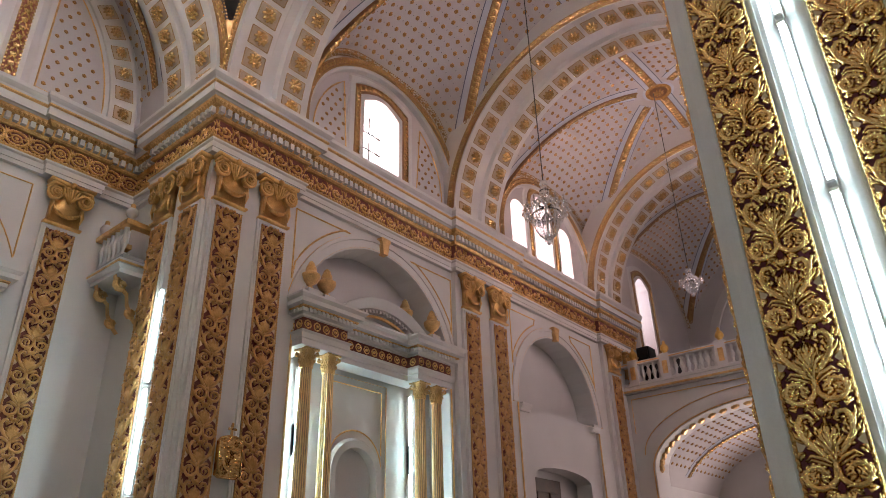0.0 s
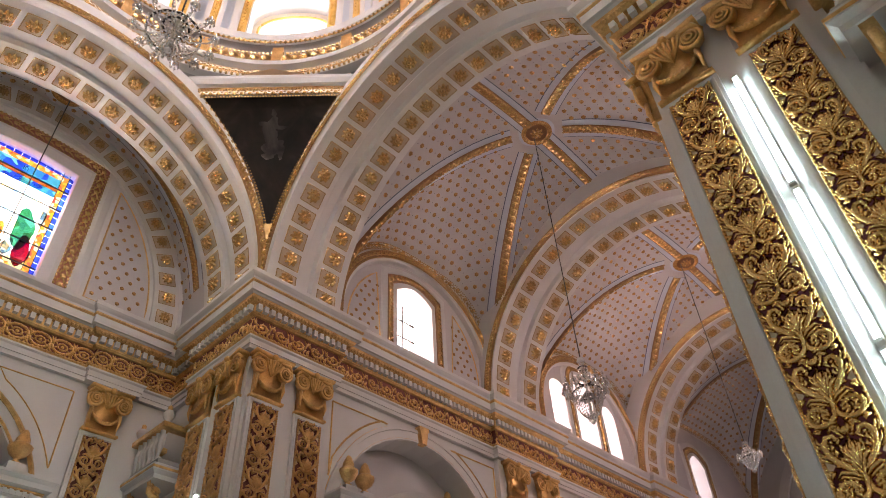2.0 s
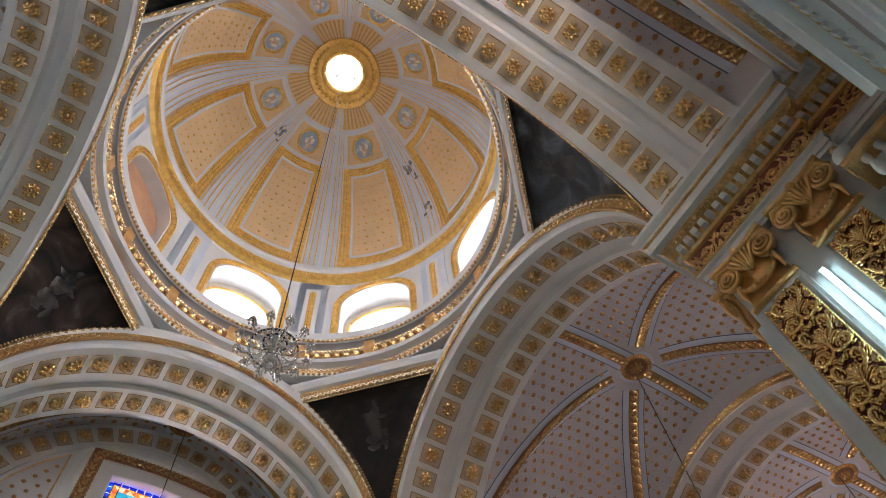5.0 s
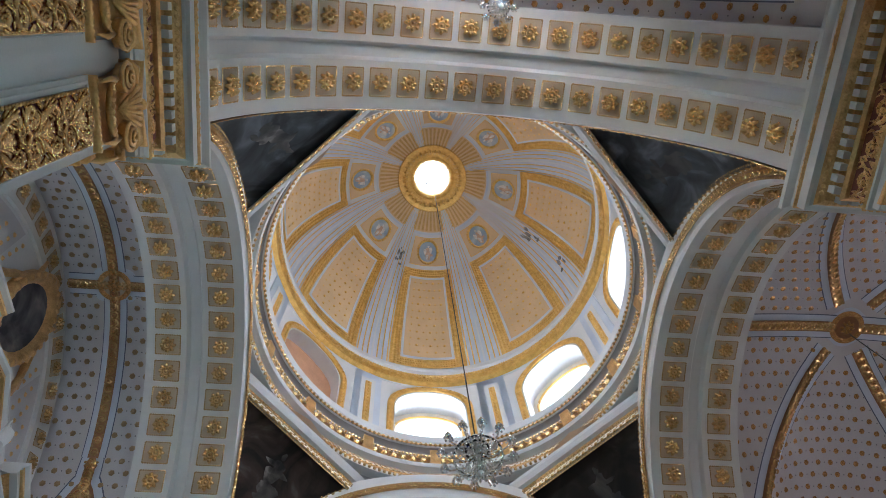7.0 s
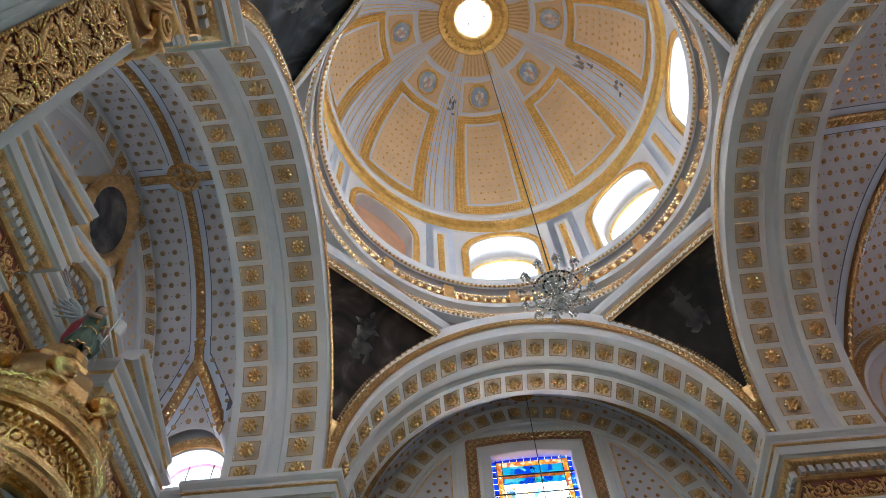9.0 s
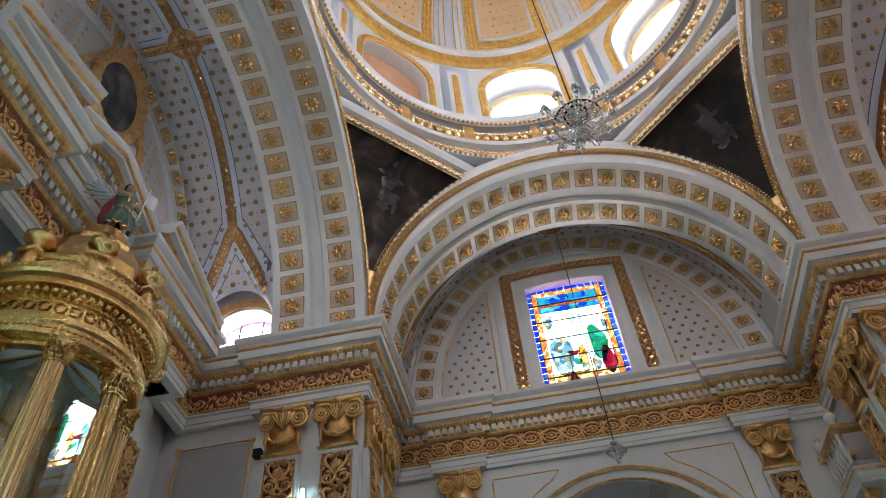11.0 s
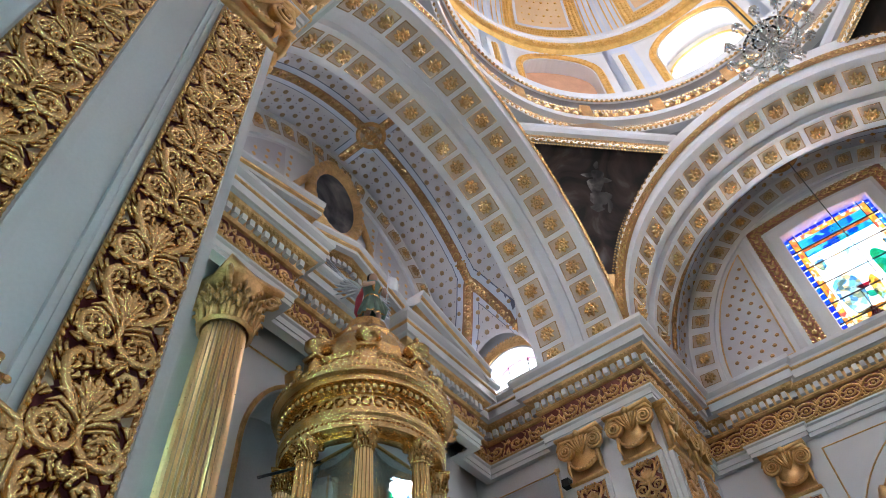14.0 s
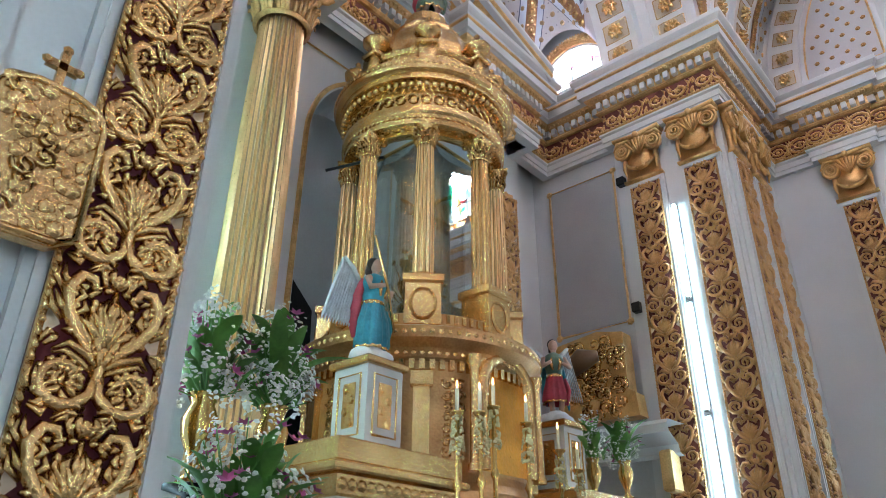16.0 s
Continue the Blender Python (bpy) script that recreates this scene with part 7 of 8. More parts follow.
statue((-4.95, 0.04, 7.16), 1.02, 78, "winged angel statue with banner on the gilded dome", GREENP, REDP, banner=True, spread=0.6)
for s, rb, ck, sp in ((-1, TEAL, REDP, True), (1, REDP, TEAL, False)):
    pe = empty("statue_pedestal", T(-4.35, s * 1.12, 2.40), "white pedestal with gilded relief panels", "pedestal", "statue pedestals")
    MB().bevel(-0.19, -0.19, 0, 0.19, 0.19, 0.06, 0.01).ob("plinth", GT, pe)
    MB().bevel(-0.155, -0.155, 0.06, 0.155, 0.155, 0.56, 0.008).ob("body", WHITE, pe)
    MB().bevel(-0.185, -0.185, 0.56, 0.185, 0.185, 0.61, 0.01).ob("top", GT, pe)
    rl = MB()
    for q in (0, -90):
        rl.m = RZ(q)
        rl.tube([(0.16, -0.1, 0.12), (0.16, 0.1, 0.12), (0.16, 0.1, 0.5), (0.16, -0.1, 0.5), (0.16, -0.1, 0.12)], 0.01, 4)
        rl.box(0.15, -0.055, 0.17, 0.162, 0.055, 0.45)
        for k in range(4):
            rl.stud((0.162, 0.03 * (-1) ** k, 0.2 + 0.07 * k), (1, 0, 0), 0.03)
    rl.ob("relief_panel", GT, pe)
    statue((-4.35, s * 1.12, 3.0), 0.8, 108 if s < 0 else 45, "painted angel statue with folded wings on a white cloud", rb, ck, sp, spread=0.4, torso=None if s < 0 else GREENP)

# ---- side altars ----
def side_altar(m, label, statue_in=True):
    a = empty("side_altar", m, label, "altar", "side altars")
    path = [(1.56, 0.6), (1.56, -0.2), (0.74, -0.2), (0.74, 0.02), (-0.74, 0.02), (-0.74, -0.2), (-1.56, -0.2), (-1.56, 0.6)]
    for nm, mt, pr in (
        ("architrave", WHITE, [(-0.3, 4.72), (0.0, 4.72), (0.0, 4.80), (0.02, 4.81), (0.02, 4.88), (0.05, 4.91), (0, 4.92)]),
        ("frieze", REDFAR, [(-0.01, 4.92), (-0.01, 5.10)]),
        ("dentil_band", WHITE, [(0, 5.10), (0.03, 5.10), (0.03, 5.13), (0.08, 5.15), (0.08, 5.20), (0.05, 5.21)]),
        ("gilt_bead", GOLD2, [(0.05, 5.205), (0.1, 5.21), (0.1, 5.23), (0.05, 5.235)]),
        ("cornice", WHITE, [(0.05, 5.235), (0.16, 5.25), (0.16, 5.31), (0.2, 5.35), (0.2, 5.38), (-0.5, 5.40)]),
    ):
        sweep(MB(), path, pr).ob(nm, mt, a)
    fz, dn = MB(), MB()
    for x, y, d, n, w in along(path, 0.17, 0.0):
        fz.m = T(x + n.x * 0.0, y + n.y * 0.0, 5.01) @ RZ(math.degrees(math.atan2(d.y, d.x))) @ Matrix.Rotation(radians(90), 4, "X")
        fz.tube([(0.055 * math.cos(t), 0.055 * math.sin(t), -0.0) for t in [6.2832 * j / 8 for j in range(9)]], 0.012, 4)
        fz.ball((0, 0, 0), 0.026, 6, 4)
    for x, y, d, n, w in along(path, 0.075, 0.0):
        dn.m = T(x + n.x * 0.06, y + n.y * 0.06, 5.175) @ RZ(math.degrees(math.atan2(d.y, d.x)))
        dn.box(-0.02, -0.04, -0.03, 0.02, 0.04, 0.03)
    fz.ob("frieze_carving", FRIEZEGOLD, a)["kind"] = "stuff"
    dn.ob("dentil_row", WHITE, a)["kind"] = "stuff"
    # segmental pediment
    pd = MB()
    arc = lambda r, zc=4.35: [(r * math.sin(t), zc + r * math.cos(t)) for t in [radians(v) for v in np.linspace(-47, 47, 25)]]
    pd.loft([[(x, y, z) for x, z in arc(r)] for r, y in ((1.18, 0.3), (1.18, -0.08), (1.26, -0.1), (1.27, -0.2), (1.37, -0.24), (1.42, -0.26), (1.43, 0.5))], False)
    pd.ob("pediment", WHITE, a)
    gp = MB()
    gp.loft([[(x, y, z) for x, z in arc(r)] for r, y in ((1.17, -0.05), (1.155, -0.11), (1.19, -0.12), (1.2, -0.09))], False)
    gp.tube([(x * 0.78, -0.02, 5.42 + (z - 5.2) * 0.62) for x, z in arc(1.1)], 0.018, 4)
    gp.ob("gilt_arch_line", GOLD2, a)
    dd = MB()
    for t in [radians(v) for v in np.linspace(-44, 44, 27)]:
        dd.m = T(1.235 * math.sin(t), -0.12, 4.35 + 1.235 * math.cos(t)) @ Matrix.Rotation(t, 4, "Y")
        dd.box(-0.02, -0.05, -0.022, 0.02, 0.05, 0.022)
    dd.ob("dentil_row", WHITE, a)["kind"] = "stuff"
    MB().add([(x, 0.06, z) for x, z in arc(1.2)], [tuple(range(25))]).ob("tympanum", WHITE, a)
    bk = MB()
    holed(bk, -1.5, 1.5, 0, 5.4, [(0, 0.40, 1.6, 3.25, 0.40)], 0.3, lambda u, d, z: (u, 0.38 + d, z))
    bk.ob("back_panel", WHITE, a)
    MB().box(-0.5, 0.66, 1.5, 0.5, 0.7, 3.8).ob("niche_back", BLUEGREY, a)
    ln = MB()
    fr = MB()
    fr.loft([[(u, 0.38 - q, z) for u, z in arch_line(0, 0.40, 1.6, 3.25, 0.40, off)] for off, q in ((0.0, 0), (0.0, 0.05), (0.1, 0.06), (0.14, 0.02), (0.14, 0))], False)
    fr.ob("niche_frame", WHITE, a)
    ln.tube([(u, 0.36, z) for u, z in arch_line(0, 0.40, 1.6, 3.25, 0.40, 0.02)], 0.014, 4)
    ln.tube([(u, 0.37, z) for u, z in ((-0.52, 3.75), (-0.52, 4.55), (0.52, 4.55), (0.52, 3.6))] , 0.013, 4)
    ln.tube([(u, 0.37, z) for u, z in arch_line(0, 0.52, 3.3, 3.4, 0.5, 0.0, legs=False)], 0.013, 4)
    ln.tube([(u, 0.37, z) for u, z in ((-0.62, 1.5), (-0.62, 4.66), (0.62, 4.66), (0.62, 1.5))], 0.011, 4)
    ln.ob("gilt_line", GOLD2, a)
    for x in (-1.34, -0.95, 0.95, 1.34):
        r, z0, z1 = 0.088, 1.3, 4.72
        sh = fluted(r, z1 - z0 - 0.3, 16)
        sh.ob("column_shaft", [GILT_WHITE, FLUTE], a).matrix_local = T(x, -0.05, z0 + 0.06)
        round_capital(r * 0.95, 0.27).ob("column_capital", GOLD2, a, True).matrix_local = T(x, -0.05, z1 - 0.27)
        MB().lathe([(0.13, 0), (0.13, 0.03), (0.1, 0.05), (0.09, 0.08)], 16).ob("column_base", GOLD2, a).matrix_local = T(x, -0.05, z0)
    MB().bevel(-1.6, -0.3, 0, 1.6, 0.5, 1.3, 0.02).ob("altar_table", WHITE, a)
    for x, y, z in ((-1.34, -0.02, 5.4), (-0.98, 0.05, 5.42), (1.30, -0.02, 5.4), (0.98, 0.3, 5.6)):
        u = MB(T(x, y, z))
        u.bevel(-0.1, -0.1, 0, 0.1, 0.1, 0.2, 0.012)
        u.ob("urn_block", WHITE, a)
        u = MB(T(x, y, z + 0.2))
        u.lathe([(0.06, 0), (0.065, 0.02), (0.03, 0.05), (0.035, 0.07), (0.10, 0.12), (0.135, 0.19), (0.14, 0.23), (0.11, 0.25), (0.085, 0.28), (0.08, 0.33), (0.06, 0.37), (0.05, 0.41), (0.02, 0.45), (0.001, 0.46)], 16, wob=lambda j: 1 + 0.05 * (j % 2))
        u.ob("urn", GOLD2, a, True, label="gilded urn finial")
    return a


ROBE = mat("pale_painted_robe", (0.55, 0.50, 0.44), 0.6)
ALTARS = ((T(6.18, 3.12, 0), "white and gold side altar with fluted columns in a recess", 0), (T(0, 5.15, 0), "white and gold transept altar with fluted columns", 0), (T(0, -5.12, 0) @ RZ(180), "white and gold transept altar with fluted columns", 180))
for m, lab, rz in ALTARS:
    side_altar(m, lab)
    o = statue((0, 0, 0), 1.25, 0, "dark-haired saint statue in a pale robe inside a niche", ROBE, REDP, spread=0.02, name="saint_statue")
    o.matrix_world = m @ T(0, 0.5, 1.62)
    for x in (-1.16, 1.10, -1.44):
        p = m @ Vector((x, 0.33, 0))
        tube_row(p.x, p.y, rz, [1.35, 2.6, 3.85 - 0.45], "white fluorescent tube behind the altar columns")

# ---- chandeliers ----
crystal = bpy.data.materials.new("cut_crystal")
crystal.use_nodes = True
_b = crystal.node_tree.nodes["Principled BSDF"]
_b.inputs["Base Color"].default_value = (0.9, 0.92, 0.95, 1)
_b.inputs["Roughness"].default_value, _b.inputs["Transmission Weight"].default_value, _b.inputs["IOR"].default_value = 0.08, 0.35, 1.6


SILVER = mat("tarnished_silver", (0.45, 0.44, 0.42), 0.3, 0.9, 9, 0.2)


def drop(mb, p, r, h):
    x, y, z = p
    mb.add([(x, y, z + h), (x + r, y, z), (x, y + r, z), (x - r, y, z), (x, y - r, z), (x, y, z - h * 0.8)], [(0, 1, 2), (0, 2, 3), (0, 3, 4), (0, 4, 1), (5, 2, 1), (5, 3, 2), (5, 4, 3), (5, 1, 4)])


CUT = mat("cut_crystal", (0.92, 0.95, 0.98), 0.1, 0.85, 9, 0.05, 60, 0.0)


def chandelier(x, y, z, w, h, top, arms, label):
    """Hangs from top; z is the middle of the body, w its width, h its height."""
    c = empty("chandelier", T(x, y, z), label, "chandelier", "crystal chandeliers")
    MB().tube([(0, 0, h * 0.5), (0, 0, top - z)], 0.009, 5).ob("chain", BLACK, c)
    R0 = w / 2
    MB().tube([(0, 0, -h * 0.42), (0, 0, h * 0.5)], 0.02, 8).ob("stem", SILVER, c)
    rngs = MB()
    for r, zz in ((R0 * 0.62, -h * 0.06), (R0 * 0.3, h * 0.12), (R0 * 0.2, h * 0.32)):
        rngs.tube([(r * math.cos(t), r * math.sin(t), zz) for t in [6.2832 * j / 24 for j in range(25)]], 0.011, 5)
    rngs.ob("ring", BLACK, c)
    rnd = random.Random(int(x * 10) + 3)
    dr = MB()
    for k in range(arms):
        a = 6.2832 * k / arms
        cs, sn = math.cos(a), math.sin(a)
        ar = MB()
        ar.tube([(cs * r, sn * r, zz) for r, zz in ((R0 * 0.08, -h * 0.05), (R0 * 0.4, -h * 0.2), (R0 * 0.8, -h * 0.12), (R0 * 0.93, h * 0.02))], 0.009, 5)
        ar.lathe([(0.012, h * 0.02), (0.035, h * 0.03), (0.04, h * 0.05), (0.012, h * 0.055), (0.011, h * 0.15), (0.001, h * 0.16)], 8, (cs * R0 * 0.93, sn * R0 * 0.93))
        ar.ob("arm", CUT, c, True)
        for j in range(6):
            b = 6.2832 * j / 6
            drop(dr, (cs * R0 * 0.93 + 0.04 * math.cos(b), sn * R0 * 0.93 + 0.04 * math.sin(b), -h * 0.02), 0.015, 0.045)
        for j in range(7):
            f = j / 6
            drop(dr, (cs * R0 * (0.2 + 0.7 * f), sn * R0 * (0.2 + 0.7 * f), h * (0.3 * (1 - f) ** 1.5) - h * 0.05 * math.sin(3.14 * f)), 0.014, 0.026)
    # a bowl of bead strings below the ring, a crown of drops above it
    rb = R0 * 0.62
    for j in range(22):
        t = 6.2832 * j / 22
        for i in range(12):
            e = i / 11 * 1.45
            drop(dr, (rb * math.cos(e) * math.cos(t), rb * math.cos(e) * math.sin(t), -h * 0.08 - h * 0.36 * math.sin(e)), 0.0135, 0.018)
    for r, zz, n in ((0.62, -0.07, 30), (0.34, 0.10, 18), (0.27, 0.20, 16), (0.20, 0.30, 12), (0.12, 0.40, 8), (0.16, -0.46, 8), (0.05, -0.5, 4)):
        for j in range(n):
            t = 6.2832 * (j + rnd.random() * 0.4) / n
            drop(dr, (R0 * r * math.cos(t), R0 * r * math.sin(t), h * zz + rnd.uniform(-0.01, 0.01)), 0.013, 0.05)
    dr.ob("crystal_fringe", CUT, c, label="hanging cut crystal drops")["kind"] = "stuff"
    MB().ball((0, 0, -h * 0.5), 0.035, 10, 6).ob("crystal_ball", crystal, c, True)
    MB().lathe([(0.02, h * 0.42), (0.06, h * 0.44), (0.05, h * 0.48), (0.02, h * 0.5)], 12).ob("crown", crystal, c, True)
    return c


chandelier(0.0, 0.0, 7.72, 0.80, 0.62, 21.0, 12, "crystal chandelier hanging on a long dark cable under the dome")
chandelier(6.43, 0.1, 6.40, 0.62, 0.98, 11.6, 12, "crystal chandelier hanging on a cable in the nave")
chandelier(11.7, 0.1, 7.05, 0.42, 0.55, 11.68, 8, "small crystal chandelier hanging deeper in the nave")
chandelier(0.06, 4.82, 6.72, 0.2, 0.3, 11.5, 6, "small crystal pendant hanging in the transept")
chandelier(0.05, -4.35, 10.25, 0.4, 0.5, 11.0, 8, "crystal chandelier high under the vault beside the arch")

# ---- balconies in the transepts ----
for sg in (1, -1):
    b = empty("balcony", T(3.15, sg * 4.82, -0.12), "small white balcony with balusters and gilded brackets", "balcony", "transept balconies")
    sweep(MB(), [(0.1, -0.40), (-0.42, -0.40), (-0.42, 0.40), (0.1, 0.40)], [(-0.4, 5.72), (0.0, 5.72), (0.0, 5.78), (0.05, 5.82), (0.05, 5.9), (0.02, 5.92), (-0.4, 5.93)]).ob("slab", WHITE, b)
    sweep(MB(), [(0.1, -0.40), (-0.42, -0.40), (-0.42, 0.40), (0.1, 0.40)], [(0.0, 5.83), (0.058, 5.84), (0.058, 5.87), (0.0, 5.88)]).ob("gilt_line", GOLD2, b)
    MB().box(-0.40, -0.38, 5.92, 0.0, 0.38, 6.0).ob("plinth", STONE, b)
    MB().bevel(-0.46, -0.44, 6.42, -0.3, 0.44, 6.5, 0.01).ob("rail", GOLD2, b)
    for s in (-1, 1):
        MB().bevel(-0.32, s * 0.36 - 0.07, 6.42, 0.0, s * 0.36 + 0.07, 6.5, 0.01).ob("rail", GOLD2, b)
        f = MB(T(-0.38, s * 0.36, 6.5)).lathe([(0.05, 0), (0.03, 0.04), (0.07, 0.08), (0.085, 0.13), (0.06, 0.18), (0.03, 0.2)], 14)
        f.ob("finial", WHITE, b, True)
        MB(T(-0.38, s * 0.36, 6.68)).lathe([(0.045, 0), (0.03, 0.04), (0.035, 0.07), (0.001, 0.1)], 10).ob("finial_cap", GOLD2, b, True)
        br = MB()
        br.loft([[(x, s * 0.26 - 0.05, z) if k == 0 else (x, s * 0.26 + 0.05, z) for k in (0, 1)] for x, z in ((-0.4, 5.72), (-0.36, 5.6), (-0.2, 5.5), (-0.17, 5.35), (-0.08, 5.2), (0, 5.12))], False)
        br.tube([(-0.3 + px, s * 0.26, 5.6 + pz) for px, pz in spiral(0, 0, 0.09, 0.02, 2, 1.4, 12)], 0.035, 6)
        br.tube([(-0.1 + px, s * 0.26, 5.25 + pz) for px, pz in spiral(0, 0, 0.07, 0.02, 2, 1.4, 12)], 0.03, 6)
        br.ob("bracket", GOLD2, b, True)
    bal = MB().lathe([(0.035, 0), (0.035, 0.03), (0.02, 0.06), (0.03, 0.12), (0.052, 0.2), (0.04, 0.28), (0.022, 0.34), (0.035, 0.38), (0.035, 0.42)], 12)
    me = bal.mesh("baluster", [WHITE], True)
    for k in range(6):
        o = new("baluster", me)
        o.parent = b
        o.matrix_local = T(-0.38, -0.30 + 0.12 * k, 6.0)

# ---- choir loft ----
lf = MB()
holed(lf, -3.15, 3.15, 0, 6.0, [(0, 2.62, 0.0, 4.15, 1.2)], 0.7, lambda u, d, z: (14.5 + d, u, z))
lfo = lf.ob("choir_loft_front", WHITE, label="white choir loft front with a wide arch", kind="structure")
MB().box(14.4, -3.15, 5.9, 19.6, 3.15, 6.05).ob("choir_loft_floor", WHITE, label="white choir loft floor slab", kind="structure")
g = MB()
g.tube([(14.48, u, z) for u, z in arch_line(0, 2.62, 3.0, 4.15, 1.2, 0.03)], 0.016, 4)
g.tube([(14.48, u, z) for u, z in ((-2.95, 5.0), (-2.95, 5.78), (2.95, 5.78), (2.95, 5.0))], 0.012, 4)
g.tube([(14.48, u, z) for u, z in arch_line(0, 2.8, 4.5, 4.5, 1.15, 0.0, legs=False)], 0.012, 4)
g.box(14.36, -3.1, 5.93, 14.40, 3.1, 5.97)
for i in range(28):
    t = math.pi * (i + 0.5) / 28
    g.stud((14.8, 2.61 * math.cos(t), 4.15 + 1.19 * math.sin(t)), (0, -math.cos(t), -math.sin(t)), 0.11)
g.ob("gilt_ornament", GOLD2, lfo)
un = lambda u, v: (u, v, 3.75 + 1.7 * math.sqrt(max(0, 1 - (v / 3.2) ** 2)))
o = vault("loft_vault", un, 15.2, 19.6, -3.15, 3.15, 8, 40)
studs(un, 15.3, 19.5, -3.0, 3.0, 0.26, o)
ribs(un, [[(15.25, v) for v in np.linspace(-3.0, 3.0, 30)], [(17.3, v) for v in np.linspace(-3.0, 3.0, 30)]], o)
bl = empty("choir_balustrade", None, "white balustrade with gilded ball finials on the choir loft", "balustrade")
MB().bevel(14.38, -3.05, 6.05, 14.62, 3.05, 6.13, 0.01).ob("plinth", WHITE, bl)
MB().bevel(14.37, -3.05, 6.55, 14.63, 3.05, 6.63, 0.012).ob("rail", WHITE, bl)
MB().box(14.362, -3.05, 6.575, 14.372, 3.05, 6.60).ob("gilt_line", GOLD2, bl)
BALM = MB().lathe([(0.045, 0), (0.045, 0.04), (0.025, 0.07), (0.04, 0.14), (0.06, 0.21), (0.04, 0.28), (0.028, 0.34), (0.045, 0.38), (0.045, 0.42)], 12).mesh("baluster", WHITE, True)
posts = [2.75, 1.95, 0.65, -0.65, -1.95, -2.75]
for y in posts:
    MB().bevel(14.36, y - 0.12, 6.05, 14.64, y + 0.12, 6.68, 0.012).ob("post", WHITE, bl)
    MB().box(14.352, y - 0.06, 6.2, 14.362, y + 0.06, 6.5).ob("post_panel", GOLD2, bl)
    MB(T(14.5, y, 6.68)).lathe([(0.07, 0), (0.04, 0.04), (0.09, 0.1), (0.1, 0.15), (0.07, 0.22), (0.03, 0.26), (0.04, 0.3), (0.001, 0.34)], 14).ob("finial", OCHRE, bl, True, label="gilded ball finial")
for ya, yb in zip(posts, posts[1:]):
    n = max(2, round((ya - yb - 0.24) / 0.16))
    for k in range(n):
        o = new("baluster", BALM)
        o.parent = bl
        o.matrix_local = T(14.5, yb + 0.12 + (ya - yb - 0.24) * (k + 0.5) / n, 6.13)
for y, x in ((2.75, 15.3), (2.55, 16.4)):
    sp = empty("loudspeaker", T(x, y, 6.05), "tall black loudspeaker box on the choir loft", "loudspeaker", "loudspeakers")
    MB().bevel(-0.2, -0.16, 0, 0.2, 0.16, 1.15, 0.015).ob("cabinet", BLACK, sp)
    MB().bevel(-0.22, -0.13, 0.05, -0.2, 0.13, 1.1, 0.005).ob("grille", BLACK, sp)
# end wall lunette over the loft
MB().loft([[(19.55 - d, (2.3 + w) * math.cos(t), 7.8 + (2.6 + w) * math.sin(t)) for w, d in ((0, 0), (0, 0.1), (0.25, 0.1), (0.25, 0))] for t in [math.pi * i / 32 for i in range(33)]], False).ob("end_wall_arch", WHITE, label="white arch moulding on the end wall", kind="structure")

# side door in the second bay
d = empty("side_door", T(11.0, 3.55, 0), "dark wooden side door under a deep white lintel", "door")
MB().box(-1.0, 0.0, 0, 0.9, 0.06, 3.75).ob("leaf", WOOD, d)
for x in (-0.9, -0.4, 0.0, 0.45):
    MB().bevel(x, -0.03, 0.3, x + 0.36, 0.01, 3.5, 0.015).ob("panel", WOOD, d)
lin = MB()
holed(lin, -1.5, 1.5, 0, 4.95, [(0, 1.05, 0, 3.7, 0.2)], 0.35, lambda u, dd, z: (11.0 + 0.5 + u, 3.2 + dd, z))
lin.ob("door_surround", WALL, label="thick white door surround in the recess", kind="structure")

# ---- chancel and pier furnishings ----
# gilded relief plaque with a cross
pq = empty("relief_plaque", T(-2.93, -3.70, 2.44) @ RZ(90), "gilded metal relief plaque with a small cross", "plaque")
out = [(-0.155, 0.03), (-0.10, 0.0), (0.10, 0.0), (0.155, 0.03), (0.155, 0.40), (0.12, 0.45), (0.05, 0.47), (-0.05, 0.47), (-0.12, 0.45), (-0.155, 0.40)]
pb = MB().loft([[(x * k, y, 0.235 + (z - 0.235) * k) for x, z in out] for k, y in ((1, 0.02), (1, -0.02), (0.94, -0.04))], True, True)
pb.ob("plate", GOLD, pq)
rnd = random.Random(5)
rl = MB()
for k in range(70):
    x, z = rnd.uniform(-0.13, 0.13), rnd.uniform(0.03, 0.44)
    rl.stud((x, -0.042, z), (0, -1, 0), rnd.uniform(0.010, 0.028))
for k in range(9):
    cx = rnd.uniform(-0.09, 0.09)
    rl.tube([(cx + px, -0.045, 0.06 + 0.045 * k + pz) for px, pz in spiral(0, 0, 0.035, 0.008, k, 1.2, 9)], 0.007, 4)
rl.tube([(x * 0.97, -0.04, 0.235 + (z - 0.235) * 0.97) for x, z in out + out[:1]], 0.012, 5)
rl.ob("relief", GOLD, pq, True)
cr = MB()
cr.box(-0.012, -0.03, 0.47, 0.012, -0.01, 0.60)
cr.box(-0.045, -0.03, 0.535, 0.045, -0.01, 0.56)
for x, z in ((-0.045, 0.547), (0.045, 0.547), (0, 0.605)):
    cr.stud((x, -0.03, z), (0, -1, 0), 0.017)
cr.ob("cross", GOLD, pq)
pq2 = copy_thing(pq, T(4.05 - 0.36, 2.92, 2.9))

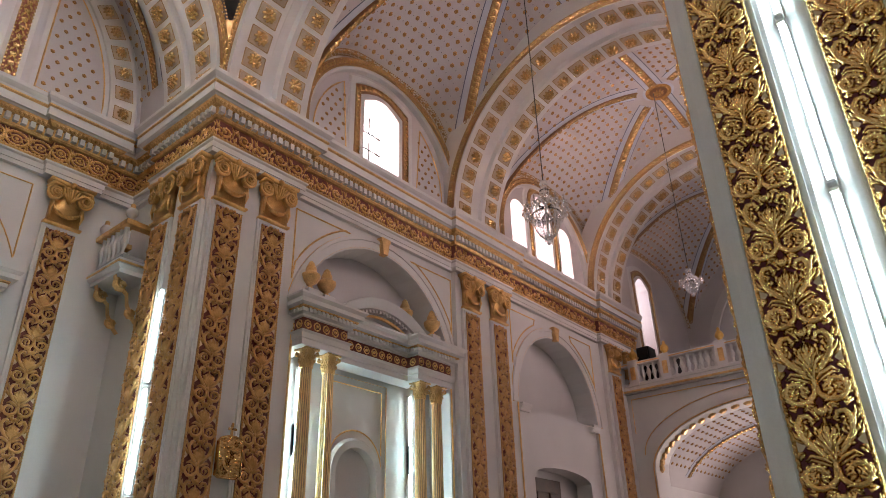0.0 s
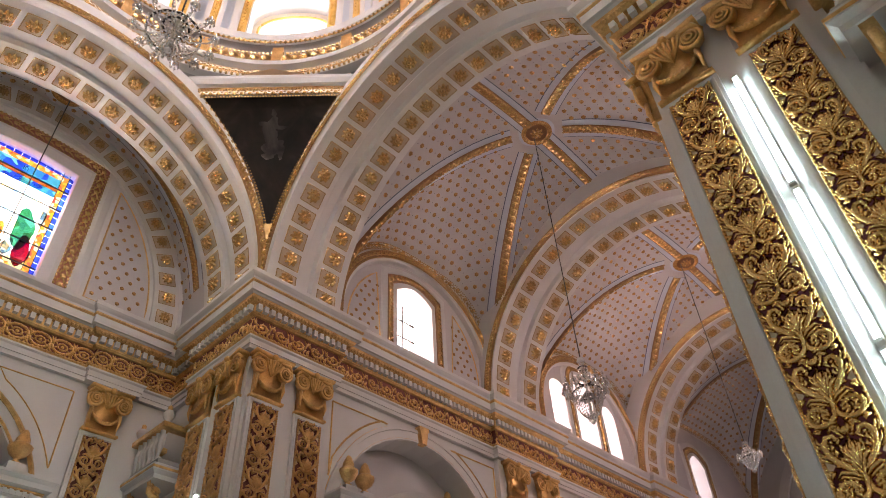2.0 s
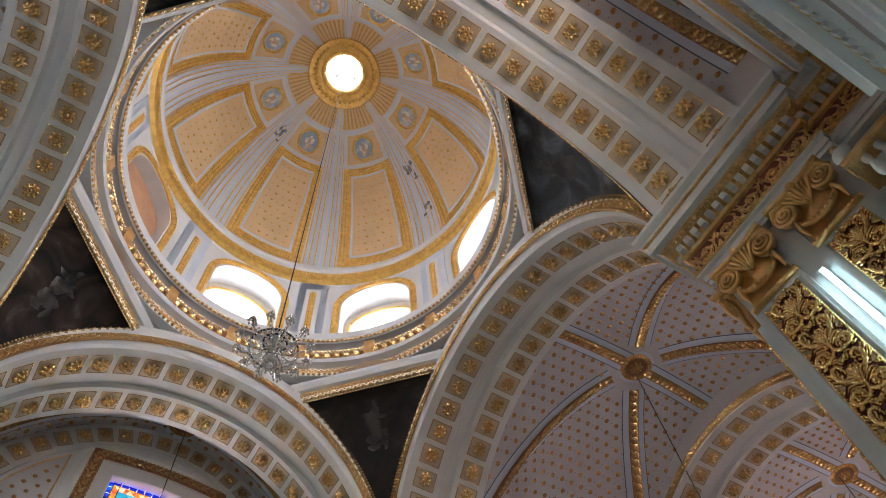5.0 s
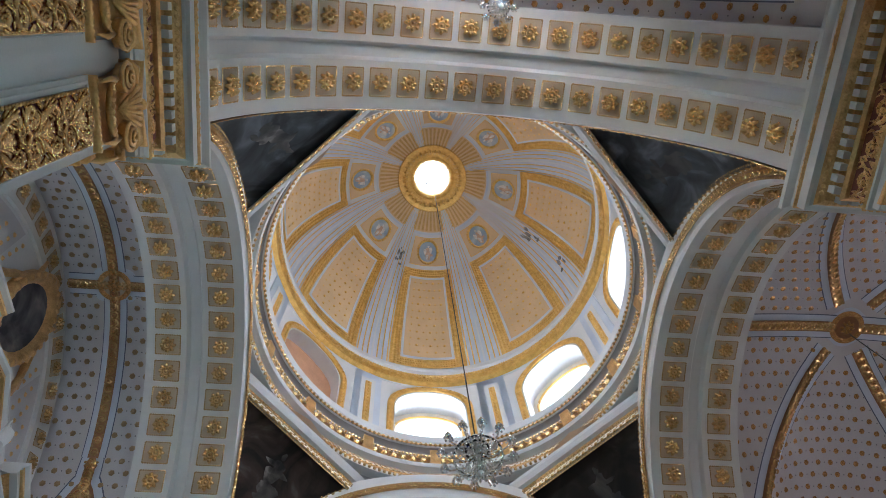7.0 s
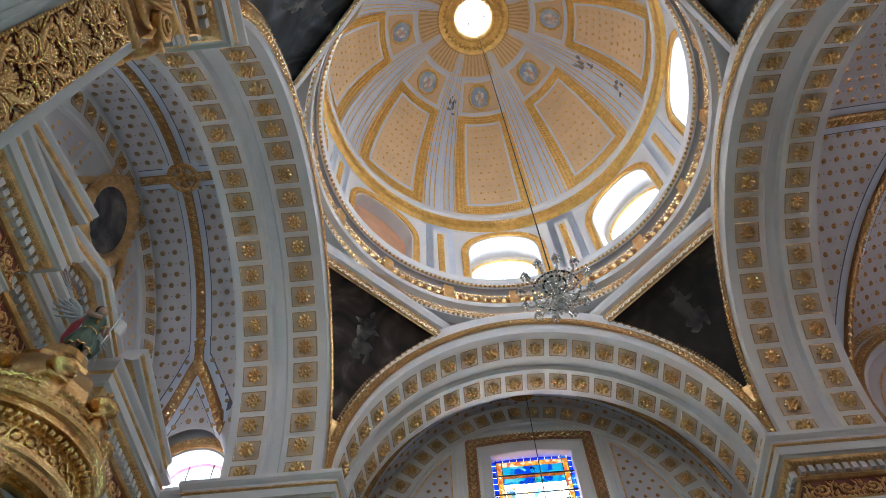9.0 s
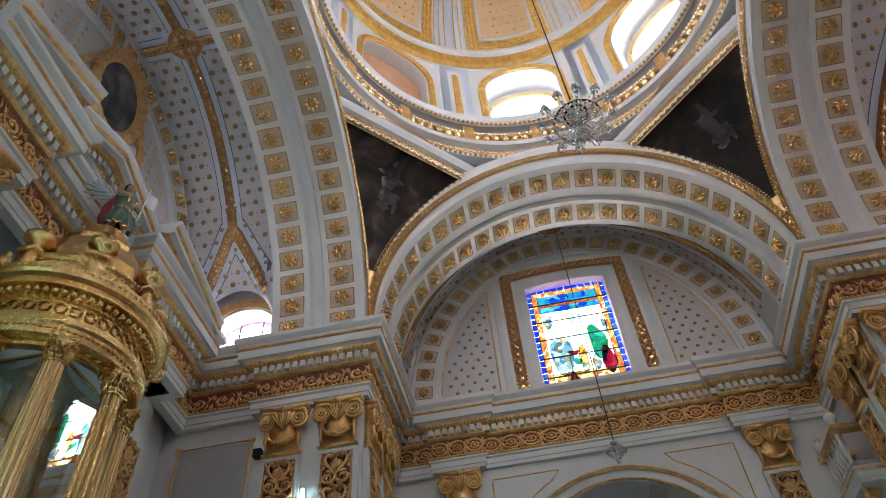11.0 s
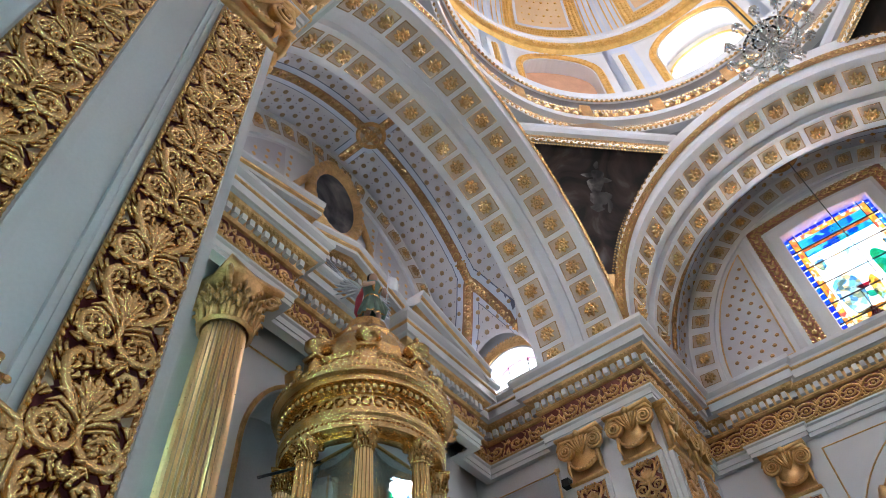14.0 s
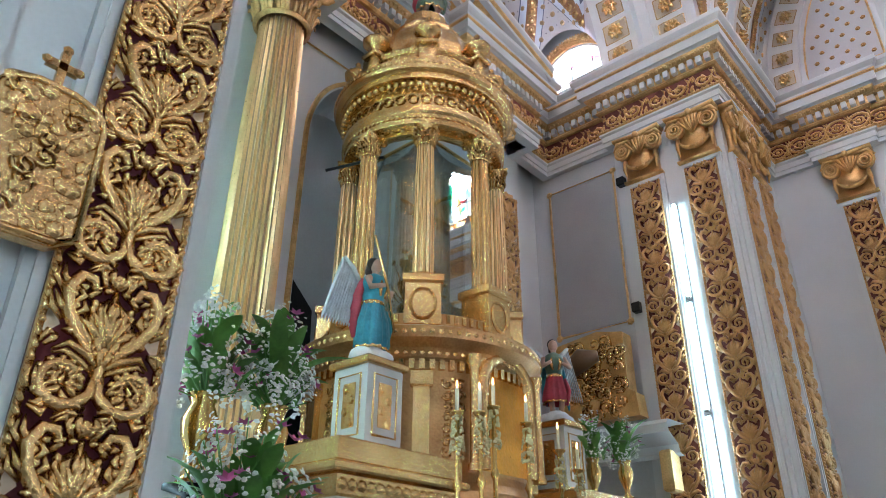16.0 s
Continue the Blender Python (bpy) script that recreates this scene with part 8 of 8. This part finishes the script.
# gilded relief against the chancel wall
ao = empty("gilded_shrine", T(-4.88, 2.95, 3.4), "gilded carved shrine piece against the chancel wall", "shrine")
bd = MB()
bd.loft([[(x, -y, z) for x, z in ((-0.45, 0.0), (0.52, 0.0), (0.5, 0.25), (0.42, 0.3), (0.42, 0.95), (0.1, 1.02), (-0.45, 0.95))] for y in (0.0, 0.16, 0.2)], True, True)
bd.ob("board", CAPGOLD, ao)
bs = MB()
for k in range(64):
    cx, cz = rnd.uniform(-0.38, 0.4), rnd.uniform(0.06, 0.9)
    bs.tube([(cx + px, -0.21, cz + pz) for px, pz in spiral(0, 0, rnd.uniform(0.05, 0.11), 0.01, rnd.random() * 6, 1.3, 10)], [0.02] * 6 + [0.012] * 5, 5)
bs.ob("scrollwork", GOLD, ao, True)["kind"] = "stuff"
MB().tube([(-0.25, -0.25, 0.62), (-0.05, -0.3, 0.7), (0.12, -0.25, 0.72)], [0.1, 0.13, 0.06], 10).ob("wooden_form", mat("brown_wood", (0.16, 0.08, 0.035), 0.5), ao, True)
sh = empty("wall_shelf", T(-4.6, 2.85, 2.95), "white moulded shelf below the gilded shrine", "shelf")
MB().loft([[(-0.7, -d, z), (0.62, -d, z)] for d, z in ((0.0, 0.0), (0.1, 0.02), (0.12, 0.1), (0.3, 0.2), (0.33, 0.28), (0.3, 0.32), (-0.2, 0.34))], False).ob("moulding", WHITE, sh)
for x in (-0.5, 0.5):
    MB(T(x, -0.1, -0.35)).bevel(-0.06, -0.1, 0, 0.06, 0.1, 0.4, 0.02).ob("bracket", GOLD2, sh)

LEAF = mat("green_leaf", (0.12, 0.31, 0.05), 0.45, 0, 9, 0.25, 40, 0.2)
PETALW = mat("white_petal", (0.80, 0.80, 0.76), 0.6, 0, 9, 0.06, 40, 0.1)
PETALP = mat("pink_petal", (0.52, 0.10, 0.30), 0.6, 0, 9, 0.15, 40, 0.1)
BRASS = mat("polished_brass", (0.80, 0.52, 0.18), 0.2, 1, 8, 0.15, 30, 0.1)


def bouquet(place, r, h, seed, label, leaves=26, white=70, pink=20, blades=0):
    """A vase of flowers: brass vase, leaves, white spikes and pink lilies."""
    q = random.Random(seed)
    o = empty("flower_arrangement", T(*place), label, "flowers", "altar flowers")
    k0 = 0.75
    MB(Matrix.Scale(k0, 4)).lathe([(0.07, -0.42), (0.075, -0.40), (0.03, -0.36), (0.035, -0.3), (0.085, -0.18), (0.095, -0.1), (0.06, -0.02), (0.085, 0.03), (0.08, 0.035)], 18).ob("vase", BRASS, o, True, label="polished brass vase")
    lv = MB()

    def point():
        while True:
            p = Vector((q.uniform(-1, 1), q.uniform(-1, 1), q.uniform(-0.25, 1)))
            if 0.45 < p.length < 1:
                return Vector((p.x * r, p.y * r, 0.05 + (p.z + 0.15) * h * 0.85))

    def leaf(p, d, ln, w):
        d = d.normalized()
        s = d.cross(Vector((0, 0, 1)))
        s = s.normalized() if s.length > 0.01 else Vector((1, 0, 0))
        up = s.cross(d)
        rows = []
        for k in range(7):
            f = k / 6
            c = p + d * ln * f - Vector((0, 0, 1)) * ln * 0.35 * f * f
            ww = w * math.sin(3.1416 * min(0.98, 0.08 + 0.92 * f)) + 0.002
            rows.append([tuple(c - s * ww + up * ww * 0.35), tuple(c), tuple(c + s * ww + up * ww * 0.35)])
        lv.loft(rows, False)

    for k in range(leaves):
        p = point() * 0.75
        leaf(p, Vector((p.x, p.y, q.uniform(0.05, 0.35))), q.uniform(0.12, 0.24), q.uniform(0.02, 0.04))
    for k in range(blades):
        a = q.uniform(0, 6.28)
        leaf(Vector((0, 0, 0.1)), Vector((math.cos(a), math.sin(a), q.uniform(0.9, 1.9))), q.uniform(0.35, 0.55), 0.036)
    lv.ob("foliage", LEAF, o, True)["kind"] = "stuff"
    st, wh, pk = MB(), MB(), MB()
    for k in range(white):
        p = point()
        st.tube([(0, 0, 0), tuple(p * 0.6), tuple(p)], 0.003, 3)
        for j in range(11):
            c = p + Vector((q.uniform(-0.025, 0.025), q.uniform(-0.025, 0.025), q.uniform(-0.05, 0.05)))
            wh.stud(c, (c.x + q.uniform(-0.1, 0.1), c.y + q.uniform(-0.1, 0.1), q.uniform(0, 0.3)), q.uniform(0.007, 0.012))
    for k in range(pink):
        p = point() * 1.02
        for e in range(6):
            t = e * 1.047
            ax = p.normalized()
            u = ax.orthogonal().normalized()
            v = ax.cross(u)
            dv = (u * math.cos(t) + v * math.sin(t)) + ax * 0.5
            s2 = dv.cross(ax).normalized() * 0.014
            pk.add([tuple(p), tuple(p + dv * 0.018 + s2 * 0.75), tuple(p + dv * 0.036), tuple(p + dv * 0.018 - s2 * 0.75)], [(0, 1, 2, 3)])
    st.ob("stem_cluster", LEAF, o)["kind"] = "stuff"
    wh.ob("white_bloom_cluster", PETALW, o)["kind"] = "stuff"
    pk.ob("pink_bloom_cluster", PETALP, o)["kind"] = "stuff"
    return o


STAND = mat("dark_iron", (0.03, 0.03, 0.03), 0.5, 0.7)
for (x, y, z, r, h, sd, lv, wt, pk, bld) in ((-3.25, -2.68, 1.70, 0.27, 0.50, 1, 80, 80, 34, 20), (-3.45, -2.46, 2.30, 0.16, 0.42, 2, 44, 84, 20, 8), (-3.5, -2.75, 2.30, 0.16, 0.40, 3, 40, 70, 16, 3),
                                             (-3.6, -0.95, 1.62, 0.16, 0.36, 4, 24, 40, 14, 4), (-4.2, 1.40, 2.72, 0.17, 0.44, 5, 34, 50, 6, 4), (-4.2, 1.98, 2.78, 0.16, 0.42, 6, 34, 46, 6, 4), (-3.75, 0.15, 1.65, 0.18, 0.28, 7, 24, 24, 30, 3)):
    bouquet((x, y, z), r, h, sd, "white stock and pink lilies in a brass vase", lv, wt, pk, bld)
    MB().lathe([(0.16, 0.0), (0.16, 0.03), (0.03, 0.06), (0.025, z - 0.35), (0.10, z - 0.33), (0.10, z - 0.315)], 16, (x, y)).ob("plant_stand", STAND, None, True, "dark iron flower stand beside the altar", "stand", "flower stands")

FLAME = emit_mat("candle_flame", (1.0, 0.55, 0.18), 14.0)
WAX = mat("ivory_wax", (0.74, 0.68, 0.52), 0.5)
for x, y, zt in ((-3.7, -1.0, 2.78), (-3.75, -0.72, 2.84), (-3.75, -0.58, 2.90), (-3.75, -0.22, 2.86), (-3.7, 0.08, 2.72), (-3.7, 0.32, 2.62)):
    c = empty("candlestick", T(x, y, 0), "tall brass candlestick with a lit candle and flower garland", "candlestick", "altar candlesticks")
    MB().lathe([(0.09, 0.9), (0.09, 0.93), (0.02, 0.98), (0.015, zt - 0.62), (0.03, zt - 0.58), (0.014, zt - 0.54), (0.014, zt - 0.2), (0.045, zt - 0.17), (0.045, zt - 0.16)], 14).ob("stick", BRASS, c, True)
    MB().lathe([(0.012, zt - 0.16), (0.012, zt - 0.02), (0.001, zt - 0.018)], 10).ob("candle", WAX, c, True)
    MB().lathe([(0.001, zt - 0.018), (0.008, zt - 0.005), (0.006, zt + 0.012), (0.001, zt + 0.03)], 8).ob("flame", FLAME, c, True)
    gm = MB()
    q = random.Random(int(y * 100))
    for k in range(90):
        a, f = q.uniform(0, 6.28), q.random()
        gm.stud((0.045 * math.cos(a) * (1 - 0.5 * f), 0.045 * math.sin(a) * (1 - 0.5 * f), zt - 0.42 + 0.26 * f), (math.cos(a), math.sin(a), 0.3), 0.013)
    gm.ob("garland", mat("yellow_white_garland", (0.70, 0.60, 0.32), 0.6) if "yellow_white_garland" not in bpy.data.materials else bpy.data.materials["yellow_white_garland"], c)["kind"] = "stuff"

# dark stair behind the tabernacle and small fittings
sr = empty("stair", T(-6.1, -0.75, 0), "dark stair with steel rail behind the altar", "stair")
for k in range(9):
    MB().box(-0.5, -0.25 + 0.0 * k, 1.5 + 0.18 * k, 0.35 - 0.07 * k, 0.25, 1.66 + 0.18 * k).ob("step", STONE, sr)
MB().add([(0.36, -0.24, 1.2), (0.36, 0.3, 1.2), (0.2, 0.3, 4.0), (0.25, -0.24, 4.45)], [(0, 1, 2, 3)]).ob("side_screen", BLACK, sr)
MB().tube([(0.42, -0.2, 2.2), (0.3, 0.1, 3.6)], 0.015, 6).ob("rail", BLACK, sr)
for z in (6.38, 4.68):
    fl = empty("wall_floodlight", T(-4.35, 3.08, z), "small black floodlight on a bracket", "floodlight", "wall floodlights")
    MB().bevel(-0.05, -0.14, -0.06, 0.05, -0.05, 0.06, 0.01).ob("housing", BLACK, fl)
    MB().box(-0.015, -0.06, -0.015, 0.015, 0.06, 0.015).ob("bracket", BLACK, fl)
MB().tube([(-5.5, -0.75, 5.2), (-4.9, -0.4, 5.3)], 0.014, 6).ob("steel_rod", BLACK, None, False, "thin dark steel rod beside the tabernacle", "rod")
